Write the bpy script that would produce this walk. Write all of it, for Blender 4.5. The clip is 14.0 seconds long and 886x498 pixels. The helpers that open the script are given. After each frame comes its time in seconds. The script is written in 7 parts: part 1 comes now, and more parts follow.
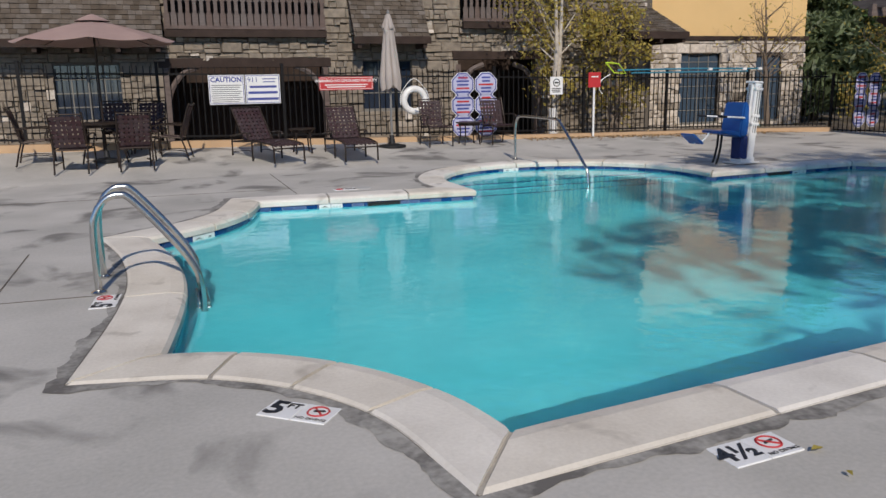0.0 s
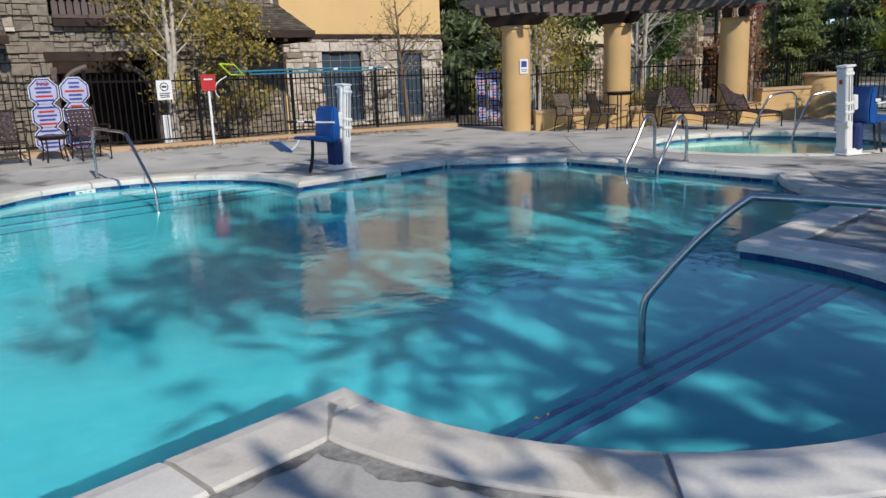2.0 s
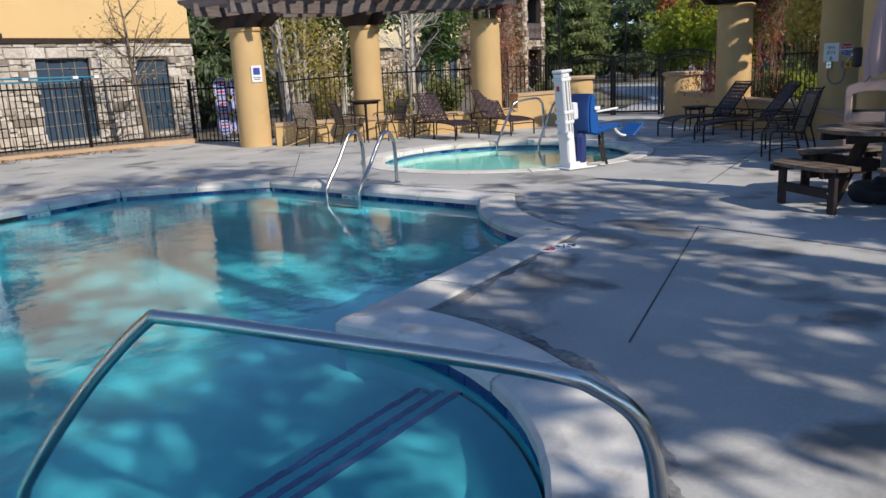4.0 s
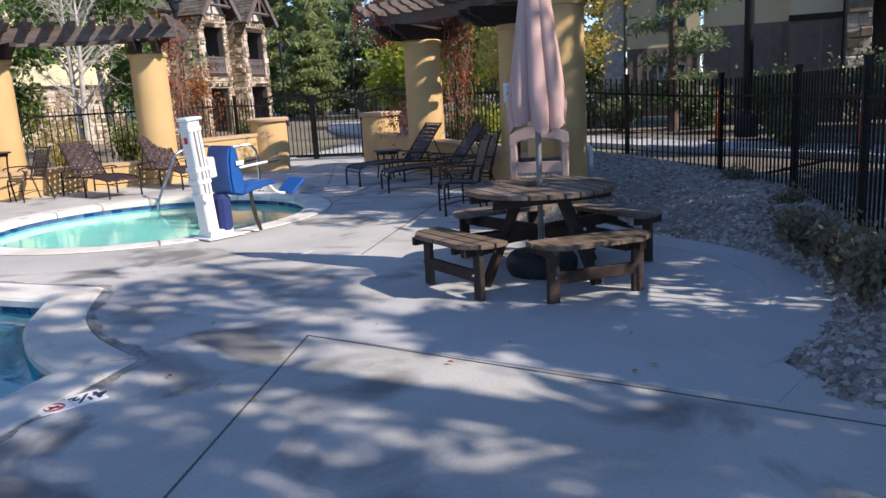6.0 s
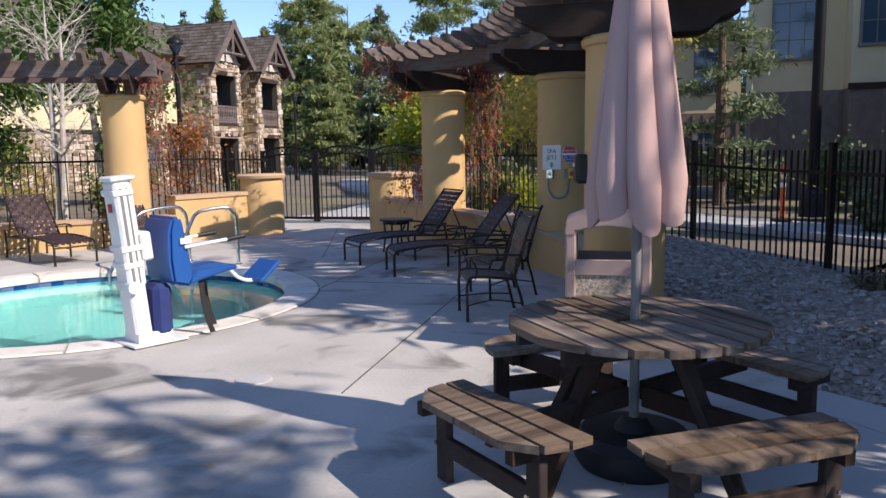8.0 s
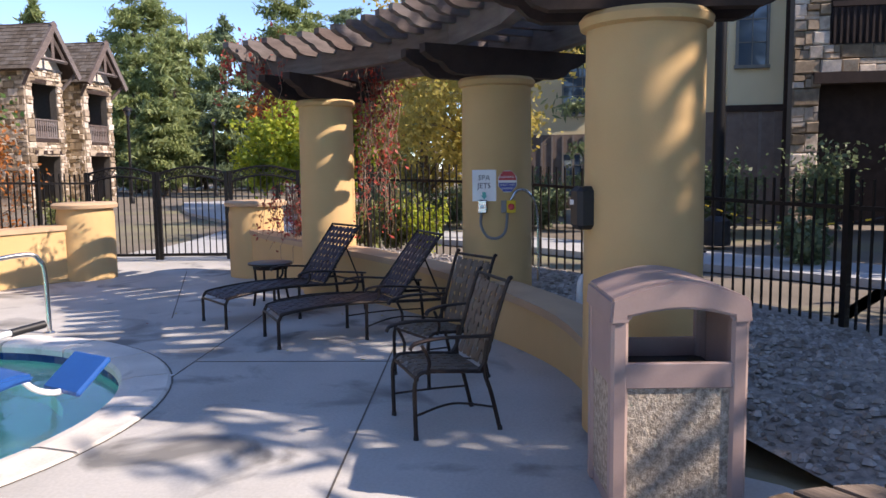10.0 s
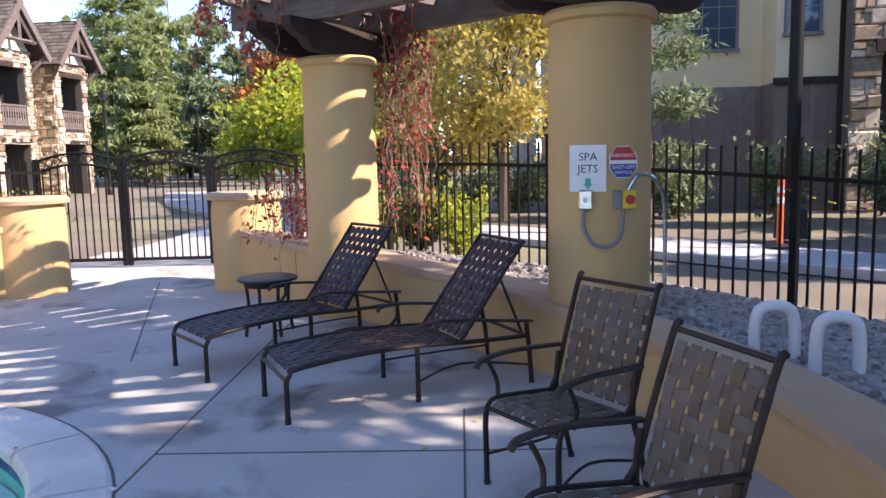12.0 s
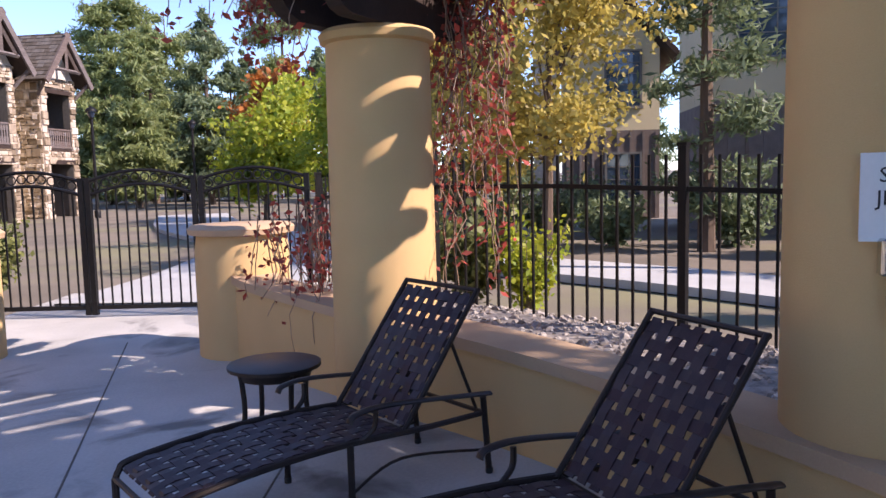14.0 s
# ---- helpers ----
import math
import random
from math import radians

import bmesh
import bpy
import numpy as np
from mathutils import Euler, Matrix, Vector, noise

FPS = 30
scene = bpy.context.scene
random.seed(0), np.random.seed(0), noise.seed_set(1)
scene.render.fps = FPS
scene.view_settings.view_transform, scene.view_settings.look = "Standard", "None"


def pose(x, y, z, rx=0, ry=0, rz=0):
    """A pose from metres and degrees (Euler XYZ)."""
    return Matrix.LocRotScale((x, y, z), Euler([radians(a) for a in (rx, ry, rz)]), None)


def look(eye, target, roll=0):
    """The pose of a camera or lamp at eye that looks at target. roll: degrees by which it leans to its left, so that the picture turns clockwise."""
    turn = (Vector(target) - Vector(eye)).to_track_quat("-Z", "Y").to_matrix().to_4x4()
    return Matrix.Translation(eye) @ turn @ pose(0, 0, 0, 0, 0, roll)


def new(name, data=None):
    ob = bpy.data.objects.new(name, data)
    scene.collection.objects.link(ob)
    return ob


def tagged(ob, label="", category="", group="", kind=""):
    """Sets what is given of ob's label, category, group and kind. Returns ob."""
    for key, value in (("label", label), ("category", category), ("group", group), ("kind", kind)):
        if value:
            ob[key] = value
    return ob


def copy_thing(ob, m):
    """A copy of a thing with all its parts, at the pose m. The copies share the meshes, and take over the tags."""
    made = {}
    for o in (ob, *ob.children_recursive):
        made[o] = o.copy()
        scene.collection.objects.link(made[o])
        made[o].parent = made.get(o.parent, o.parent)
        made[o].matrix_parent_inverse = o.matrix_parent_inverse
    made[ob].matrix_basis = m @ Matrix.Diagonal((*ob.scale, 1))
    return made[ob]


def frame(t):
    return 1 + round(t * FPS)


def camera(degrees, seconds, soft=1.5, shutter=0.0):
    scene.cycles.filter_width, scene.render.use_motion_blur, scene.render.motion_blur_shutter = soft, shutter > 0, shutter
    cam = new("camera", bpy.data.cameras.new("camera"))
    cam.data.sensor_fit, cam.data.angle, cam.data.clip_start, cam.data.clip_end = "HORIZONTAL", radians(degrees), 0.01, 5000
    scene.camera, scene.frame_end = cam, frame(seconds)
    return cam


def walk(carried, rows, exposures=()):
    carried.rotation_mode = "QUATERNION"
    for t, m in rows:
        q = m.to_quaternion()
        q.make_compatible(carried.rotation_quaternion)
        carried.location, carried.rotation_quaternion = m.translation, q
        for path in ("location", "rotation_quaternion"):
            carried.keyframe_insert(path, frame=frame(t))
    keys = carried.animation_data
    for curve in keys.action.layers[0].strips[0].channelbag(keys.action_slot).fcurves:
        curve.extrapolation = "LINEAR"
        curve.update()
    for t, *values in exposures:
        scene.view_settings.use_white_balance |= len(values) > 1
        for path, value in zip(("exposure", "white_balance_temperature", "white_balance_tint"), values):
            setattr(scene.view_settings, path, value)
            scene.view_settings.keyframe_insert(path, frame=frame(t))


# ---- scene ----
cam = camera(60.0, 14.0)
PATH = [
    (0, (-0.501, -1.176, 1.447), (0.16, 0.665, 1.031), -1.1),
    (0.3, (-0.145, -1.11, 1.458), (0.571, 0.714, 1.06), -1.8),
    (0.5, (0.069, -1.105, 1.469), (0.861, 0.687, 1.067), -1.8),
    (1, (0.552, -1.249, 1.549), (1.565, 0.423, 1.131), -1.7),
    (1.5, (1.188, -1.216, 1.558), (2.361, 0.345, 1.124), -1.7),
    (2, (1.874, -1.23, 1.546), (3.143, 0.249, 1.098), -2.2),
    (2.5, (2.613, -1.206, 1.524), (3.977, 0.184, 1.072), -2.8),
    (3, (3.341, -1.254, 1.498), (4.778, 0.062, 1.049), -3.0),
    (3.5, (4.005, -1.271, 1.492), (5.49, -0.007, 1.046), -2.9),
    (4, (4.798, -1.299, 1.52), (6.355, -0.131, 1.064), -2.9),
    (4.2, (5.06, -1.328, 1.523), (6.668, -0.231, 1.065), -3.1),
    (6.3, (7.735, -1.524, 1.574), (9.6, -0.917, 1.18), -3.0),
    (6.5, (8.001, -1.462, 1.589), (9.865, -0.844, 1.214), -2.7),
    (7, (8.613, -1.209, 1.6), (10.472, -0.556, 1.26), -2.0),
    (7.5, (9.228, -0.941, 1.583), (11.085, -0.265, 1.277), -1.5),
    (8, (9.787, -0.621, 1.588), (11.658, 0.037, 1.332), -1.0),
    (8.5, (10.344, -0.287, 1.662), (12.247, 0.29, 1.454), -0.3),
    (9, (10.834, 0.053, 1.663), (12.766, 0.536, 1.475), -0.0),
    (9.2, (11.038, 0.193, 1.682), (12.979, 0.635, 1.489), -0.1),
    (11.3, (13.584, 1.367, 1.594), (15.568, 1.494, 1.373), -1.4),
    (11.5, (13.793, 1.469, 1.614), (15.774, 1.623, 1.387), -1.4),
    (12, (14.374, 1.663, 1.588), (16.343, 1.909, 1.342), -1.3),
    (12.5, (14.951, 1.894, 1.57), (16.908, 2.222, 1.317), -1.4),
    (13, (15.535, 2.112, 1.562), (17.489, 2.462, 1.311), -1.3),
    (13.5, (16.157, 2.342, 1.576), (18.119, 2.664, 1.353), -1.3),
    (14, (16.76, 2.578, 1.588), (18.736, 2.818, 1.393), -1.4),
]
walk(cam, [(t, look(eye, target, roll)) for t, eye, target, roll in PATH], [(0, -0.2, 6800, 12), (2.0, 0.02, 6500, 9), (4.0, 0.3, 6500, 10), (6.5, 0.85, 6600, 15), (9.0, 0.66, 6800, 18), (11.3, 1.8, 7000, 21), (12.8, 1.62, 6900, 24), (13.5, 1.52, 6800, 26), (14.0, 1.26, 6700, 27)])


# ---------------------------------------------------------------- light
SUN_EL, SUN_AZ = radians(38.0), radians(190.0)
world = bpy.data.worlds.new("sky")
scene.world = world
world.use_nodes = True
wn = world.node_tree.nodes
sky = wn.new("ShaderNodeTexSky")
sky.sky_type = "NISHITA"
sky.sun_disc = False
sky.sun_elevation, sky.sun_rotation = SUN_EL, SUN_AZ
sky.altitude, sky.air_density, sky.dust_density, sky.ozone_density = 2000, 0.9, 0.0, 4.5
wn["Background"].inputs[1].default_value = 0.15
world.node_tree.links.new(sky.outputs[0], wn["Background"].inputs[0])
sun = new("sun", bpy.data.lights.new("sun", "SUN"))
sun.data.energy, sun.data.angle, sun.data.color = 3.7, radians(0.53), (1.0, 0.93, 0.83)
SUN_FROM = Vector((-0.17 * math.cos(SUN_EL), -0.985 * math.cos(SUN_EL), math.sin(SUN_EL)))
sun.matrix_world = look(SUN_FROM * 60, (0, 0, 0))

# ---------------------------------------------------------------- materials


def material(name, color, color2=None, rough=0.7, metal=0.0, scale=4.0, fine=60.0, bump=0.15, mix=0.5, spread=0.0, stain=None, island=False, stretch=(1, 1, 1), spec=0.5):
    """Two scales of noise between color and color2, fine bump, and a spread of lightness from piece to piece."""
    m = bpy.data.materials.new(name)
    m.use_nodes = True
    t = m.node_tree
    n, l = t.nodes, t.links
    b = n["Principled BSDF"]
    b.inputs["Roughness"].default_value, b.inputs["Metallic"].default_value = rough, metal
    b.inputs["Specular IOR Level"].default_value = spec
    co = n.new("ShaderNodeTexCoord")
    mp = n.new("ShaderNodeMapping")
    mp.inputs["Scale"].default_value = stretch
    l.new(co.outputs["Object"], mp.inputs[0])
    big, small = n.new("ShaderNodeTexNoise"), n.new("ShaderNodeTexNoise")
    big.inputs["Scale"].default_value, small.inputs["Scale"].default_value = scale, fine
    big.inputs["Detail"].default_value, small.inputs["Detail"].default_value = 6, 4
    l.new(mp.outputs[0], big.inputs["Vector"])
    l.new(mp.outputs[0], small.inputs["Vector"])
    add = n.new("ShaderNodeMath")
    add.operation = "MULTIPLY_ADD"
    l.new(small.outputs["Fac"], add.inputs[0])
    add.inputs[1].default_value = 0.4
    l.new(big.outputs["Fac"], add.inputs[2])
    ramp = n.new("ShaderNodeValToRGB")
    ramp.color_ramp.elements[0].position, ramp.color_ramp.elements[1].position = 0.7 - mix * 0.5, 0.7 + mix * 0.5
    c2 = color2 or tuple(c * 0.75 for c in color)
    ramp.color_ramp.elements[0].color, ramp.color_ramp.elements[1].color = (*c2, 1), (*color, 1)
    l.new(add.outputs[0], ramp.inputs[0])
    out = ramp.outputs[0]
    if stain:
        sn = n.new("ShaderNodeTexNoise")
        sn.inputs["Scale"].default_value, sn.inputs["Detail"].default_value, sn.inputs["Distortion"].default_value = stain[1], 8, 0.6
        l.new(mp.outputs[0], sn.inputs["Vector"])
        sr = n.new("ShaderNodeValToRGB")
        sr.color_ramp.elements[0].position, sr.color_ramp.elements[1].position = stain[2], stain[3]
        l.new(sn.outputs["Fac"], sr.inputs[0])
        mx = n.new("ShaderNodeMix")
        mx.data_type = "RGBA"
        l.new(sr.outputs[0], mx.inputs["Factor"])
        l.new(out, mx.inputs["A"])
        mx.inputs["B"].default_value = (*stain[0], 1)
        out = mx.outputs["Result"]
    if spread:
        src = n.new("ShaderNodeNewGeometry").outputs["Random Per Island"] if island else n.new("ShaderNodeObjectInfo").outputs["Random"]
        hs = n.new("ShaderNodeHueSaturation")
        mr = n.new("ShaderNodeMapRange")
        mr.inputs["To Min"].default_value, mr.inputs["To Max"].default_value = 1 - spread, 1 + spread
        l.new(src, mr.inputs[0])
        l.new(mr.outputs[0], hs.inputs["Value"])
        mr2 = n.new("ShaderNodeMapRange")
        mr2.inputs["To Min"].default_value, mr2.inputs["To Max"].default_value = 1.25, 0.7
        l.new(src, mr2.inputs[0])
        l.new(mr2.outputs[0], hs.inputs["Saturation"])
        l.new(out, hs.inputs["Color"])
        out = hs.outputs[0]
    l.new(out, b.inputs["Base Color"])
    if bump:
        bp = n.new("ShaderNodeBump")
        bp.inputs["Strength"].default_value, bp.inputs["Distance"].default_value = bump, 0.01
        l.new(add.outputs[0], bp.inputs["Height"])
        l.new(bp.outputs[0], b.inputs["Normal"])
    return m


def leaf_material(name, color, color2, glow=0.35):
    """Leaves: colours vary from leaf to leaf, and some light comes through them."""
    m = bpy.data.materials.new(name)
    m.use_nodes = True
    t = m.node_tree
    n, l = t.nodes, t.links
    b = n["Principled BSDF"]
    b.inputs["Roughness"].default_value = 0.55
    ge, ramp = n.new("ShaderNodeNewGeometry"), n.new("ShaderNodeValToRGB")
    ramp.color_ramp.elements[0].color, ramp.color_ramp.elements[1].color = (*color2, 1), (*color, 1)
    l.new(ge.outputs["Random Per Island"], ramp.inputs[0])
    l.new(ramp.outputs[0], b.inputs["Base Color"])
    tr, mx = n.new("ShaderNodeBsdfTranslucent"), n.new("ShaderNodeMixShader")
    l.new(ramp.outputs[0], tr.inputs[0])
    mx.inputs[0].default_value = glow
    l.new(b.outputs[0], mx.inputs[1])
    l.new(tr.outputs[0], mx.inputs[2])
    l.new(mx.outputs[0], n["Material Output"].inputs[0])
    return m


def water_material(name, tint, ripple, strength):
    m = bpy.data.materials.new(name)
    m.use_nodes = True
    t = m.node_tree
    n, l = t.nodes, t.links
    b = n["Principled BSDF"]
    b.inputs["Base Color"].default_value = (*tint, 1)
    b.inputs["Roughness"].default_value, b.inputs["IOR"].default_value = 0.0, 1.333
    b.inputs["Transmission Weight"].default_value = 1.0
    co, no, big = n.new("ShaderNodeTexCoord"), n.new("ShaderNodeTexNoise"), n.new("ShaderNodeTexNoise")
    no.inputs["Scale"].default_value, no.inputs["Detail"].default_value = ripple, 3
    big.inputs["Scale"].default_value, big.inputs["Detail"].default_value = ripple * 0.12, 2
    l.new(co.outputs["Object"], no.inputs["Vector"])
    l.new(co.outputs["Object"], big.inputs["Vector"])
    mu = n.new("ShaderNodeMath")
    mu.operation = "MULTIPLY"
    l.new(no.outputs["Fac"], mu.inputs[0])
    l.new(big.outputs["Fac"], mu.inputs[1])
    bp = n.new("ShaderNodeBump")
    bp.inputs["Strength"].default_value, bp.inputs["Distance"].default_value = strength, 0.01
    l.new(mu.outputs[0], bp.inputs["Height"])
    l.new(bp.outputs[0], b.inputs["Normal"])
    return m


def glass_material(name, color=(0.02, 0.03, 0.05)):
    m = bpy.data.materials.new(name)
    m.use_nodes = True
    b = m.node_tree.nodes["Principled BSDF"]
    b.inputs["Base Color"].default_value = (*color, 1)
    b.inputs["Roughness"].default_value = 0.04
    b.inputs["Specular IOR Level"].default_value = 0.8
    return m


CONCRETE = material("deck concrete", (0.53, 0.505, 0.465), (0.37, 0.355, 0.325), 0.85, scale=0.9, fine=45, bump=0.2, mix=0.42, stain=((0.19, 0.18, 0.165), 1.1, 0.55, 0.66))
SLAB = material("smooth slab concrete", (0.50, 0.49, 0.47), (0.40, 0.395, 0.385), 0.85, scale=1.2, fine=70, bump=0.1)
COPING = material("coping concrete", (0.77, 0.72, 0.64), (0.58, 0.53, 0.46), 0.8, scale=2.2, fine=50, bump=0.35, spread=0.06, stain=((0.40, 0.36, 0.31), 3.1, 0.60, 0.74))
PLASTER = material("pool plaster", (0.085, 0.52, 0.61), (0.06, 0.43, 0.52), 0.8, scale=0.8, fine=9, bump=0.0, mix=0.35)
SPA_PLASTER = material("spa plaster", (0.19, 0.56, 0.53), (0.165, 0.51, 0.49), 0.8, scale=0.8, fine=20, bump=0.0)
TILE = material("blue glazed tile", (0.035, 0.085, 0.26), (0.02, 0.05, 0.17), 0.15, scale=20, fine=90, bump=0.02, spread=0.25)
GROUT = material("pale grout", (0.42, 0.47, 0.52), None, 0.9, bump=0.1)
WATER = water_material("pool water", (0.60, 0.95, 0.98), 5.5, 0.85)
SPA_WATER = water_material("spa water", (0.88, 0.98, 0.97), 7.0, 0.5)
STUCCO = material("ochre stucco", (0.63, 0.415, 0.19), (0.53, 0.345, 0.15), 0.9, scale=1.6, fine=160, bump=0.35, mix=0.7)
CAP = material("tan wall cap", (0.55, 0.37, 0.22), (0.45, 0.30, 0.18), 0.85, scale=3, fine=90, bump=0.3)
YELLOW = material("yellow house render", (0.76, 0.52, 0.24), (0.68, 0.46, 0.21), 0.9, scale=0.7, fine=90, bump=0.2)
CREAM = material("cream house render", (0.72, 0.60, 0.38), (0.64, 0.53, 0.33), 0.9, scale=0.7, fine=90, bump=0.2)
TIMBER = material("grey-brown timber", (0.18, 0.142, 0.128), (0.10, 0.078, 0.07), 0.8, scale=3, fine=40, bump=0.4, stretch=(1, 1, 6), spread=0.08, spec=0.2)
DARKWOOD = material("dark brown timber and shaded interior", (0.06, 0.041, 0.034), (0.034, 0.024, 0.02), 0.75, scale=4, fine=40, bump=0.3, spec=0.15)
SIDING = material("brown board siding", (0.23, 0.185, 0.16), (0.16, 0.125, 0.108), 0.8, scale=4, fine=30, bump=0.3, spread=0.1)
IRON = material("black painted iron", (0.008, 0.008, 0.009), (0.014, 0.012, 0.011), 0.45, scale=8, fine=80, bump=0.05, spec=0.2)
STEEL = material("brushed stainless steel", (0.62, 0.61, 0.58), (0.52, 0.51, 0.49), 0.22, 1.0, scale=5, fine=120, bump=0.04)
STONE = material("rough ledge stone", (0.54, 0.47, 0.385), (0.28, 0.24, 0.20), 0.9, scale=7, fine=40, bump=0.8, spread=0.55)
STONE_FAR = material("ledge stone of the far house", (0.50, 0.39, 0.28), (0.26, 0.20, 0.145), 0.9, scale=6, fine=30, bump=0.7, spread=0.58, island=True)
MORTAR = material("dark mortar", (0.14, 0.12, 0.10), None, 0.95, scale=8, fine=60, bump=0.4)
SHINGLE = material("brown-grey roof shingle", (0.15, 0.122, 0.098), (0.085, 0.07, 0.057), 0.9, scale=5, fine=40, bump=0.5, spread=0.3, island=True, spec=0.2)
GLASS = glass_material("dark window glass")
BLUEGLASS = glass_material("blue window glass", (0.05, 0.08, 0.12))
FRAME = material("grey window frame", (0.20, 0.19, 0.17), None, 0.6, bump=0.05)
BRONZE = material("bronze chair frame", (0.026, 0.019, 0.016), (0.045, 0.032, 0.026), 0.4, 0.3, scale=8, fine=60, bump=0.05, spec=0.25)
STRAP = material("brown vinyl strap", (0.058, 0.033, 0.035), (0.036, 0.022, 0.025), 0.5, scale=8, fine=120, bump=0.1, spread=0.15, spec=0.25)
STRAP_TAN = material("sun-faded brown vinyl strap", (0.145, 0.112, 0.082), (0.095, 0.073, 0.054), 0.5, scale=8, fine=120, bump=0.1, spread=0.15, spec=0.25)
OLDWOOD = material("weathered picnic wood", (0.27, 0.20, 0.145), (0.10, 0.072, 0.052), 0.85, scale=3, fine=40, bump=0.7, stretch=(0.7, 8, 8), spread=0.3, stain=((0.055, 0.04, 0.032), 1.6, 0.55, 0.7), spec=0.25)
DARKOLD = material("dark stained picnic timber", (0.06, 0.04, 0.032), (0.034, 0.024, 0.02), 0.8, scale=5, fine=40, bump=0.4, spread=0.15, spec=0.2)
RUBBER = material("black rubber base", (0.014, 0.015, 0.02), None, 0.6, scale=8, fine=60, bump=0.2)
PINK = material("faded rose canvas", (0.54, 0.36, 0.33), (0.47, 0.31, 0.285), 0.9, scale=3, fine=150, bump=0.1)
BEIGE = material("beige canvas", (0.42, 0.37, 0.34), (0.35, 0.31, 0.285), 0.9, scale=3, fine=150, bump=0.1)
MAUVE = material("dusty brown canvas", (0.36, 0.25, 0.22), (0.31, 0.21, 0.19), 0.9, scale=3, fine=150, bump=0.1)
GRAVEL = material("grey-brown gravel", (0.40, 0.35, 0.30), (0.19, 0.165, 0.145), 0.95, scale=18, fine=70, bump=0.9, mix=0.4)
PEBBLE = material("loose stone", (0.38, 0.335, 0.29), (0.24, 0.21, 0.18), 0.9, scale=10, fine=60, bump=0.3, spread=0.45, island=True)
EARTH = material("dry earth", (0.22, 0.18, 0.135), (0.12, 0.10, 0.078), 0.95, scale=0.5, fine=25, bump=0.5, stain=((0.20, 0.185, 0.10), 0.2, 0.55, 0.68))
WHITE = material("white enamel", (0.80, 0.80, 0.79), (0.72, 0.72, 0.71), 0.35, scale=5, fine=60, bump=0.02)
BLUE = material("blue moulded plastic", (0.012, 0.095, 0.34), (0.01, 0.075, 0.28), 0.4, scale=4, fine=60, bump=0.03)
NAVY = material("navy fabric cover", (0.018, 0.035, 0.15), None, 0.85, scale=8, fine=120, bump=0.2)
BLACK = material("black plastic", (0.015, 0.015, 0.016), None, 0.5, scale=8, fine=60, bump=0.04)
RED = material("red sign paint", (0.55, 0.035, 0.04), None, 0.5, bump=0.02)
SIGNPALE = material("lavender sign paint", (0.52, 0.53, 0.70), None, 0.5, bump=0.02)
SIGNBLUE = material("blue sign paint", (0.05, 0.07, 0.32), None, 0.5, bump=0.02)
ORANGE = material("orange plastic", (0.80, 0.13, 0.03), None, 0.45, bump=0.02)
YELLOWP = material("yellow plastic", (0.80, 0.55, 0.02), None, 0.45, bump=0.02)
LIME = material("lime net plastic", (0.55, 0.78, 0.05), None, 0.45, bump=0.02)
TEAL = material("teal pole paint", (0.03, 0.22, 0.33), None, 0.4, bump=0.02)
GREY = material("grey plastic conduit", (0.22, 0.22, 0.22), None, 0.5, bump=0.03)
AGGREGATE = material("exposed aggregate", (0.55, 0.46, 0.36), (0.25, 0.20, 0.15), 0.9, scale=45, fine=110, bump=1.0, mix=0.3)
BINBROWN = material("mauve-brown bin plastic", (0.40, 0.29, 0.26), (0.34, 0.245, 0.22), 0.45, scale=4, fine=80, bump=0.05)
BARK = material("brown bark", (0.16, 0.11, 0.075), (0.08, 0.055, 0.04), 0.95, scale=6, fine=30, bump=0.8, stretch=(1, 1, 0.25))
PALEBARK = material("pale birch bark", (0.58, 0.53, 0.46), (0.34, 0.30, 0.26), 0.85, scale=5, fine=30, bump=0.3)
TWIG = material("bare grey-brown twigs", (0.20, 0.155, 0.12), None, 0.9, scale=6, fine=30, bump=0.2)
VINEWOOD = material("dry vine stems", (0.30, 0.20, 0.14), None, 0.9, bump=0.2)
PINE = leaf_material("pine needles", (0.24, 0.30, 0.15), (0.10, 0.14, 0.07), 0.4)
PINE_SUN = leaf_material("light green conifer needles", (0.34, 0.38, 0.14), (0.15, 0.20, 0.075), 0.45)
BED = material("pale joint mortar", (0.46, 0.425, 0.37), (0.30, 0.275, 0.24), 0.95, scale=9, fine=70, bump=0.6)
GRIME = material("grimy concrete at the coping edge", (0.36, 0.345, 0.315), (0.13, 0.12, 0.11), 0.9, scale=3.2, fine=28, bump=0.4, mix=0.28)
MAPLE = leaf_material("yellow-green leaves", (0.52, 0.52, 0.045), (0.24, 0.33, 0.04), 0.5)
OLIVE = leaf_material("olive-gold leaves", (0.64, 0.50, 0.12), (0.34, 0.29, 0.075), 0.5)
GREENLEAF = leaf_material("green leaves", (0.14, 0.22, 0.05), (0.05, 0.11, 0.025), 0.4)
AUTUMN = leaf_material("orange autumn leaves", (0.50, 0.17, 0.03), (0.30, 0.11, 0.03), 0.4)
VINE = leaf_material("red creeper leaves", (0.52, 0.09, 0.06), (0.22, 0.05, 0.035), 0.4)
DRYLEAF = leaf_material("dry grey-brown plant leaves", (0.24, 0.21, 0.13), (0.12, 0.11, 0.07), 0.3)
SHRUB = leaf_material("dry green shrub leaves", (0.24, 0.25, 0.07), (0.10, 0.12, 0.04), 0.35)

# ---------------------------------------------------------------- mesh helpers


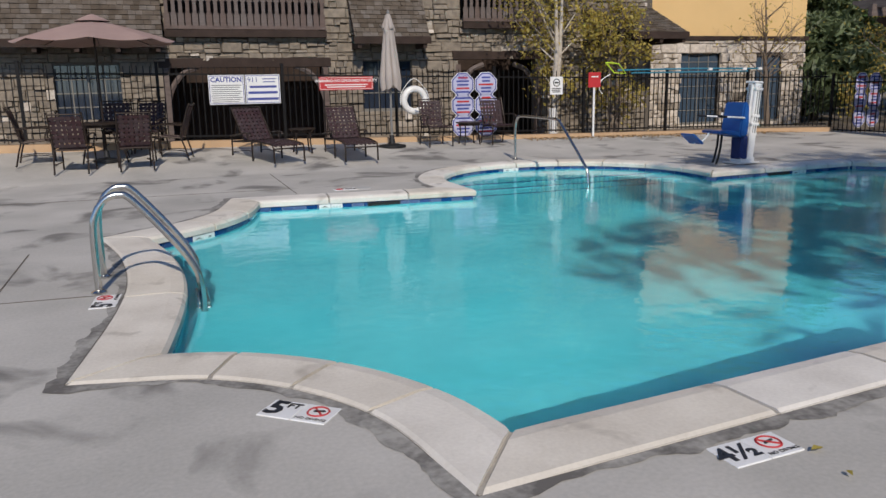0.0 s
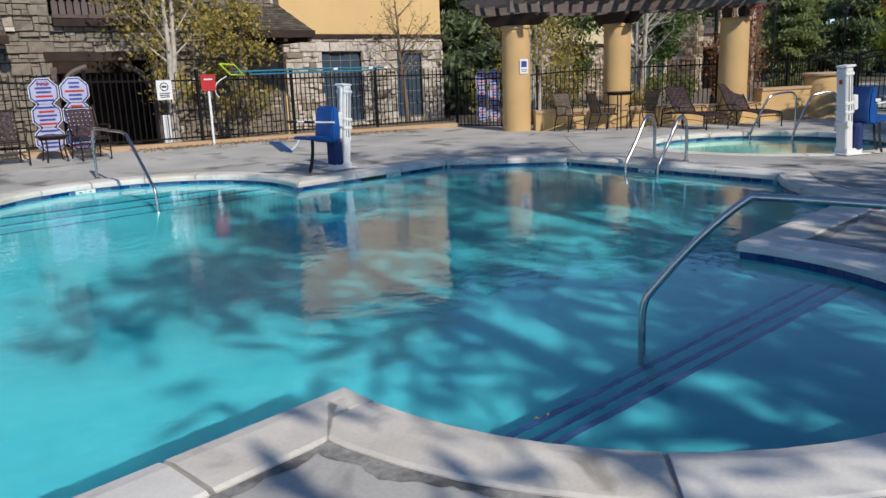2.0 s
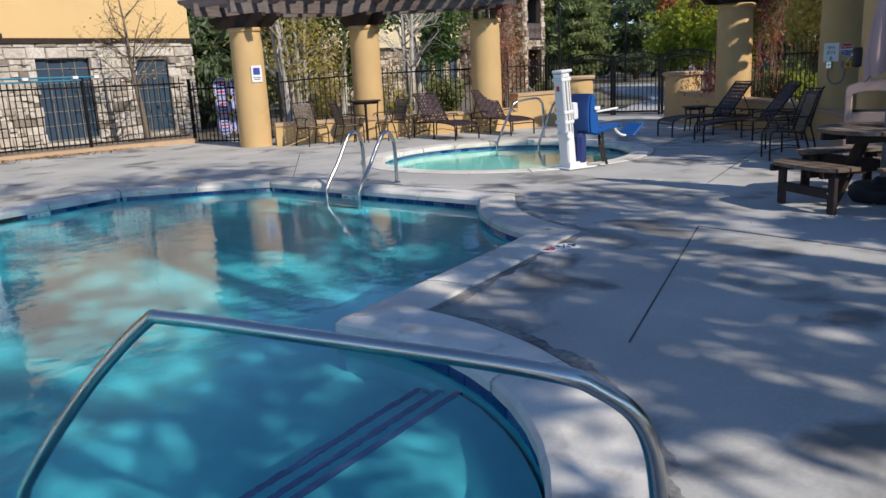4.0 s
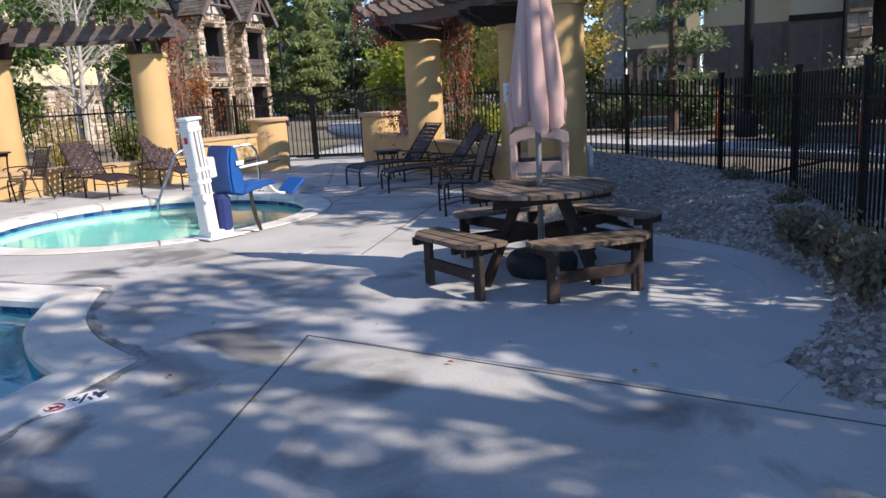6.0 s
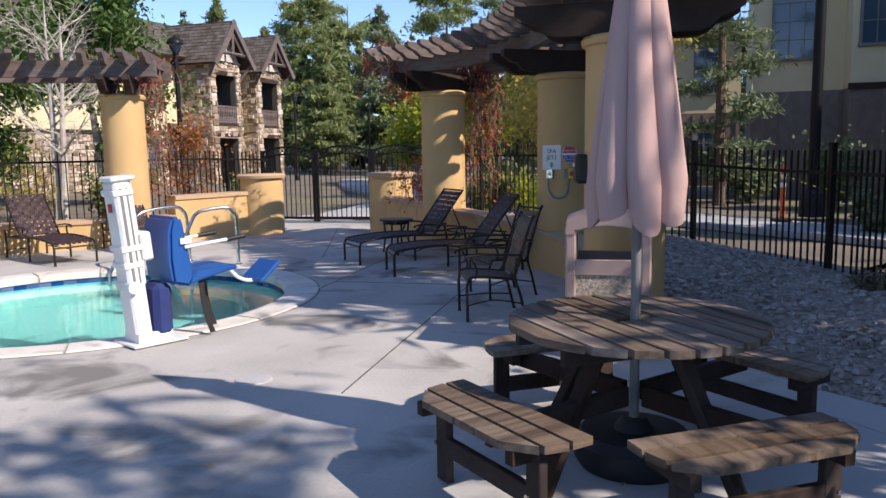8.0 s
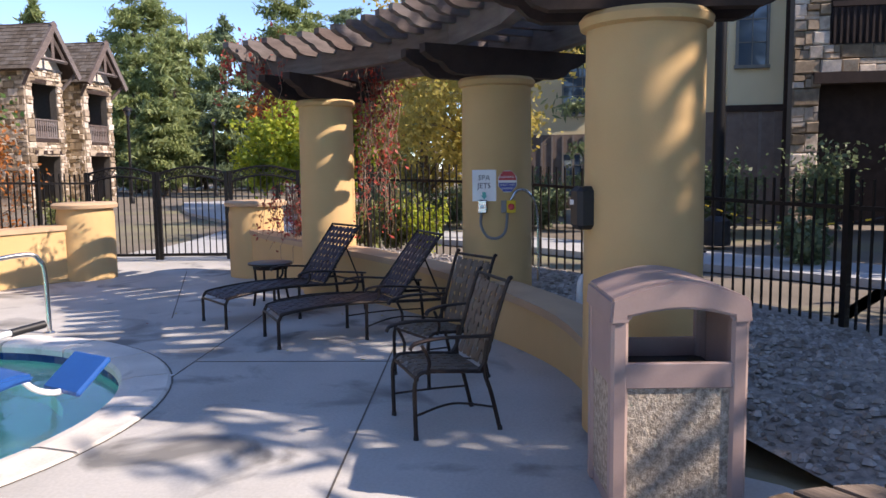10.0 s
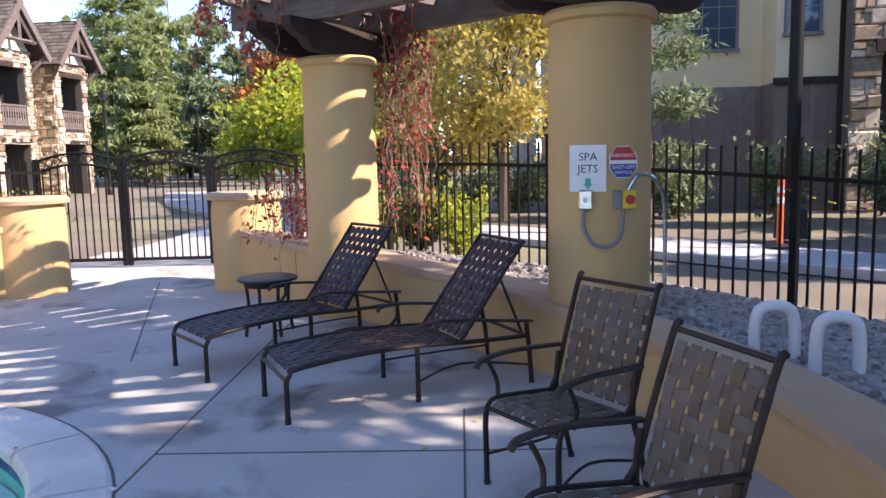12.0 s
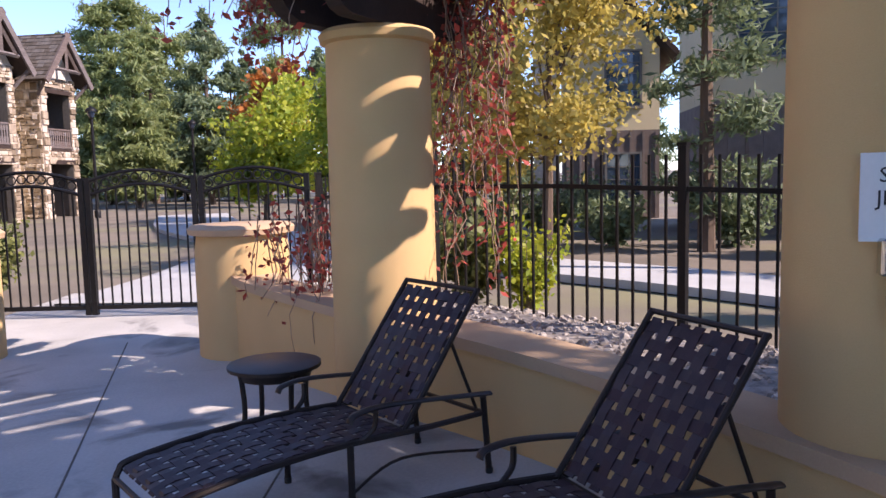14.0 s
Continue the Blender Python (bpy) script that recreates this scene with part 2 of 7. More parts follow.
def finish(name, bm, mat, smooth=False):
    me = bpy.data.meshes.new(name)
    bm.normal_update()
    bm.to_mesh(me)
    bm.free()
    me.materials.append(mat)
    if smooth:
        for p in me.polygons:
            p.use_smooth = True
        me.set_sharp_from_angle(angle=radians(40))
    return me


def part(name, bm, mat, parent=None, label="", smooth=False):
    """Links a bmesh as one mesh object, under a thing or a part."""
    ob = new(name, finish(name, bm, mat, smooth))
    if parent:
        ob.parent = parent
    if label:
        tagged(ob, label)
    return ob


def thing(name, label, category, group="", kind="", at=None):
    ob = new(name)
    ob.empty_display_size = 0.1
    if at is not None:
        ob.matrix_basis = at
    return tagged(ob, label, category, group, kind)


def moved(ob, m):
    ob.matrix_basis = m
    return ob


def box(bm, x0, y0, z0, x1, y1, z1, m=None, bevel=0.0):
    made = bmesh.ops.create_cube(bm, size=1)["verts"]
    c, s = Vector(((x0 + x1) / 2, (y0 + y1) / 2, (z0 + z1) / 2)), Vector((x1 - x0, y1 - y0, z1 - z0))
    for v in made:
        v.co = Vector((v.co.x * s.x, v.co.y * s.y, v.co.z * s.z)) + c
    if bevel:
        edges = list({e for v in made for e in v.link_edges})
        made = list({v for f in bmesh.ops.bevel(bm, geom=edges, offset=bevel, segments=1, affect="EDGES")["faces"] for v in f.verts} | {v for v in made if v.is_valid})
    if m is not None:
        bmesh.ops.transform(bm, matrix=m, verts=[v for v in made if v.is_valid])
    return bm


def new_box(*a, **k):
    return box(bmesh.new(), *a, **k)


def smooth_line(pts, per=6, closed=False):
    """A Catmull-Rom line through points."""
    pts = [Vector(p) for p in pts]
    n, out = len(pts), []
    for i in range(n if closed else n - 1):
        g = (lambda k: pts[k % n]) if closed else (lambda k: pts[min(max(k, 0), n - 1)])
        a, b, c, d = g(i - 1), g(i), g(i + 1), g(i + 2)
        for j in range(per):
            t = j / per
            out.append(0.5 * (2 * b + (c - a) * t + (2 * a - 5 * b + 4 * c - d) * t * t + (3 * b - a - 3 * c + d) * t ** 3))
    if not closed:
        out.append(pts[-1])
    return out


def tube(bm, pts, r, sides=8, r_end=None, flat=1.0, up=None):
    """A round bar along a line. flat: squeezes it across `up`."""
    pts = [Vector(p) for p in pts]
    n, rings = len(pts), []
    side = None
    for i, p in enumerate(pts):
        d = (pts[min(i + 1, n - 1)] - pts[max(i - 1, 0)])
        if d.length < 1e-7:
            d = Vector((0, 0, 1))
        d.normalize()
        if side is None:
            ref = Vector(up) if up else (Vector((0, 0, 1)) if abs(d.z) < 0.9 else Vector((1, 0, 0)))
            side = d.cross(ref).normalized()
        side = (side - d * side.dot(d)).normalized()
        over = side.cross(d)
        rad = r if r_end is None else r + (r_end - r) * i / max(n - 1, 1)
        rings.append([bm.verts.new(p + (side * math.cos(a) + over * math.sin(a) * flat) * rad) for a in (2 * math.pi * k / sides for k in range(sides))])
    for a, b in zip(rings, rings[1:]):
        for k in range(sides):
            bm.faces.new((a[k], a[(k + 1) % sides], b[(k + 1) % sides], b[k]))
    bm.faces.new(rings[0][::-1])
    bm.faces.new(rings[-1])
    return bm


def new_tube(*a, **k):
    return tube(bmesh.new(), *a, **k)


def lathe(bm, rows, sides=24, centre=(0, 0, 0)):
    """A turned body from rows of (radius, height)."""
    c = Vector(centre)
    rings = [[bm.verts.new(c + Vector((r * math.cos(a), r * math.sin(a), z))) for a in (2 * math.pi * k / sides for k in range(sides))] for r, z in rows]
    for a, b in zip(rings, rings[1:]):
        for k in range(sides):
            bm.faces.new((a[k], a[(k + 1) % sides], b[(k + 1) % sides], b[k]))
    bm.faces.new(rings[0][::-1])
    bm.faces.new(rings[-1])
    return bm


def new_lathe(*a, **k):
    return lathe(bmesh.new(), *a, **k)


def prism(bm, outline, z0, z1, m=None):
    """An outline in x and y, raised from z0 to z1."""
    lo, hi = [bm.verts.new((x, y, z0)) for x, y in outline], [bm.verts.new((x, y, z1)) for x, y in outline]
    n = len(outline)
    fs = [bm.faces.new(lo[::-1]), bm.faces.new(hi)]
    for i in range(n):
        fs.append(bm.faces.new((lo[i], lo[(i + 1) % n], hi[(i + 1) % n], hi[i])))
    if m is not None:
        bmesh.ops.transform(bm, matrix=m, verts=lo + hi)
    bmesh.ops.recalc_face_normals(bm, faces=fs)
    return bm


def new_prism(*a, **k):
    return prism(bmesh.new(), *a, **k)


def sheet_with_holes(loops, z):
    bm = bmesh.new()
    edges = []
    for loop in loops:
        vs = [bm.verts.new((x, y, z)) for x, y in loop]
        edges += [bm.edges.new((vs[i], vs[(i + 1) % len(vs)])) for i in range(len(vs))]
    bmesh.ops.triangle_fill(bm, use_beauty=True, edges=edges)
    bm.normal_update()
    for f in bm.faces:
        if f.normal.z < 0:
            f.normal_flip()
    return bm


def pydata(name, verts, faces, mat, parent=None):
    me = bpy.data.meshes.new(name)
    me.from_pydata(verts, [], faces)
    me.materials.append(mat)
    ob = new(name, me)
    if parent:
        ob.parent = parent
    return ob


def resample(pts, step, closed=True):
    pts = [Vector((p[0], p[1])) for p in pts]
    if closed:
        pts = pts + [pts[0]]
    out = []
    for a, b in zip(pts, pts[1:]):
        k = max(1, round((b - a).length / step))
        out += [a + (b - a) * (i / k) for i in range(k)]
    if not closed:
        out.append(pts[-1])
    return out


def offset(loop, d):
    """A closed line moved to its left by d, mitred."""
    n, out = len(loop), []
    for i in range(n):
        a, b = (loop[i] - loop[i - 1]).normalized(), (loop[(i + 1) % n] - loop[i]).normalized()
        na, nb = Vector((-a.y, a.x)), Vector((-b.y, b.x))
        m = (na + nb)
        m = m / max(m.length_squared / 2, 0.7)
        out.append(loop[i] + m * d)
    return out


def arc(cx, cy, r, a0, a1, n):
    return [(cx + r * math.cos(radians(a0 + (a1 - a0) * i / n)), cy + r * math.sin(radians(a0 + (a1 - a0) * i / n))) for i in range(n + 1)]

# ---------------------------------------------------------------- pool, deck and ground
WATER_Z = -0.12
west = smooth_line([(-0.63, 3.21, 0), (-0.5, 4.2, 0), (-0.46, 5.1, 0), (-0.55, 6.1, 0), (-0.74, 7.0, 0)], 5)
nook_n = smooth_line([(-0.74, 7.0, 0), (-0.06, 7.58, 0), (0.36, 8.25, 0), (0.6, 9.08, 0)], 6)
bay_n = [(3.55, 8.82)] + arc(5.72, 9.72, 2.16, 184, -8, 26) + [(7.8, 9.0)]
nub = smooth_line([(12.3, 3.72, 0), (11.62, 3.25, 0), (11.15, 2.72, 0), (10.85, 2.2, 0)], 5)
bay_s = arc(5.99, 1.8, 2.15, 6, -182, 30)
nook_s = smooth_line([(0.78, 1.58, 0), (0.70, 1.97, 0), (0.53, 2.35, 0), (0.27, 2.70, 0), (-0.06, 2.98, 0), (-0.35, 3.13, 0), (-0.63, 3.21, 0)], 4)
rough_pool = [tuple(p[:2]) for p in west[:-1] + nook_n] + bay_n + [(10.95, 9.18), (12.45, 7.6)] + [tuple(p[:2]) for p in nub] + bay_s + [tuple(p[:2]) for p in nook_s[:-1]]
POOL = resample(rough_pool, 0.16)
SPA = [Vector(p) for p in arc(16.45, 5.95, 2.2, 360, 0, 72)[:-1]]
DECK = [(-8, -5), (9.3, -4.6), (10.4, -3.3), (11.35, -2.2)] + arc(13.1, -0.1, 2.35, 233, 325, 12) + [(16.0, -0.5), (16.5, 0.35)]
DECK += arc(16.3, 6.1, 6.05, -86, -62, 6) + [(20.4, 1.6), (21.6, 2.9), (22.6, 4.1), (23.4, 4.9), (24.4, 5.2)] + [(25.6, 5.6), (27, 5.6), (27, 9.2), (24.6, 8.9)] + arc(16.3, 6.1, 5.85, 31, 88, 14) + [(16.9, 12.5), (-8, 12.5)]


def wall_sheet(loop, z0, z1, flip=False):
    bm = bmesh.new()
    n = len(loop)
    lo, hi = [bm.verts.new((p[0], p[1], z0)) for p in loop], [bm.verts.new((p[0], p[1], z1)) for p in loop]
    for i in range(n):
        q = (lo[i], hi[i], hi[(i + 1) % n], lo[(i + 1) % n])
        bm.faces.new(q[::-1] if flip else q)
    return bm


def deck_rise(x, y):
    """The far deck climbs a little towards the back fence."""
    k = max(0.0, min(1.0, (y - 12.5) / 3.1))
    return k * max(0.0, 0.29 - 0.0155 * x)


bm = sheet_with_holes([DECK, offset(POOL, 0.40), offset(SPA, 0.36)], 0.0)
floor = tagged(part("floor", bm, CONCRETE), "grey brushed concrete pool deck with stains and joints", "pool deck", kind="structure")
gx, gy = np.linspace(-8, 18, 27), np.linspace(12.5, 16.0, 8)
verts = [(x, y, deck_rise(x, y)) for y in gy for x in gx]
faces = [(j * 27 + i, j * 27 + i + 1, (j + 1) * 27 + i + 1, (j + 1) * 27 + i) for j in range(7) for i in range(26)]
back_deck = tagged(pydata("pavement", verts, faces, CONCRETE), "grey concrete patio rising to the back fence", "patio", kind="structure")
# newer paler slab and the curved kerb band at the picnic bay
bm = bmesh.new()
ring_o, ring_i = arc(13.1, -0.1, 2.33, 228, 330, 20), arc(13.1, -0.1, 1.93, 228, 330, 20)
prism(bm, ring_o + ring_i[::-1], -0.05, 0.012)
tagged(part("trim", bm, SLAB), "pale curved concrete edging band", "edging", kind="structure")
bm = new_prism([(11.72, 0.95), (11.1, -1.9), (11.45, -2.05)] + arc(13.1, -0.1, 2.3, 233, 328, 16) + [(13.9, 0.35)], -0.05, 0.005)
tagged(part("trim", bm, SLAB), "smooth pale concrete slab under the picnic table", "slab", kind="structure")

# ground: one sheet round the deck and out to the horizon
cx, cy = 9.0, 5.0
scales = [1.0, 1.04, 1.12, 1.3, 1.7, 2.6, 5, 12, 60]
loop = resample(DECK[:-1] + [(16.9, 15.9), (-8, 15.9)], 0.8)


def outside_height(x, y, s):
    return -0.08 if s > 1.0 else -0.01


verts, faces, n = [], [], len(loop)
for s in scales:
    for p in loop:
        x, y = cx + (p.x - cx) * s, cy + (p.y - cy) * s
        verts.append((x, y, outside_height(x, y, s)))
for k in range(len(scales) - 1):
    for i in range(n):
        faces.append((k * n + i, k * n + (i + 1) % n, (k + 1) * n + (i + 1) % n, (k + 1) * n + i))
ground = tagged(pydata("ground", verts, faces, EARTH), "dry earth and gravel ground round the pool", "ground", kind="structure")

# pool shell
# shallower than the true pool, so wall shadows shorten as under refracted sun
DEEP = -0.73
shell = tagged(part("pool_shell", wall_sheet(POOL, DEEP, -0.02), PLASTER), "turquoise plastered pool walls", "pool", kind="structure")
part("pool_bottom", sheet_with_holes([POOL], DEEP), PLASTER, shell)
# made-up floor rise towards the ladder end, added to shorten the near wall's shadow
west_end = [p for p in POOL if p.x < 3.5]
turn = next(i for i in range(len(west_end)) if (west_end[i] - west_end[i - 1]).length > 1.0)
bm = bmesh.new()
bm.faces.new([bm.verts.new((p.x, p.y, DEEP + 0.004 + 0.065 * (3.5 - p.x))) for p in west_end[turn:] + west_end[:turn]])
bmesh.ops.triangulate(bm, faces=bm.faces)
part("shadow_ramp", bm, PLASTER, shell)
for k, (edge, z) in enumerate(((1.05, -0.36), (1.22, -0.48), (1.41, -0.60))):
    half = 2.13
    b0 = math.degrees(math.asin(max(-1, min(1, (edge - 1.8) / half))))
    pts = arc(5.99, 1.8, half, b0, -180 - b0, 20)
    part("stair_step", new_prism(pts, DEEP, z), PLASTER, shell)
    part("step_edge_tile", new_box(5.99 - abs(math.cos(radians(b0))) * half, edge - 0.042, z - 0.05, 5.99 + abs(math.cos(radians(b0))) * half, edge + 0.004, z + 0.004), TILE, shell)
for k, (edge, z) in enumerate(((10.45, -0.36), (10.0, -0.54), (9.55, -0.72))):
    b0 = math.degrees(math.asin((edge - 9.72) / 2.14))
    part("stair_step", new_prism(arc(5.72, 9.72, 2.14, b0, 180 - b0, 20), DEEP, z), PLASTER, shell)
    part("step_edge_tile", new_box(5.72 - math.cos(radians(b0)) * 2.14, edge - 0.004, z - 0.05, 5.72 + math.cos(radians(b0)) * 2.14, edge + 0.05, z + 0.004), TILE, shell)
pool_water = tagged(part("water", sheet_with_holes([offset(POOL, 0.005)], WATER_Z), WATER), "clear blue-green pool water with light ripples", "pool water", kind="structure")
pool_water.visible_shadow = False
spa_shell = tagged(part("spa_shell", wall_sheet(SPA, -0.95, -0.02), SPA_PLASTER), "pale turquoise plastered spa walls", "spa", kind="structure")
part("spa_bottom", sheet_with_holes([SPA], -0.95), SPA_PLASTER, spa_shell)
part("spa_bench", new_lathe([(2.19, -0.94), (2.19, -0.5), (1.75, -0.5), (1.75, -0.91)], 48, (16.45, 5.95, 0)), SPA_PLASTER, spa_shell)
spa_water = tagged(part("water", sheet_with_holes([offset(SPA, 0.005)], -0.13), SPA_WATER), "pale turquoise spa water", "spa water", kind="structure")
spa_water.visible_shadow = False


def coping(parent, loop, width, breaks):
    """Coping stones with a rounded nose, one piece between each two breaks."""
    out, inn = offset(loop, width - 0.004), offset(loop, -0.035)
    nose = offset(loop, -0.012)
    n = len(loop)
    for a, b in zip(breaks, breaks[1:]):
        bm = bmesh.new()
        rows = []
        idx = list(range(a, b + 1))
        for j, i in enumerate(idx):
            i %= n
            d = (loop[(i + 1) % n] - loop[i - 1]).normalized()
            shift = d * (0.013 if j == 0 else -0.013 if j == len(idx) - 1 else 0)
            prof = ((inn[i], -0.075), (inn[i], -0.022), (nose[i], 0.004), (loop[i] + (out[i] - loop[i]) * 0.2, 0.018), (loop[i] + (out[i] - loop[i]) * 0.93, 0.016), (out[i], 0.004), (out[i], -0.075))
            rows.append([bm.verts.new((p.x + shift.x, p.y + shift.y, z)) for p, z in prof])
        m = len(rows[0])
        for r, s in zip(rows, rows[1:]):
            for k in range(m):
                bm.faces.new((r[k], r[(k + 1) % m], s[(k + 1) % m], s[k]))
        bm.faces.new(rows[0][::-1])
        bm.faces.new(rows[-1])
        bmesh.ops.recalc_face_normals(bm, faces=bm.faces)
        part("coping_stone", bm, COPING, parent)
    # mortar bed that shows in the joints
    bed_i, bed_o = offset(loop, -0.01), offset(loop, width - 0.006)
    verts = [(p.x, p.y, z) for q, z in ((bed_i, -0.07), (bed_i, -0.006), (bed_o, 0.006), (bed_o, -0.07)) for p in q]
    pydata("mortar_bed", verts, [(r * n + i, r * n + (i + 1) % n, (r + 1) * n + (i + 1) % n, (r + 1) * n + i) for r in range(3) for i in range(n)], BED, parent)


rim = tagged(new("coping"), "pale weathered concrete coping stones round the pool", "coping", kind="structure")
corners = {min(range(len(POOL)), key=lambda i: (POOL[i] - Vector(c)).length) for c in ((-0.63, 3.21), (-0.74, 7.0), (0.6, 9.08), (3.55, 8.82), (7.8, 9.0), (10.95, 9.18), (12.45, 7.6), (12.3, 3.72), (10.85, 2.2), (8.14, 2.02), (3.84, 1.72), (0.78, 1.58))}
stops = sorted(corners)
breaks = []
for a, b in zip(stops, stops[1:] + [stops[0] + len(POOL)]):
    k = max(1, round((b - a) / 6))
    breaks += [a + round((b - a) * i / k) for i in range(k)]
coping(rim, POOL, 0.40, breaks + [breaks[0] + len(POOL)])
# grime and thin mortar smears that lie along the outer edge of the coping
edge_rng = np.random.default_rng(77)
fine_loop = resample([tuple(p) for p in offset(POOL, 0.402)], 0.04)
fn = len(fine_loop)
wave = sum(a * np.sin(np.arange(fn) / fn * 2 * math.pi * f + p) for f, a, p in ((23, 0.022, 0.4), (61, 0.016, 1.9), (137, 0.012, 2.7), (211, 0.008, 0.9)))
reach = np.clip(0.075 + wave + edge_rng.normal(size=fn) * 0.006, 0.012, 0.17)
verts = []
for i in range(fn):
    d = (fine_loop[(i + 3) % fn] - fine_loop[i - 3]).normalized()
    verts += [(fine_loop[i].x, fine_loop[i].y, 0.005), (fine_loop[i].x - d.y * reach[i], fine_loop[i].y + d.x * reach[i], 0.003)]
tagged(pydata("trim", verts, [(2 * i, 2 * i + 1, (2 * i + 3) % (2 * fn), (2 * i + 2) % (2 * fn)) for i in range(fn)], GRIME), "grimy stained concrete strip beside the pool coping", "stain", kind="structure")
spa_rim = tagged(new("coping"), "pale concrete coping stones round the spa", "coping", kind="structure")
coping(spa_rim, SPA, 0.36, list(range(0, 73, 4)))


def tile_band(parent, loop, z0, z1, step, name="tile"):
    line = resample([tuple(p) for p in loop], 0.02)
    per = round(step / 0.02)
    me = finish(name, new_box(-step / 2 + 0.004, 0, z0, step / 2 - 0.004, 0.012, z1, bevel=0.003), TILE)
    for i in range(per // 2, len(line), per):
        p, d = line[i], (line[(i + 2) % len(line)] - line[i - 2]).normalized()
        ob = new(name, me)
        ob.parent = parent
        ob.matrix_basis = Matrix.Translation((p.x, p.y, 0)) @ Matrix.Rotation(math.atan2(d.y, d.x) + math.pi, 4, "Z")


part("grout", wall_sheet(offset(POOL, -0.003), -0.24, -0.076), GROUT, shell)
tile_band(shell, POOL, -0.232, -0.085, 0.16)
part("grout", wall_sheet(offset(SPA, -0.003), -0.24, -0.076), GROUT, spa_shell)
tile_band(spa_shell, SPA, -0.232, -0.085, 0.16)

# sealed joint between coping and deck
for lp, w in ((POOL, 0.40), (SPA, 0.36)):
    a, b = offset(lp, w - 0.006), offset(lp, w + 0.012)
    n = len(lp)
    verts = [(p.x, p.y, 0.002) for p in a] + [(p.x, p.y, 0.002) for p in b]
    pydata("control_joint", verts, [(i, n + i, n + (i + 1) % n, (i + 1) % n) for i in range(n)], MORTAR, floor)
# control joints in the deck
for a, b in (((14.2, 1.66), (19.0, 2.13)), ((-1.75, 2.9), (-1.75, 6.6)), ((-4.5, 5.0), (-1.0, 4.75)), ((16.4, 3.58), (21.5, 4.05)), ((18.16, 3.74), (18.38, 1.5)), ((10.9, -2.4), (11.72, 0.95)), ((11.72, 0.95), (8.6, 0.3)), ((20.0, 4.9), (23.8, 6.6)), ((4.0, -5), (4.4, -0.6)), ((-8, 10.6), (1.2, 10.2)), ((1.2, 12.4), (1.2, 9.6)), ((9.3, 9.7), (9.4, 12.4)), ((13.0, 7.7), (15.6, 10.3))):
    d = Vector((b[0] - a[0], b[1] - a[1], 0))
    m = Matrix.Translation((a[0], a[1], 0)) @ Matrix.Rotation(math.atan2(d.y, d.x), 4, "Z")
    part("control_joint", new_box(0, -0.006, -0.02, d.length, 0.006, 0.003, m=m), MORTAR, floor)

# ---------------------------------------------------------------- columns, low walls, pergolas
COLUMNS = [(16.56, 12.74), (19.2, 11.56), (20.74, 9.09), (21.95, 3.62), (19.95, 1.23), (16.83, 0.12)]


def column(x, y, h, label):
    ob = thing("column", label, "column", "pergola columns", at=pose(x, y, 0))
    part("shaft", new_lathe([(0.36, -0.05), (0.36, h * 0.3), (0.355, h * 0.7), (0.35, h - 0.09)], 40), STUCCO, ob, smooth=True)
    part("capital", new_lathe([(0.35, h - 0.09), (0.385, h - 0.075), (0.395, h - 0.03), (0.37, h)], 40), STUCCO, ob, smooth=True)
    return ob


for x, y in COLUMNS:
    column(x, y, 2.62 if y > 5 else 2.54, "round ochre stucco pergola column")


def low_wall(name, label, line, height, thick, cap_over=0.03):
    """A low curved wall with a rounded cap."""
    ob = thing(name, label, "garden wall", kind="structure")
    pts = [Vector((p[0], p[1])) for p in line]
    n = len(pts)

    def offs(d):
        out = []
        for i in range(n):
            t = (pts[min(i + 1, n - 1)] - pts[max(i - 1, 0)]).normalized()
            out.append(pts[i] + Vector((-t.y, t.x)) * d)
        return out

    def body(d0, d1, z0, z1, nm, mat):
        a, b, bm = offs(d0), offs(d1), bmesh.new()
        rows = []
        for i in range(n):
            h = (lambda z: z(i / (n - 1)) if callable(z) else z)
            rows.append([bm.verts.new((p.x, p.y, z)) for p, z in ((a[i], h(z0)), (a[i], h(z1)), (b[i], h(z1)), (b[i], h(z0)))])
        for r, s in zip(rows, rows[1:]):
            for k in range(4):
                bm.faces.new((r[k], r[(k + 1) % 4], s[(k + 1) % 4], s[k]))
        bm.faces.new(rows[0][::-1])
        bm.faces.new(rows[-1])
        bmesh.ops.recalc_face_normals(bm, faces=bm.faces)
        part(nm, bm, mat, ob)

    top = (lambda f: height[0] + (height[1] - height[0]) * f)
    body(0, thick, -0.05, lambda f: top(f) - 0.07, "wall_body", STUCCO)
    body(-cap_over, thick + cap_over, lambda f: top(f) - 0.07, top, "wall_cap", CAP)
    return ob


south_line = smooth_line([(16.9, 0.32, 0), (18.2, 0.62, 0), (19.55, 1.42, 0), (20.9, 2.6, 0), (22.05, 4.0, 0), (22.9, 5.0, 0), (23.3, 5.3, 0)], 5)
low_wall("wall_south", "low curved ochre stucco wall with a tan cap", [tuple(p[:2]) for p in south_line[::-1]], (0.80, 0.38), 0.34)
north_line = smooth_line([(16.75, 12.25, 0), (17.7, 11.55, 0), (18.7, 10.75, 0), (19.7, 9.9, 0), (20.7, 9.0, 0), (21.8, 8.35, 0), (23.0, 7.75, 0)], 5)
low_wall("wall_north", "low curved ochre stucco wall behind the chairs", [tuple(p[:2]) for p in north_line[:24]], (0.5, 0.5), 0.34)
low_wall("wall_north", "higher ochre stucco wall beside the gate", [tuple(p[:2]) for p in north_line[23:]], (0.84, 0.86), 0.34)
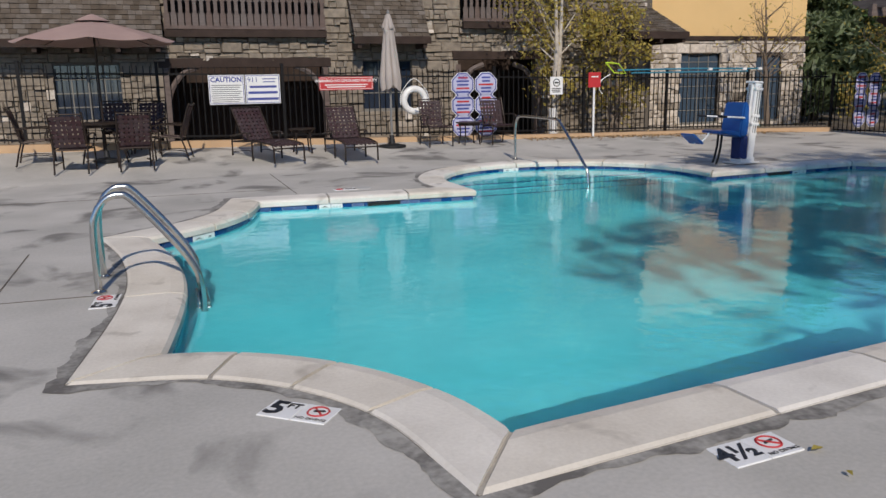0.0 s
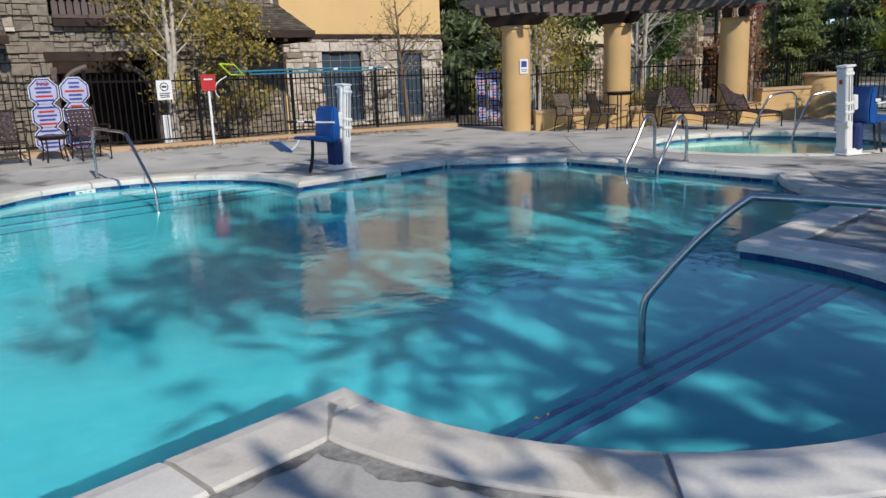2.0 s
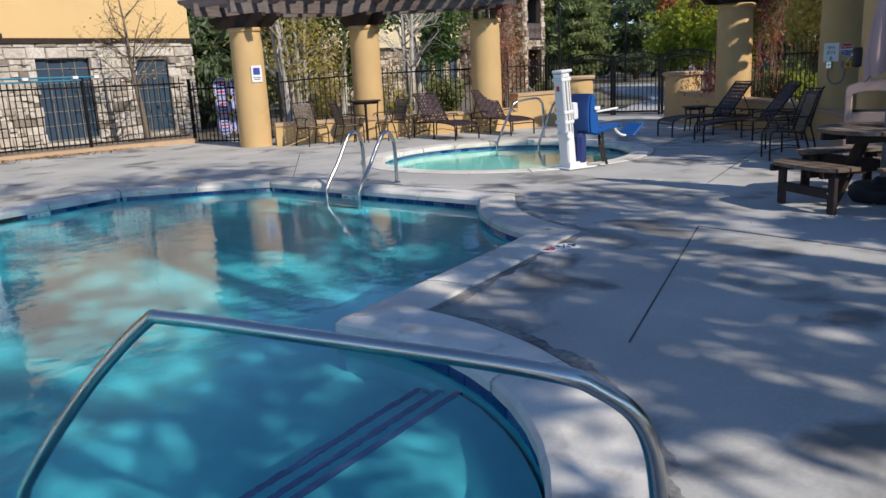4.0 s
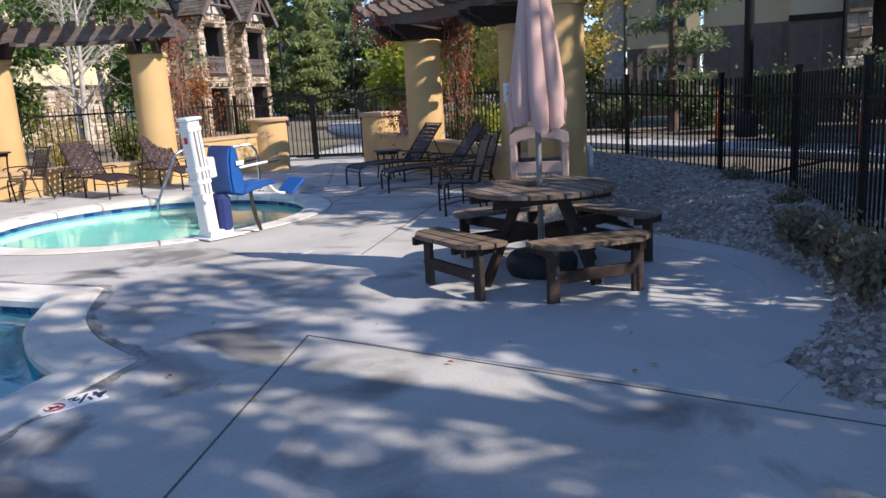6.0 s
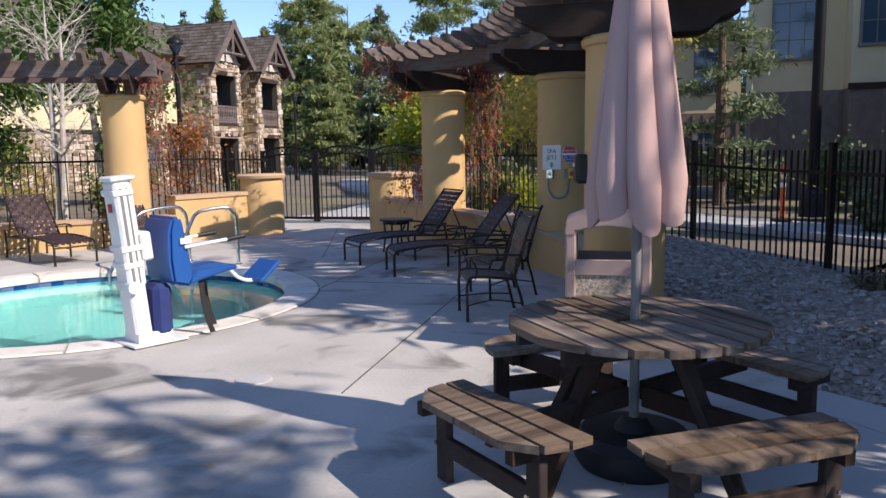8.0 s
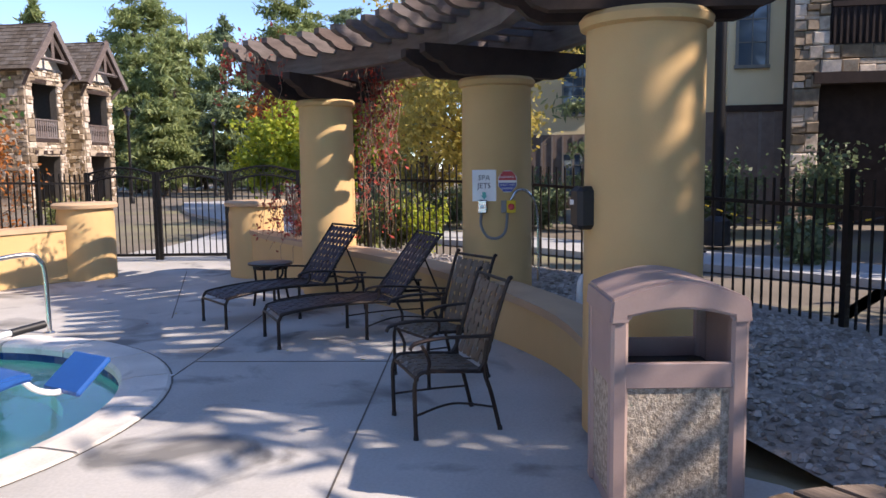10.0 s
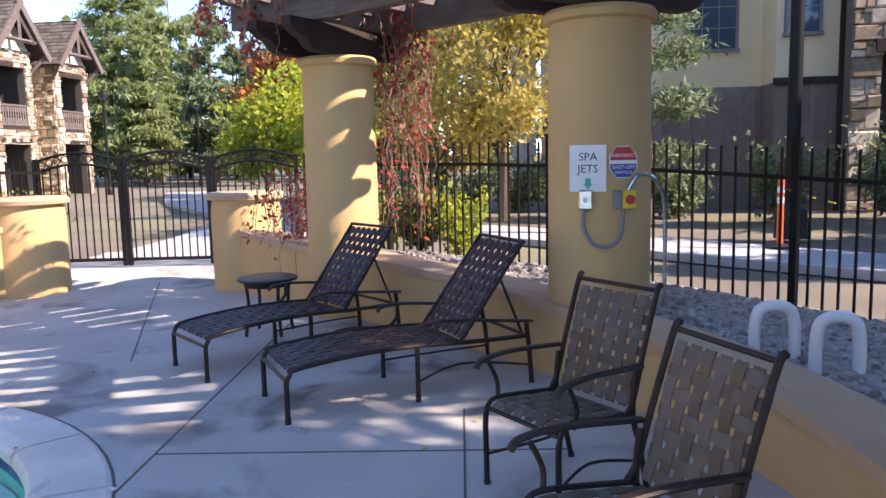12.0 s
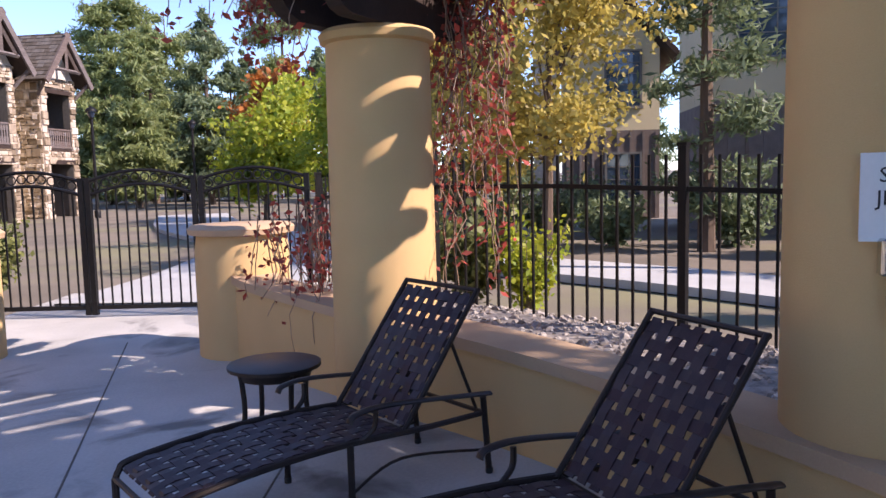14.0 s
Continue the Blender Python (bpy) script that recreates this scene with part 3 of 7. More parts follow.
for x, y, r in ((23.5, 5.25, 0.42), (23.05, 7.85, 0.42)):
    ob = thing("gate_pier", "round ochre stucco pier with a tan cap beside the gate", "pier", "gate piers", at=pose(x, y, 0))
    part("shaft", new_lathe([(r, -0.05), (r, 0.95), (r - 0.02, 1.09)], 32), STUCCO, ob, smooth=True)
    part("cap", new_lathe([(r, 1.09), (r + 0.05, 1.1), (r + 0.06, 1.15), (r + 0.02, 1.18)], 32), CAP, ob, smooth=True)


def scroll_beam(length, h, w, m=None, tail=0.35):
    """A timber with ogee-cut ends, lying along x."""
    half = length / 2
    end = [(half - tail, 0), (half - tail * 0.75, h * 0.12), (half - tail * 0.55, h * 0.38), (half - tail * 0.3, h * 0.46), (half - tail * 0.1, h * 0.62), (half, h * 0.7), (half, h)]
    outline = end + [(-x, z) for x, z in end[::-1]]
    bm = bmesh.new()
    prism(bm, outline, -w / 2, w / 2, Matrix.Rotation(math.pi / 2, 4, "X"))
    if m is not None:
        bmesh.ops.transform(bm, matrix=m, verts=bm.verts)
    return bm


def pergola(cols, centre, top, rafters, label):
    ob = thing("pergola", label, "pergola", "pergolas")
    cx, cy = centre
    angs = [math.atan2(y - cy, x - cx) for x, y in cols]
    rad = [math.hypot(x - cx, y - cy) for x, y in cols]
    # two short cross beams on each column, pointing at the spa
    for (x, y), a in zip(cols, angs):
        for s in (-0.2, 0.2):
            m = Matrix.Translation((x - math.sin(a) * s, y + math.cos(a) * s, top)) @ Matrix.Rotation(a, 4, "Z")
            part("cross_beam", scroll_beam(1.9, 0.27, 0.11, m), DARKWOOD, ob)
    # curved girders along the row, in straight lengths
    a0, a1 = angs[0], angs[-1]
    d = 1 if a1 > a0 else -1
    a0, a1 = a0 - d * 0.13, a1 + d * 0.13

    def radius(a):
        return float(np.interp(a, *zip(*sorted(zip(angs, rad)))))
    for s in (-0.55, 0.55):
        pts = [Vector((cx + (radius(a) + s) * math.cos(a), cy + (radius(a) + s) * math.sin(a))) for a in np.linspace(a0, a1, 2 * len(cols) + 1)]
        for p, q in zip(pts, pts[1:]):
            v = q - p
            m = Matrix.Translation((p.x, p.y, top + 0.27)) @ Matrix.Rotation(math.atan2(v.y, v.x), 4, "Z")
            part("girder", new_box(-0.02, -0.06, 0, v.length + 0.02, 0.06, 0.27, m=m), TIMBER, ob)
    for a in np.linspace(a0 + d * 0.02, a1 - d * 0.02, rafters):
        r = radius(a)
        m = Matrix.Translation((cx + r * math.cos(a), cy + r * math.sin(a), top + 0.46)) @ Matrix.Rotation(a, 4, "Z")
        part("rafter", scroll_beam(2.3, 0.20, 0.09, m, tail=0.3), TIMBER, ob)
    return ob


pergola(COLUMNS[:3], (16.3, 6.1), 2.62, 17, "curved grey-brown timber pergola over the chairs")
pergola(COLUMNS[3:], (16.3, 6.1), 2.54, 22, "curved grey-brown timber pergola with scrolled rafter ends")

# ---------------------------------------------------------------- fences and gate
PICKET = {}


def picket_mesh(h):
    if h not in PICKET:
        PICKET[h] = finish("picket", new_box(-0.009, -0.009, 0, 0.009, 0.009, h), IRON)
    return PICKET[h]


def fence(line, h, label, spacing=0.115, post_every=2.4, z0=0.0, rise=0.0, over=0.16):
    ob = thing("fence", label, "fence", "pool fences")
    pts = [Vector(p) for p in line]
    pos = 0.0
    post_me = finish("post", box(new_box(-0.03, -0.03, 0, 0.03, 0.03, h + 0.06), -0.036, -0.036, h + 0.06, 0.036, 0.036, h + 0.085), IRON)
    since = post_every
    for a, b in zip(pts, pts[1:]):
        v = b - a
        L = math.hypot(v.x, v.y)
        ang = math.atan2(v.y, v.x)
        for z in (0.08, h - over):
            bm = new_box(0, -0.016, z - 0.018, L, 0.016, z + 0.018)
            sh = v.z / L
            for q in bm.verts:
                q.co.z += q.co.x * sh
            bmesh.ops.transform(bm, matrix=Matrix.Translation(a) @ Matrix.Rotation(ang, 4, "Z"), verts=bm.verts)
            part("rail", bm, IRON, ob)
        k = max(1, round(L / spacing))
        for i in range(k):
            p = a + v * (i / k)
            since += L / k
            is_post = since >= post_every
            o = new("post" if is_post else "picket", post_me if is_post else picket_mesh(h - 0.03))
            o.parent = ob
            o.matrix_basis = Matrix.Translation((p.x, p.y, p.z + (0 if is_post else 0.03))) @ Matrix.Rotation(ang, 4, "Z")
            if is_post:
                since = 0.0
    return ob


FN = 15.75
fence([(-8, FN, 0.56), (-4, FN, 0.50), (0, FN, 0.44), (4.4, FN, 0.34), (8.7, FN, 0.25), (12, FN, 0.20), (14.6, FN - 0.1, 0.17), (16.6, FN - 0.5, 0.15)], 1.5, "black iron picket fence on an ochre kerb", spacing=0.125)
bm = bmesh.new()
rows = []
for x, y, z in ((-8, FN, 0.56), (-4, FN, 0.50), (0, FN, 0.44), (4.4, FN, 0.34), (8.7, FN, 0.25), (12, FN, 0.20), (14.6, FN - 0.1, 0.17), (16.7, FN - 0.52, 0.15)):
    z -= 0.01
    rows.append([bm.verts.new(p) for p in ((x, y - 0.14, -0.1), (x, y - 0.14, z), (x, y + 0.14, z), (x, y + 0.14, -0.1))])
for r, s in zip(rows, rows[1:]):
    for k in range(4):
        bm.faces.new((r[k], r[(k + 1) % 4], s[(k + 1) % 4], s[k]))
bm.faces.new(rows[-1])
bmesh.ops.recalc_face_normals(bm, faces=bm.faces)
tagged(part("kerb", bm, CAP), "low ochre stucco kerb under the fence", "kerb", kind="structure")
fence([(16.7, 15.2, 0.0), (17.0, 13.6, 0.0), (18.0, 12.5, 0.1), (19.6, 11.4, 0.15), (21.4, 9.9, 0.15), (23.0, 9.1, 0.15), (25.0, 8.9, 0.1)], 1.5, "black iron picket fence behind the pergola", spacing=0.125)
fence([(25.55, 5.1, 0.1), (24.4, 4.3, 0.25), (22.9, 2.4, 0.25), (21.9, 0.9, 0.2), (20.9, -0.3, 0.12), (19.98, -1.25, 0.06), (18.6, -2.0, 0.05), (16.6, -2.55, 0.08), (14.5, -2.75, 0.1), (12.4, -2.85, 0.12), (10.9, -3.6, 0.12), (9.6, -5.0, 0.1), (6.0, -5.6, 0.05)], 1.46, "black iron picket fence round the gravel bed", spacing=0.125, over=0.24)


def gate():
    ob = thing("gate", "black iron double gate with an arched ring-patterned top", "gate", at=pose(24.98, 9.07, 0.0) @ Matrix.Rotation(math.atan2(-2.6, 0.35), 4, "Z"))
    leaf_w, h = 1.29, 1.64
    x = 0.0
    for leaf in range(3):
        w = leaf_w
        lf = new("gate_leaf")
        lf.parent = ob
        lf.matrix_basis = pose(x, 0, 0)
        arch = (lambda u, w=w: h + 0.13 * math.sin(math.pi * u / w) - 0.05)
        for px in (0.03, w - 0.03):
            part("stile", new_box(px - 0.03, -0.03, 0.03, px + 0.03, 0.03, h), IRON, lf)
        for z in (0.12, ):
            part("rail", new_box(0.03, -0.02, z - 0.025, w - 0.03, 0.02, z + 0.025), IRON, lf)
        for dz in (0.0, -0.16):
            part("rail", new_tube([(u, 0, arch(u) + dz) for u in np.linspace(0.03, w - 0.03, 11)], 0.022, 6), IRON, lf)
        for u in np.arange(0.12, w - 0.06, 0.115):
            part("picket", new_box(u - 0.009, -0.009, 0.12, u + 0.009, 0.009, arch(u) - 0.16), IRON, lf)
            ring = [(u + 0.05 * math.cos(a), 0, arch(u) - 0.08 + 0.05 * math.sin(a)) for a in np.linspace(0, 2 * math.pi, 11)]
            part("ring", new_tube(ring, 0.009, 5), IRON, lf)
        x += w + 0.02
    return ob


gate()

# ---------------------------------------------------------------- buildings


def stone_layout(rng, x0, x1, z0, z1, openings, big=1.0):
    """Random ledge stones that leave the openings free: rows of (x, z, width, height)."""
    def split(x, z, w, h):
        """A cell of the band as one block, or as two or three stacked and uneven ledges."""
        k = rng.random()
        if h < 0.22 * big or k < 0.22:
            out.append((x, z, w, h))
        elif k < 0.72 or w < 0.3 * big:
            a = rng.uniform(0.25, 0.75) * h
            for zz, hh in ((z, a), (z + a, h - a)):
                if w > 0.34 * big and rng.random() < 0.55:
                    b = rng.uniform(0.3, 0.7) * w
                    out.extend([(x, zz, b, hh), (x + b, zz, w - b, hh)])
                else:
                    out.append((x, zz, w, hh))
        else:
            b = rng.uniform(0.3, 0.7) * w
            split(x, z, b, h)
            split(x + b, z, w - b, h)

    out, z = [], z0
    while z < z1 - 0.05:
        h = min(rng.uniform(0.26, 0.5) * big, z1 - z)
        x = x0
        while x < x1 - 0.03:
            w = min(rng.uniform(0.3, 0.85) * big, x1 - x)
            cut = [o for o in openings if o[0] < x + w - 0.01 and o[1] > x + 0.01 and o[2] < z + h * 0.6 and o[3] > z + h * 0.4]
            if cut:
                o = cut[0]
                if o[0] - x > 0.08:
                    out.append((x, z, o[0] - x, h))
                x = o[1]
                continue
            split(x, z, w, h)
            x += w
        z += h
    return out


STONE_UNIT = []
for k in range(8):
    r = random.Random(40 + k)
    bm = bmesh.new()
    j = lambda s: r.uniform(-s, s)
    back = [bm.verts.new((x, 0.0, z)) for x, z in ((0.01, 0.03), (0.985, 0.03), (0.985, 0.97), (0.015, 0.97))]
    mid = [bm.verts.new((v.co.x + j(0.02), -0.6, v.co.z + j(0.06))) for v in back]
    front = [bm.verts.new((0.5 + (v.co.x - 0.5) * 0.88 + j(0.03), -1.0 + j(0.25), 0.5 + (v.co.z - 0.5) * 0.8 + j(0.06))) for v in back]
    for a, b in ((back, mid), (mid, front)):
        for i in range(4):
            bm.faces.new((a[i], a[(i + 1) % 4], b[(i + 1) % 4], b[i]))
    bm.faces.new(front)
    bmesh.ops.recalc_face_normals(bm, faces=bm.faces)
    STONE_UNIT.append(finish("stone", bm, STONE))


def stone_wall(parent, m, x0, x1, z0, z1, openings=(), seed=1, singles=0, mat=STONE_FAR, big=1.0):
    """Stones on a wall whose face is the local xz plane, looking along -y; some as objects of their own, the rest joined."""
    rng = random.Random(seed)
    rows = stone_layout(rng, x0, x1, z0, z1, openings, big)
    rng.shuffle(rows)
    for x, z, w, h in rows[:singles]:
        ob = new("stone", rng.choice(STONE_UNIT))
        ob.parent = parent
        ob.matrix_basis = m @ Matrix.Translation((x, 0, z)) @ Matrix.Diagonal((w, rng.uniform(0.03, 0.12), h, 1))
    verts, faces = [], []
    for x, z, w, h in rows[singles:]:
        me, d, b = rng.choice(STONE_UNIT), rng.uniform(0.03, 0.12), len(verts)
        verts += [m @ Vector((x + v.co.x * w, v.co.y * d, z + v.co.z * h)) for v in me.vertices]
        faces += [tuple(b + i for i in p.vertices) for p in me.polygons]
    if verts:
        tagged(pydata("stonework", verts, faces, mat, parent), kind="stuff")


def wall_block(x0, y0, z0, x1, y1, z1, openings=()):
    """A wall of some thickness in x and z, its openings going through."""
    bm = bmesh.new()
    xs = sorted({x0, x1, *[v for o in openings for v in o[:2]]})
    zs = sorted({z0, z1, *[v for o in openings for v in o[2:]]})
    for a, b in zip(xs, xs[1:]):
        for c, d in zip(zs, zs[1:]):
            if not any(o[0] <= a and o[1] >= b and o[2] <= c and o[3] >= d for o in openings):
                box(bm, a, y0, c, b, y1, d)
    bmesh.ops.remove_doubles(bm, verts=bm.verts, dist=0.0005)
    return bm


def shingles(parent, m, width, slope, seed=1, course=0.19, piece=0.3):
    """A roof plane: local x along the eave, y up the slope."""
    rng = random.Random(seed)
    verts, faces = [], []
    y, row = 0.0, 0
    while y < slope:
        x = -rng.uniform(0, piece)
        while x < width:
            w = piece * rng.uniform(0.6, 1.2)
            a, b, t = max(x, 0), min(x + w - 0.008, width), rng.uniform(0.012, 0.028)
            if b > a + 0.02:
                n, y1 = len(verts), min(y + course * 1.25, slope)
                verts += [m @ Vector(p) for p in ((a, y, 0), (b, y, 0), (b, y1, 0), (a, y1, 0), (a, y, t + 0.012), (b, y, t + 0.012), (b, y1, 0.006), (a, y1, 0.006))]
                faces += [(n, n + 1, n + 5, n + 4), (n + 4, n + 5, n + 6, n + 7), (n, n + 4, n + 7, n + 3), (n + 1, n + 2, n + 6, n + 5)]
            x += w
        y += course
        row += 1
    tagged(pydata("shingles", verts, faces, SHINGLE, parent), kind="stuff")


def window(parent, m, x0, x1, z0, z1, cols, rows, glass=GLASS, frame=FRAME, deep=0.08):
    w = new("window")
    w.parent = parent
    w.matrix_basis = m
    t = 0.07
    fr = bmesh.new()
    box(fr, x0 - t, -0.03, z0 - t, x0, deep, z1 + t)
    box(fr, x1, -0.03, z0 - t, x1 + t, deep, z1 + t)
    box(fr, x0, -0.03, z1, x1, deep, z1 + t)
    part("window_frame", fr, frame, w)
    part("sill", new_box(x0 - 0.1, -0.07, z0 - t - 0.02, x1 + 0.1, deep, z0), frame, w)
    part("pane", new_box(x0, 0.03, z0, x1, 0.045, z1), glass, w)
    for i in range(1, cols):
        x = x0 + (x1 - x0) * i / cols
        part("glazing_bar", new_box(x - 0.014, 0.012, z0, x + 0.014, 0.03, z1), frame, w)
    for i in range(1, rows):
        z = z0 + (z1 - z0) * i / rows
        part("glazing_bar", new_box(x0, 0.01, z - 0.014, x1, 0.03, z + 0.014), frame, w)
    return w


def slope_matrix(x, y, z, run, rise, yaw=0.0):
    """Local y climbs along a roof of that run and rise; local x is the eave."""
    return Matrix.Translation((x, y, z)) @ Matrix.Rotation(yaw, 4, "Z") @ Matrix.Rotation(math.atan2(rise, run), 4, "X")


def porch_roof(parent, x0, x1, y, z, run, rise, seed):
    """A small lean-to roof with brackets."""
    ln = math.hypot(run, rise)
    m = slope_matrix(x0, y, z, run, rise)
    part("roof_deck", new_box(0, 0, -0.09, x1 - x0, ln, -0.004, m=m), DARKWOOD, parent)
    shingles(parent, m, x1 - x0, ln, seed, 0.13, 0.2)
    part("fascia", new_box(x0 - 0.03, y - 0.04, z - 0.16, x1 + 0.03, y - 0.005, z + 0.02), DARKWOOD, parent)
    k = max(2, round((x1 - x0) / 0.8))
    for i in range(k + 1):
        bx = x0 + 0.12 + (x1 - x0 - 0.24) * i / k
        part("rafter_tail", new_box(bx - 0.05, y + 0.0, z - 0.26, bx + 0.05, y + run, z - 0.12), DARKWOOD, parent)


def balcony(parent, x0, x1, y, z, deep=1.0, h=1.0):
    part("balcony_floor", new_box(x0, y - 0.12, z - 0.16, x1, y + deep, z), DARKWOOD, parent)
    part("balcony_rail", new_box(x0, y - 0.11, z + h - 0.08, x1, y, z + h), TIMBER, parent)
    part("balcony_rail", new_box(x0, y - 0.1, z + 0.02, x1, y - 0.02, z + 0.1), TIMBER, parent)
    n = round((x1 - x0) / 0.16)
    me = finish("baluster", box(box(new_box(-0.066, -0.02, 0.1, 0.066, 0.0, h * 0.38), -0.042, -0.02, h * 0.38, 0.042, 0.0, h * 0.66), -0.066, -0.02, h * 0.66, 0.066, 0.0, h - 0.08), TIMBER)
    for i in range(n):
        ob = new("baluster", me)
        ob.parent = parent
        ob.matrix_basis = pose(x0 + (i + 0.5) * (x1 - x0) / n, y - 0.05, z)


def lodge_north():
    ob = thing("lodge", "stone and ochre lodge with balconies and porch roofs behind the fence", "building", "lodge buildings")
    Y = 18.6
    opn = [(-0.3, 3.5, -0.2, 2.0), (-2.7, -1.3, 0.8, 2.06), (4.5, 5.8, 0.9, 2.1), (7.1, 9.5, -0.2, 2.15), (-0.2, 3.5, 2.85, 5.2), (7.2, 9.5, 3.1, 5.3)]
    part("wall", wall_block(-14, Y, -0.3, 13.2, Y + 0.35, 7.0, opn), MORTAR, ob)
    part("wall", new_box(13.0, Y + 0.1, -0.3, 13.3, 20.4, 7.0), YELLOW, ob)
    # dark sheet stands in for the shaded rooms behind the openings
    part("dark_interior_back", new_box(-14, Y + 2.6, -0.3, 13.2, Y + 2.8, 7.0), DARKWOOD, ob)
    stone_wall(ob, Matrix.Translation((0, Y, 0)), -6, 13.0, -0.2, 4.6, opn, 3, 150, STONE, 0.74)
    window(ob, Matrix.Translation((0, Y + 0.05, 0)), -2.7, -1.3, 0.8, 2.06, 4, 4)
    window(ob, Matrix.Translation((0, Y + 0.05, 0)), 4.5, 5.8, 0.9, 2.1, 3, 3)
    for a, b in ((-0.3, 3.5), (7.1, 9.5)):
        part("lintel", new_box(a - 0.15, Y - 0.12, 1.98 if a < 0 else 2.13, b + 0.15, Y + 0.3, 2.2 if a < 0 else 2.35), DARKWOOD, ob)
        for x, s in ((a, 1), (b, -1)):
            pts = [(x, Y - 0.02, 1.1), (x + s * 0.12, Y - 0.02, 1.5), (x + s * 0.4, Y - 0.02, 1.85), (x + s * 0.75, Y - 0.02, 2.0)]
            part("brace", new_tube(smooth_line(pts, 4), 0.07, 6), TIMBER, ob)
            part("post", new_box(x - 0.07, Y - 0.1, -0.2, x + 0.07, Y + 0.04, 2.0), TIMBER, ob)
    balcony(ob, -0.25, 3.55, Y - 0.15, 2.84)
    balcony(ob, 7.2, 9.5, Y - 0.15, 3.08)
    porch_roof(ob, -3.9, -0.3, Y - 0.75, 2.58, 0.75, 1.25, 5)
    porch_roof(ob, 4.15, 6.1, Y - 0.7, 2.66, 0.7, 1.2, 6)
    porch_roof(ob, 10.8, 13.2, 16.9, 2.74, 1.75, 0.8, 7)
    part("yellow_panel", new_box(-9, Y - 0.06, 2.6, -3.6, Y - 0.01, 6.9), YELLOW, ob)
    # set-back ochre wing
    Y2 = 20.4
    opn2 = [(15.6, 17.15, 0.1, 2.45), (18.6, 19.75, 0.1, 2.25), (13.35, 14.3, -0.1, 2.2)]
    part("wall", wall_block(13.2, Y2, -0.3, 20.7, Y2 + 0.3, 2.78, opn2), MORTAR, ob)
    stone_wall(ob, Matrix.Translation((0, Y2, 0)), 13.3, 20.7, -0.2, 2.74, opn2, 4, 110, STONE, 0.74)
    part("wall", new_box(13.2, Y2, 2.84, 20.7, Y2 + 0.3, 7.0), YELLOW, ob)
    part("band", new_box(13.2, Y2 - 0.1, 2.74, 20.8, Y2 + 0.3, 2.88), DARKWOOD, ob)
    part("wall", new_box(20.5, Y2 + 0.3, -0.3, 20.7, 26, 7.0), YELLOW, ob)
    window(ob, Matrix.Translation((0, Y2 + 0.05, 0)), 15.6, 17.15, 0.1, 2.45, 4, 6, BLUEGLASS)
    window(ob, Matrix.Translation((0, Y2 + 0.05, 0)), 18.6, 19.75, 0.1, 2.25, 3, 5, BLUEGLASS)
    window(ob, Matrix.Translation((0, Y2 + 0.05, 0)), 13.35, 14.3, -0.1, 2.2, 3, 5, BLUEGLASS)
    for x0, x1, y, run in ((-14.5, 13.6, Y - 0.8, 5.0), (13.0, 21.3, Y2 - 0.8, 4.0)):
        part("roof", new_box(0, 0, -0.1, x1 - x0, math.hypot(run, 3.2), 0, m=slope_matrix(x0, y, 6.9, run, 3.2)), SHINGLE, ob)
    return ob


lodge_north()


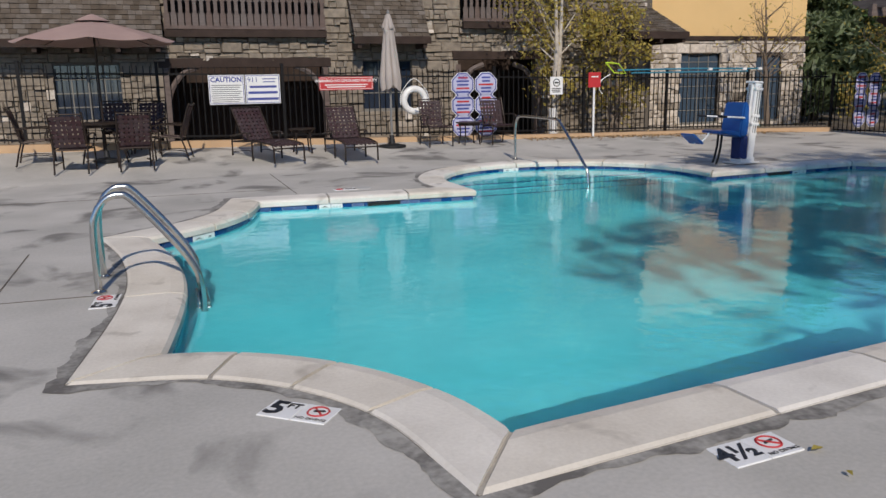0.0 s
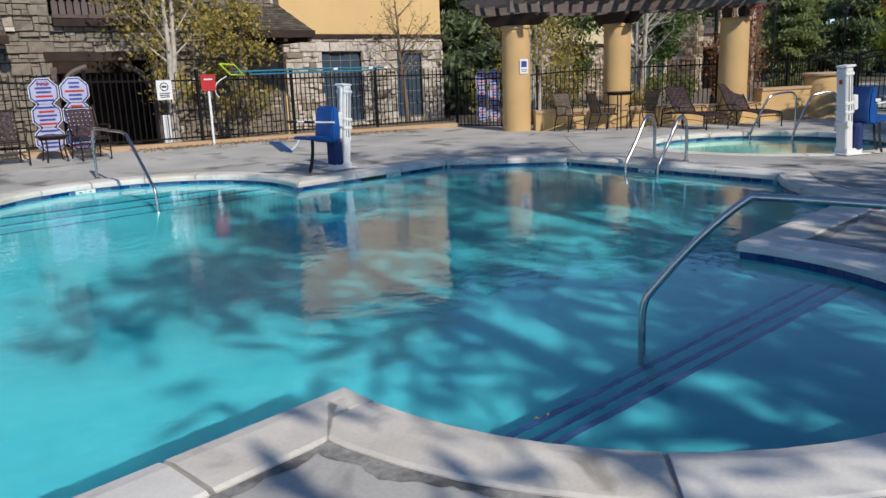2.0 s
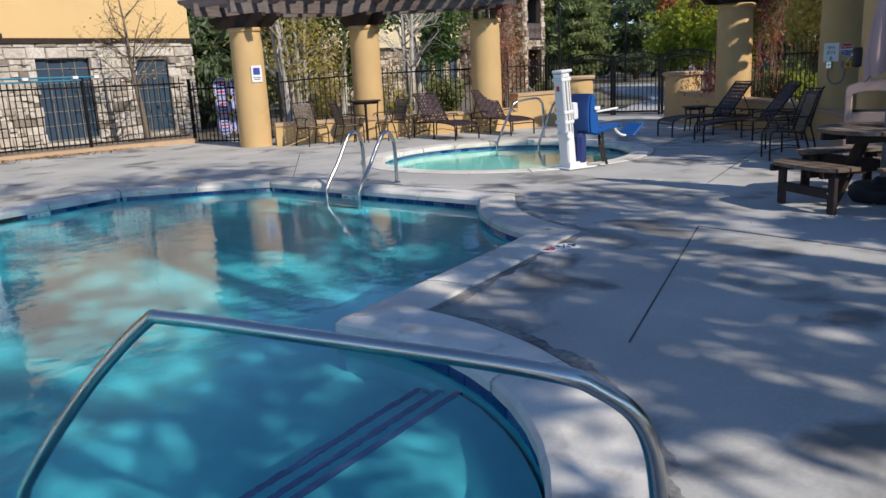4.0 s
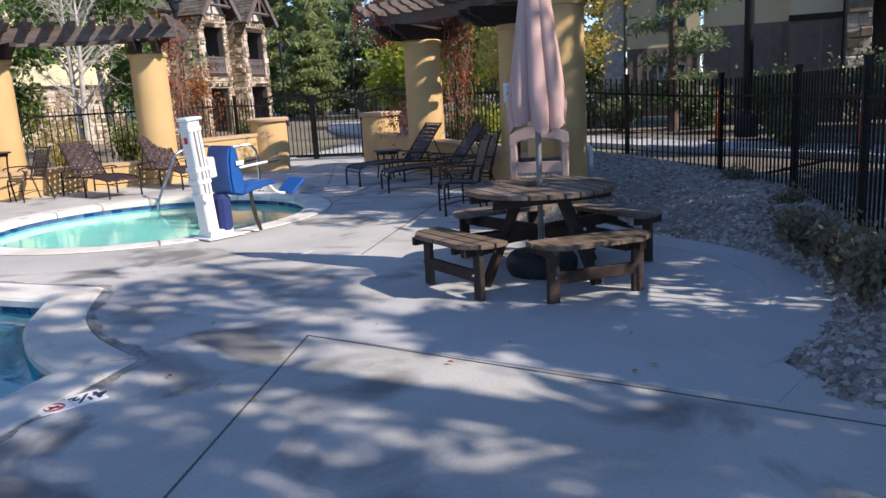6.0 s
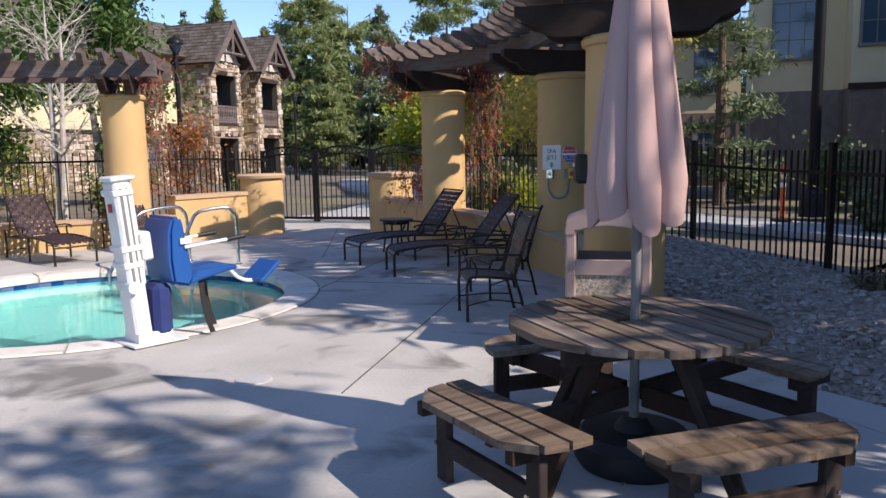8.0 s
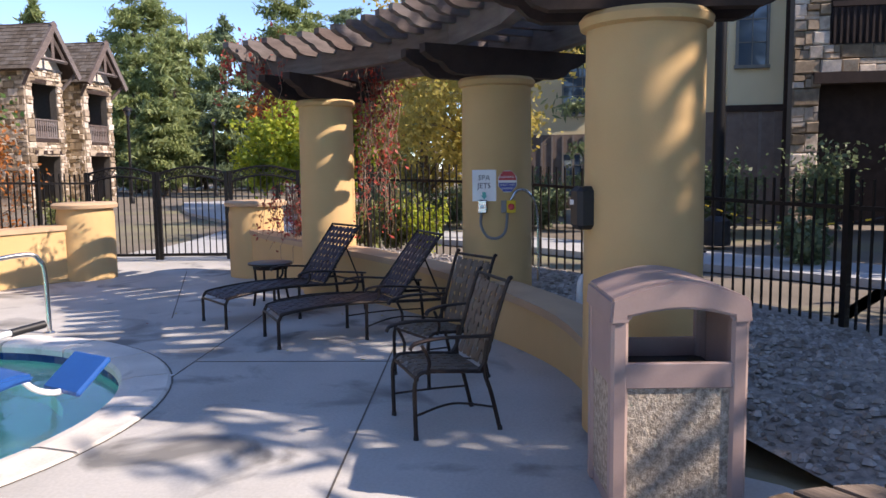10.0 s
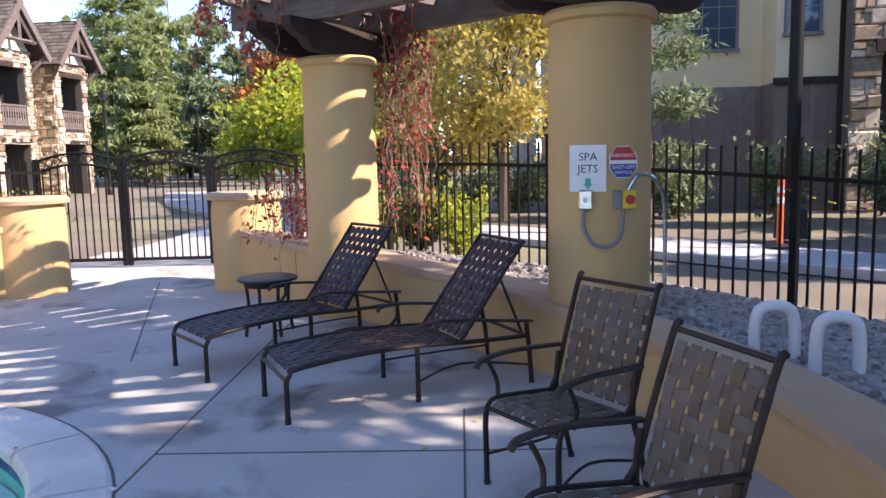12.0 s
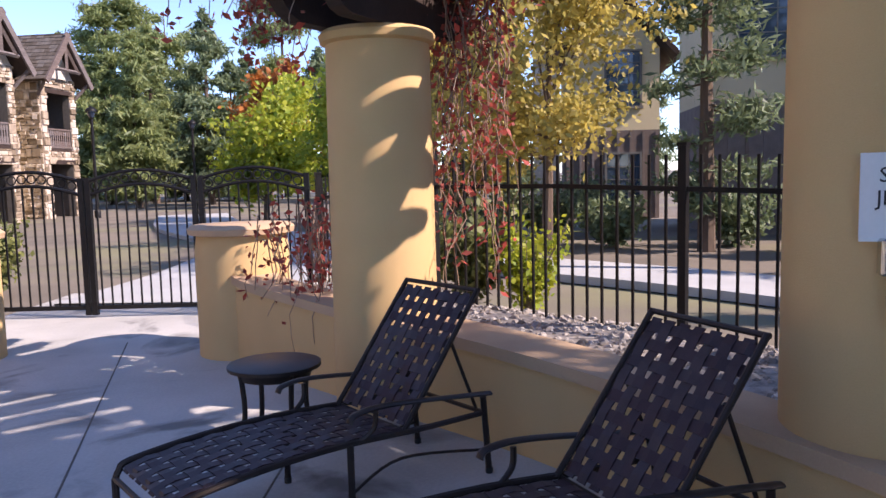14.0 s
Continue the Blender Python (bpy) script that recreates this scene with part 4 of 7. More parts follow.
def gable_bay(ob, x0, x1, y, back, seed, peak):
    """A two-storey stone bay with open balconies and a timber-trussed gable."""
    c = (x0 + x1) / 2
    opn = [(x0 + 0.45, x1 - 0.45, -0.3, 2.55), (x0 + 0.45, x1 - 0.45, 3.2, 5.9)]
    part("bay_wall", wall_block(x0, y, -0.3, x1, y + 0.35, 6.6, opn), MORTAR, ob)
    part("bay_wall", new_box(x0, y + 0.35, -0.3, x0 + 0.3, back, 6.6), MORTAR, ob)
    part("bay_wall", new_box(x1 - 0.3, y + 0.35, -0.3, x1, back, 6.6), MORTAR, ob)
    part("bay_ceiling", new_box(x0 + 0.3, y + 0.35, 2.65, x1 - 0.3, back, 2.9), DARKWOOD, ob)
    # the bay's inner shade is put into this dark back
    part("dark_bay_interior", new_box(x0 + 0.3, back - 0.1, -0.3, x1 - 0.3, back, 6.6), DARKWOOD, ob)
    stone_wall(ob, Matrix.Translation((0, y, 0)), x0, x1, -0.2, 6.6, opn, seed, 0, STONE_FAR, 0.9)
    side = Matrix.Translation((x0, back, 0)) @ Matrix.Rotation(-math.pi / 2, 4, "Z")
    stone_wall(ob, side, 0, back - y, -0.2, 6.6, (), seed + 1, 0, STONE_FAR, 0.9)
    part("lintel", new_box(x0 + 0.3, y - 0.1, 5.85, x1 - 0.3, y + 0.3, 6.05), DARKWOOD, ob)
    part("lintel", new_box(x0 + 0.3, y - 0.1, 2.5, x1 - 0.3, y + 0.3, 2.7), DARKWOOD, ob)
    balcony(ob, x0 + 0.45, x1 - 0.45, y + 0.1, 3.25, 0.5, 0.95)
    # gable
    part("gable_wall", new_prism([(x0, 6.6), (x1, 6.6), (c, peak - 0.25)], -(y + 0.3), -y, Matrix.Rotation(math.pi / 2, 4, "X")), STONE, ob)
    over, half = 0.55, (x1 - x0) / 2 + 0.55
    rise = peak - 6.35
    ln = math.hypot(half, rise)
    for s in (1, -1):
        yaw = -math.pi / 2 if s == 1 else math.pi / 2
        eave = (c - half, back + 1.6) if s == 1 else (c + half, y - 0.7)
        m = slope_matrix(eave[0], eave[1], 6.35, half, rise, yaw)
        wd = back + 1.6 - (y - 0.7)
        part("roof", new_box(0, 0, -0.12, wd, ln, -0.004, m=m), DARKWOOD, ob)
        shingles(ob, m, wd, ln, seed + 7 + s, 0.25, 0.35)
        part("barge_board", new_box(-0.03, -0.03, -0.25, 0.06, ln + 0.06, 0.03, m=Matrix.Translation((0, 0, 0)) @ (slope_matrix(c - half * s, y - 0.72, 6.35, half, rise, yaw) if s == 1 else slope_matrix(c + half, y - 0.74, 6.35, half, rise, yaw))), TIMBER, ob)
    for pts in (((c - half * 0.55, y - 0.6, 6.95), (c + half * 0.55, y - 0.6, 6.95)), ((c, y - 0.6, 6.9), (c, y - 0.6, peak - 0.2)), ((c - half * 0.5, y - 0.6, 6.9), (c - 0.05, y - 0.6, peak - 0.7)), ((c + half * 0.5, y - 0.6, 6.9), (c + 0.05, y - 0.6, peak - 0.7)), ((x0 - 0.05, y + 0.02, 5.7), (x0 - 0.3, y - 0.6, 6.45)), ((x1 + 0.05, y + 0.02, 5.7), (x1 + 0.3, y - 0.6, 6.45))):
        part("truss_timber", new_tube(pts, 0.09, 4), TIMBER, ob)


def lodge_east():
    ob = thing("lodge", "two-storey cream and stone lodge with trussed gables and balconies", "building", "lodge buildings")
    ob.matrix_basis = pose(2.1, 2.7, 0)
    Y = 24.1
    opn = [(38.6, 39.6, 0.6, 2.4), (40.3, 41.1, 0.6, 2.4), (41.7, 42.5, 0.6, 2.4), (39.8, 41.2, 4.0, 5.7)]
    part("wall", wall_block(31, Y, -0.3, 43, Y + 0.3, 2.7, opn[:3]), MORTAR, ob)
    stone_wall(ob, Matrix.Translation((0, Y, 0)), 31, 43, -0.2, 2.65, opn[:3], 21, 0, STONE_FAR, 0.9)
    part("wall", wall_block(31, Y, 2.75, 43, Y + 0.3, 6.8, opn[3:]), CREAM, ob)
    part("band", new_box(31, Y - 0.12, 2.65, 43, Y + 0.3, 2.8), DARKWOOD, ob)
    for o in opn:
        window(ob, Matrix.Translation((0, Y + 0.05, 0)), *o, 2, 3, BLUEGLASS)
    part("shutter", new_box(41.25, Y - 0.06, 3.9, 41.7, Y - 0.01, 5.8), DARKWOOD, ob)
    part("wall", new_box(45.6, Y, -0.3, 53, Y + 0.3, 6.8), CREAM, ob)
    porch_roof(ob, 41.8, 43.0, Y - 0.7, 2.75, 0.7, 0.5, 9)
    m = slope_matrix(30.5, Y - 0.9, 6.7, 4.5, 2.6)
    part("roof", new_box(0, 0, -0.12, 23, math.hypot(4.5, 2.6), -0.004, m=m), DARKWOOD, ob)
    shingles(ob, m, 23, math.hypot(4.5, 2.6), 31, 0.28, 0.5)
    gable_bay(ob, 42.9, 45.6, 22.0, 24.1, 50, 8.7)
    gable_bay(ob, 48.4, 51.1, 22.7, 24.1, 60, 8.7)
    return ob


lodge_east()


def lodge_south_east():
    ob = thing("lodge", "cream rendered lodge with brown board siding below", "building", "lodge buildings")
    face = Matrix.Rotation(-math.pi / 2, 4, "Z")

    def at(x, y):
        return Matrix.Translation((x, y, 0)) @ face
    # gabled wing
    part("wall", new_box(43.5, -1.6, 2.9, 48, 1.5, 5.6), CREAM, ob)
    part("wall", new_box(43.5, -1.6, -0.3, 48, 1.5, 2.9), SIDING, ob)
    part("gable_wall", new_prism([(-1.5, 5.6), (1.6, 5.6), (0.05, 7.4)], 0.0, 0.25, Matrix.Translation((43.5, 0, 0)) @ face @ Matrix.Rotation(math.pi / 2, 4, "X") @ Matrix.Translation((0, 0, -0.25))), CREAM, ob)
    for s in (1, -1):
        half, rise = 2.2, 2.5
        m = slope_matrix(42.8 if s == 1 else 50, -0.05 - half * s, 5.2, half, rise, 0 if s == 1 else math.pi)
        part("roof", new_box(0, 0, -0.14, 7.2, math.hypot(half, rise), -0.004, m=m), DARKWOOD, ob)
        shingles(ob, m, 7.2, math.hypot(half, rise), 70 + s, 0.28, 0.45)
    window(ob, at(43.5, 0) @ Matrix.Translation((0, -0.06, 0)), -0.15, 0.95, 3.7, 5.5, 3, 5, BLUEGLASS)
    window(ob, at(43.5, 0) @ Matrix.Translation((0, -0.06, 0)), -0.15, 0.95, 0.4, 2.1, 3, 4, BLUEGLASS)
    part("chimney", box(new_box(44.2, 1.7, 0, 45.2, 2.6, 8.0), 44.1, 1.6, 8.0, 45.3, 2.7, 8.2), STONE, ob)
    # main block with boards below
    part("wall", new_box(35, -9.5, 3.2, 40.5, -4.3, 9.5), CREAM, ob)
    part("wall", new_box(35, -9.5, -0.3, 40.5, -4.3, 3.2), SIDING, ob)
    part("wall", new_box(36.2, -4.3, 3.2, 40.5, -1.7, 9.5), CREAM, ob)
    part("wall", new_box(36.2, -4.3, -0.3, 40.5, -1.7, 3.2), SIDING, ob)
    me = finish("batten", new_box(-0.04, -0.035, -0.3, 0.04, 0.0, 3.15), SIDING)
    for x, y0, y1 in ((35, -9.4, -4.4), (36.2, -4.2, -1.8), (43.5, -1.5, 1.4)):
        for y in np.arange(y0, y1, 0.42):
            b = new("batten", me)
            b.parent = ob
            b.matrix_basis = at(x, y) if x < 40 else at(x, y) @ Matrix.Diagonal((1, 1, 0.9, 1))
    part("band", new_box(34.93, -9.5, 3.12, 35, -4.25, 3.3), DARKWOOD, ob)
    window(ob, at(35, 0) @ Matrix.Translation((0, -0.06, 0)), 4.55, 5.3, 4.4, 6.3, 2, 3, BLUEGLASS)
    window(ob, at(36.2, 0) @ Matrix.Translation((0, -0.06, 0)), 2.3, 3.6, 4.2, 6.4, 3, 4, BLUEGLASS)
    # stone corner with a dark arch
    opn = [(6.5, 9.6, -0.3, 3.8), (6.7, 9.4, 4.8, 7.2)]
    part("wall", wall_block(5.8, 0, -0.3, 16, 0.4, 9.5, opn), MORTAR, ob).matrix_basis = at(34.2, 0)
    stone_wall(ob, at(34.2, 0), 5.8, 16, -0.2, 8.5, opn, 81, 0, STONE_FAR, 1.1)
    # dark panel behind the openings paints the shade inside the arch
    part("dark_arch_interior", new_box(34.9, -16, -0.3, 34.98, -5.8, 9.5), DARKWOOD, ob)
    part("lintel", new_box(34.0, -9.8, 3.75, 34.5, -6.3, 4.05), DARKWOOD, ob)
    part("balcony_rail", new_box(34.0, -9.4, 5.75, 34.15, -6.7, 5.88), DARKWOOD, ob)
    for y in np.arange(-9.35, -6.7, 0.16):
        part("baluster", new_box(34.05, y - 0.03, 4.8, 34.1, y + 0.03, 5.75), DARKWOOD, ob)
    part("roof", new_box(0, 0, -0.1, 20, 7.5, 0, m=slope_matrix(33.4, 0.2, 9.4, 6, 3, -math.pi / 2)), SHINGLE, ob)
    return ob


lodge_south_east()

# ---------------------------------------------------------------- trees and shrubs


def cards(rng, centres, size, aspect, tilt=1.0, thin=0.55):
    """Small leaf quads about the centres, each turned its own way."""
    n = len(centres)
    a = rng.normal(size=(n, 3))
    a[:, 2] *= tilt
    a /= np.linalg.norm(a, axis=1, keepdims=True)
    b = np.cross(a, rng.normal(size=(n, 3)))
    b /= np.maximum(np.linalg.norm(b, axis=1, keepdims=True), 1e-6)
    s = size * rng.uniform(0.6, 1.3, size=(n, 1))
    a, b = a * s * aspect, b * s
    v = np.stack([centres - a, centres - b * thin - a * 0.1, centres + a, centres + b * thin - a * 0.1], axis=1).reshape(-1, 3)
    f = np.arange(4 * n).reshape(n, 4)
    return v, f


def crown(name, v, f, mat, parent):
    me = bpy.data.meshes.new(name)
    me.from_pydata(v.tolist(), [], f.tolist())
    me.materials.append(mat)
    ob = new(name, me)
    ob.parent = parent
    return ob


def conifer(x, y, h, r, seed, mat, label, leaves=6000, size=0.16, base=0.12, open_crown=0.0, z=0.0):
    rng = np.random.default_rng(seed)
    ob = thing("conifer", label, "tree", "conifers", at=pose(x, y, z))
    bm = new_tube([(0, 0, -0.1), (0.03, 0.02, h * 0.5), (0, 0, h)], h * 0.018 + 0.03, 8, r_end=0.02)
    tips = []
    for k in range(int(44 + 9 * h) if not open_crown else int(26 + 4 * h * (1.2 - open_crown))):
        u = rng.random() ** 1.25
        zz = h * (base + (1 - base) * u * 0.98)
        ln = r * ((1 - u) ** 0.75) * (0.55 + 0.45 * min(1, u * 5))
        if open_crown > 0.5:
            ln = r * (0.35 + 0.65 * math.sin(math.pi * min(1.0, u * 1.05)) ** 0.7)
        a = rng.uniform(0, 2 * math.pi)
        L = ln * rng.uniform(0.55, 1.15)
        droop = rng.uniform(-0.25, 0.25) if u < 0.6 else rng.uniform(0.0, 0.7)
        e = np.array((math.cos(a) * L, math.sin(a) * L, droop * L))
        o = np.array((0, 0, zz))
        tube(bm, [tuple(o), tuple(o + e * 0.5 + (0, 0, -0.05 * L)), tuple(o + e)], 0.012 + 0.018 * (1 - u), 4, r_end=0.006)
        tips.append((o, e, L))
    part("trunk", bm, BARK, ob)
    total = sum(t[2] + 0.15 for t in tips)
    pts = []
    for o, e, L in tips:
        n = int(leaves * (L + 0.15) / total)
        q = rng.uniform(0.25 if open_crown else 0.1, 1.05, size=(n, 1)) ** (0.6 if open_crown else 0.8)
        spread = 0.16 * L + 0.08
        pts.append(o + e * q + rng.normal(size=(n, 3)) * (spread, spread, spread * 0.45))
    v, f = cards(rng, np.concatenate(pts), size, 1.5, 1.0, 0.36)
    v_low = v[:, 2] < 0.1
    v[v_low, 2] = 0.1
    crown("crown", v, f, mat, ob)
    return ob


def broadleaf(x, y, h, r, seed, mat, bark, label, leaves=5000, size=0.09, stems=1, bare=0.0, z=0.0, low=0.25, twigs=260, group="broadleaf trees", lean=0.0, twig_mat=None):
    """A tree with forking limbs; bare is the share of leafless limbs."""
    rng = np.random.default_rng(seed)
    ob = thing("tree", label, "tree", group, at=pose(x, y, z))
    bm, fine = bmesh.new(), bmesh.new()
    ends = []
    for s in range(stems):
        a = rng.uniform(0, 2 * math.pi)
        foot = np.array((0.12 * math.cos(a), 0.12 * math.sin(a), -0.1)) * (stems > 1)
        top = np.array((0.25 * r * math.cos(a) + lean, 0.25 * r * math.sin(a), h * rng.uniform(0.85, 1.0)))
        line = [foot + (top - foot) * t + rng.normal(size=3) * 0.04 * h * 0.25 * t for t in (0, 0.25, 0.5, 0.75, 1)]
        tube(bm, [tuple(p) for p in line], 0.018 * h + 0.01, 8, r_end=0.012)
        for k in range(max(8, twigs // (12 * stems))):
            t = rng.uniform(low, 0.98)
            o = foot + (top - foot) * t
            ang = rng.uniform(0, 2 * math.pi)
            L = r * (1.1 - 0.75 * abs(t - 0.45)) * rng.uniform(0.55, 1.05)
            e = np.array((math.cos(ang) * L * 0.8, math.sin(ang) * L * 0.8, L * rng.uniform(0.35, 1.0)))
            mid = o + e * 0.5 + rng.normal(size=3) * 0.06 * L
            tube(bm, [tuple(o), tuple(mid), tuple(o + e)], 0.008 * h * 0.7 * (1.1 - t) + 0.007, 5, r_end=0.005)
            for j in range(10):
                q = rng.uniform(0.3, 1.0)
                p = o + e * q
                w = (e / L * 0.5 + rng.normal(size=3) * 0.6) * L * 0.35
                if len(fine.verts) < 9000:
                    tube(fine, [tuple(p), tuple(p + w * 0.5 + (0, 0, 0.02)), tuple(p + w)], 0.006, 3, r_end=0.003)
                if rng.random() > bare:
                    ends.append((p, w, L))
    part("trunk", bm, bark, ob)
    part("branchwork", fine, twig_mat or TWIG, ob)
    if ends and leaves:
        n = max(1, leaves // len(ends))
        pts = np.concatenate([p + w * rng.uniform(0.2, 1.1, size=(n, 1)) + rng.normal(size=(n, 3)) * (0.11 * L + 0.04) for p, w, L in ends])
        v, f = cards(rng, pts, size, 0.9)
        crown("crown", v, f, mat, ob)
    return ob


# trees behind the camera that shade the pool
conifer(3.6, -9.0, 14.0, 2.5, 11, PINE, "tall dark green pine that shades the pool", 3300, 0.18, 0.22, 0.65)
conifer(6.5, -10.5, 17.5, 2.8, 12, PINE, "tall dark green pine that shades the pool", 3100, 0.18, 0.22, 0.65)
conifer(9.2, -9.5, 16.0, 2.3, 13, PINE, "tall dark green pine that shades the pool", 2500, 0.18, 0.22, 0.65)
# unseen trees, added to shade the wall seats, table bay and outer path
conifer(18.4, -7.4, 11.5, 2.9, 14, PINE, "dense green pine out of view, added for shade", 14000, 0.16, 0.1, 0.0)
for k, (x, y, h, r) in enumerate(((23.6, -9.6, 8.4, 2.2), (26.6, -10.2, 8.6, 2.5), (30.0, -10.6, 8.2, 2.5))):
    conifer(x, y, h, r, 150 + k, PINE, "dense green pine out of view, added for shade", 9000, 0.17, 0.06, 0.0)
conifer(16.0, -7.0, 11.0, 2.7, 16, PINE, "dense green pine out of view, added for shade", 11000, 0.15, 0.06, 0.0)
conifer(10.6, -8.4, 7.0, 1.9, 15, PINE, "green pine out of view, added for shade", 3000, 0.16, 0.15, 0.4)
broadleaf(14.6, -6.0, 4.6, 1.5, 18, GREENLEAF, BARK, "small green tree out of view, added for shade", 7000, 0.1, low=0.15)
broadleaf(11.2, -6.6, 4.2, 1.4, 19, GREENLEAF, BARK, "small green tree out of view, added for shade", 4000, 0.09, low=0.15)
broadleaf(12.9, -6.2, 4.7, 1.6, 17, GREENLEAF, BARK, "small green tree out of view, added for shade", 7000, 0.1, low=0.15)
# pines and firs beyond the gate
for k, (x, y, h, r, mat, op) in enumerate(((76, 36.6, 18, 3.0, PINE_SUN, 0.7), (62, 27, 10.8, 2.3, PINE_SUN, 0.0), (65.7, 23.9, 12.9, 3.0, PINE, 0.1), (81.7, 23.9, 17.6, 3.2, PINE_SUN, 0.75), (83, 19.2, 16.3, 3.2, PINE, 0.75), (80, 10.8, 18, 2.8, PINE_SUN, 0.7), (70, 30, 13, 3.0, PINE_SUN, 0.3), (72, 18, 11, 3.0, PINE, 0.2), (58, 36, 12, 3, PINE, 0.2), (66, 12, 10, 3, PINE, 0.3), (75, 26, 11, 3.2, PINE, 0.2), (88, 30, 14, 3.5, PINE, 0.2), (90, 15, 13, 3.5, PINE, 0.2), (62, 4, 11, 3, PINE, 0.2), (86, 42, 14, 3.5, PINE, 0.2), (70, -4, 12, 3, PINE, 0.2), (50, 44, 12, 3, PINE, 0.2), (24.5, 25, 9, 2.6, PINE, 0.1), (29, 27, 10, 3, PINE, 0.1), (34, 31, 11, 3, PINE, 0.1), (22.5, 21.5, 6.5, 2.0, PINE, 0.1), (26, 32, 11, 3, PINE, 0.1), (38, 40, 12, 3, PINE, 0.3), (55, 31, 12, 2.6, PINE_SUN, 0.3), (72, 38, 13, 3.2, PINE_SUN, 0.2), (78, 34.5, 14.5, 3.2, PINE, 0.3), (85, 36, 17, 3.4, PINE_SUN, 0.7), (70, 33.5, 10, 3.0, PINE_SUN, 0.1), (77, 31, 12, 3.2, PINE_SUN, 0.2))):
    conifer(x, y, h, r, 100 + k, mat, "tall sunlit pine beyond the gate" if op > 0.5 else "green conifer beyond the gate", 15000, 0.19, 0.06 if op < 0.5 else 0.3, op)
conifer(32.5, -0.8, 8.5, 1.25, 140, PINE, "slender green pine beside the path", 6500, 0.085, 0.1, 0.75, z=-0.05)
broadleaf(44.5, 12.6, 4.9, 2.6, 201, MAPLE, BARK, "yellow-green maple beyond the gate", 9000, 0.13, low=0.1)
broadleaf(42.5, 8.2, 4.4, 2.2, 202, MAPLE, BARK, "yellow-green maple beyond the gate", 7000, 0.13, low=0.1)
broadleaf(59, 17.5, 7.6, 2.4, 203, AUTUMN, BARK, "orange autumn tree beyond the gate", 5000, 0.2, low=0.15)
broadleaf(30.8, 2.4, 5.2, 2.2, 204, OLIVE, BARK, "olive-gold autumn tree beyond the fence", 14000, 0.08, stems=2, low=0.12, z=0.25)
broadleaf(34.5, 4.6, 5.5, 2.2, 205, OLIVE, BARK, "olive-gold autumn tree beyond the fence", 7000, 0.1, stems=2, low=0.12)
broadleaf(24.6, 14.7, 5.6, 1.7, 206, OLIVE, PALEBARK, "bare pale-stemmed birch behind the low wall", 0, 0.06, stems=2, bare=1.0, twigs=520, twig_mat=PALEBARK)
broadleaf(30.6, 18.6, 7.6, 2.6, 207, GREENLEAF, PALEBARK, "green-leaved aspen with pale bark", 11000, 0.11, stems=2, low=0.2)
broadleaf(27.0, 20.0, 6.0, 2.4, 208, GREENLEAF, PALEBARK, "green-leaved aspen with pale bark", 8000, 0.11, stems=2, low=0.1)
broadleaf(9.4, 17.2, 5.2, 2.0, 209, OLIVE, PALEBARK, "half-bare birch with olive leaves by the fence", 3400, 0.06, stems=2, bare=0.45, low=0.2, lean=0.5)
broadleaf(11.0, 17.0, 3.6, 1.2, 210, OLIVE, TWIG, "half-bare shrub with olive leaves by the fence", 2600, 0.06, stems=3, bare=0.3, low=0.15)
broadleaf(17.4, 18.3, 4.6, 1.3, 211, OLIVE, TWIG, "small bare tree in front of the ochre wing", 300, 0.05, stems=1, bare=0.8, low=0.35)
broadleaf(20.4, 15.6, 4.4, 1.9, 212, OLIVE, PALEBARK, "half-bare birch beside the fence corner", 2600, 0.06, stems=3, bare=0.4, low=0.1)
broadleaf(22.6, 17.6, 4.8, 1.9, 213, OLIVE, PALEBARK, "half-bare birch beside the fence corner", 2200, 0.06, stems=3, bare=0.5, low=0.1)
broadleaf(26.4, 12.2, 2.2, 1.3, 214, AUTUMN, TWIG, "low orange and green shrub behind the wall", 1500, 0.06, stems=3, low=0.05, group="shrubs")


def shrub(x, y, h, r, seed, mat, label, leaves=1500, size=0.05, z=0.0):
    rng = np.random.default_rng(seed)
    ob = thing("shrub", label, "shrub", "shrubs", at=pose(x, y, z))
    bm = bmesh.new()
    pts = []
    for k in range(26):
        a, L = rng.uniform(0, 2 * math.pi), rng.uniform(0.5, 1.0)
        e = np.array((math.cos(a) * r * L * rng.uniform(0.2, 1), math.sin(a) * r * L * rng.uniform(0.2, 1), h * L))
        tube(bm, [(0, 0, -0.03), tuple(e * 0.5 + (0, 0, 0.1 * h)), tuple(e)], 0.007, 4, r_end=0.003)
        n = leaves // 26
        pts.append(e * rng.uniform(0.3, 1.05, size=(n, 1)) + rng.normal(size=(n, 3)) * 0.13 * r)
    part("branchwork", bm, TWIG, ob)
    v, f = cards(rng, np.concatenate(pts), size, 0.9)
    v[:, 2] = np.maximum(v[:, 2], 0.0)
    crown("leaves", v, f, mat, ob)
    return ob


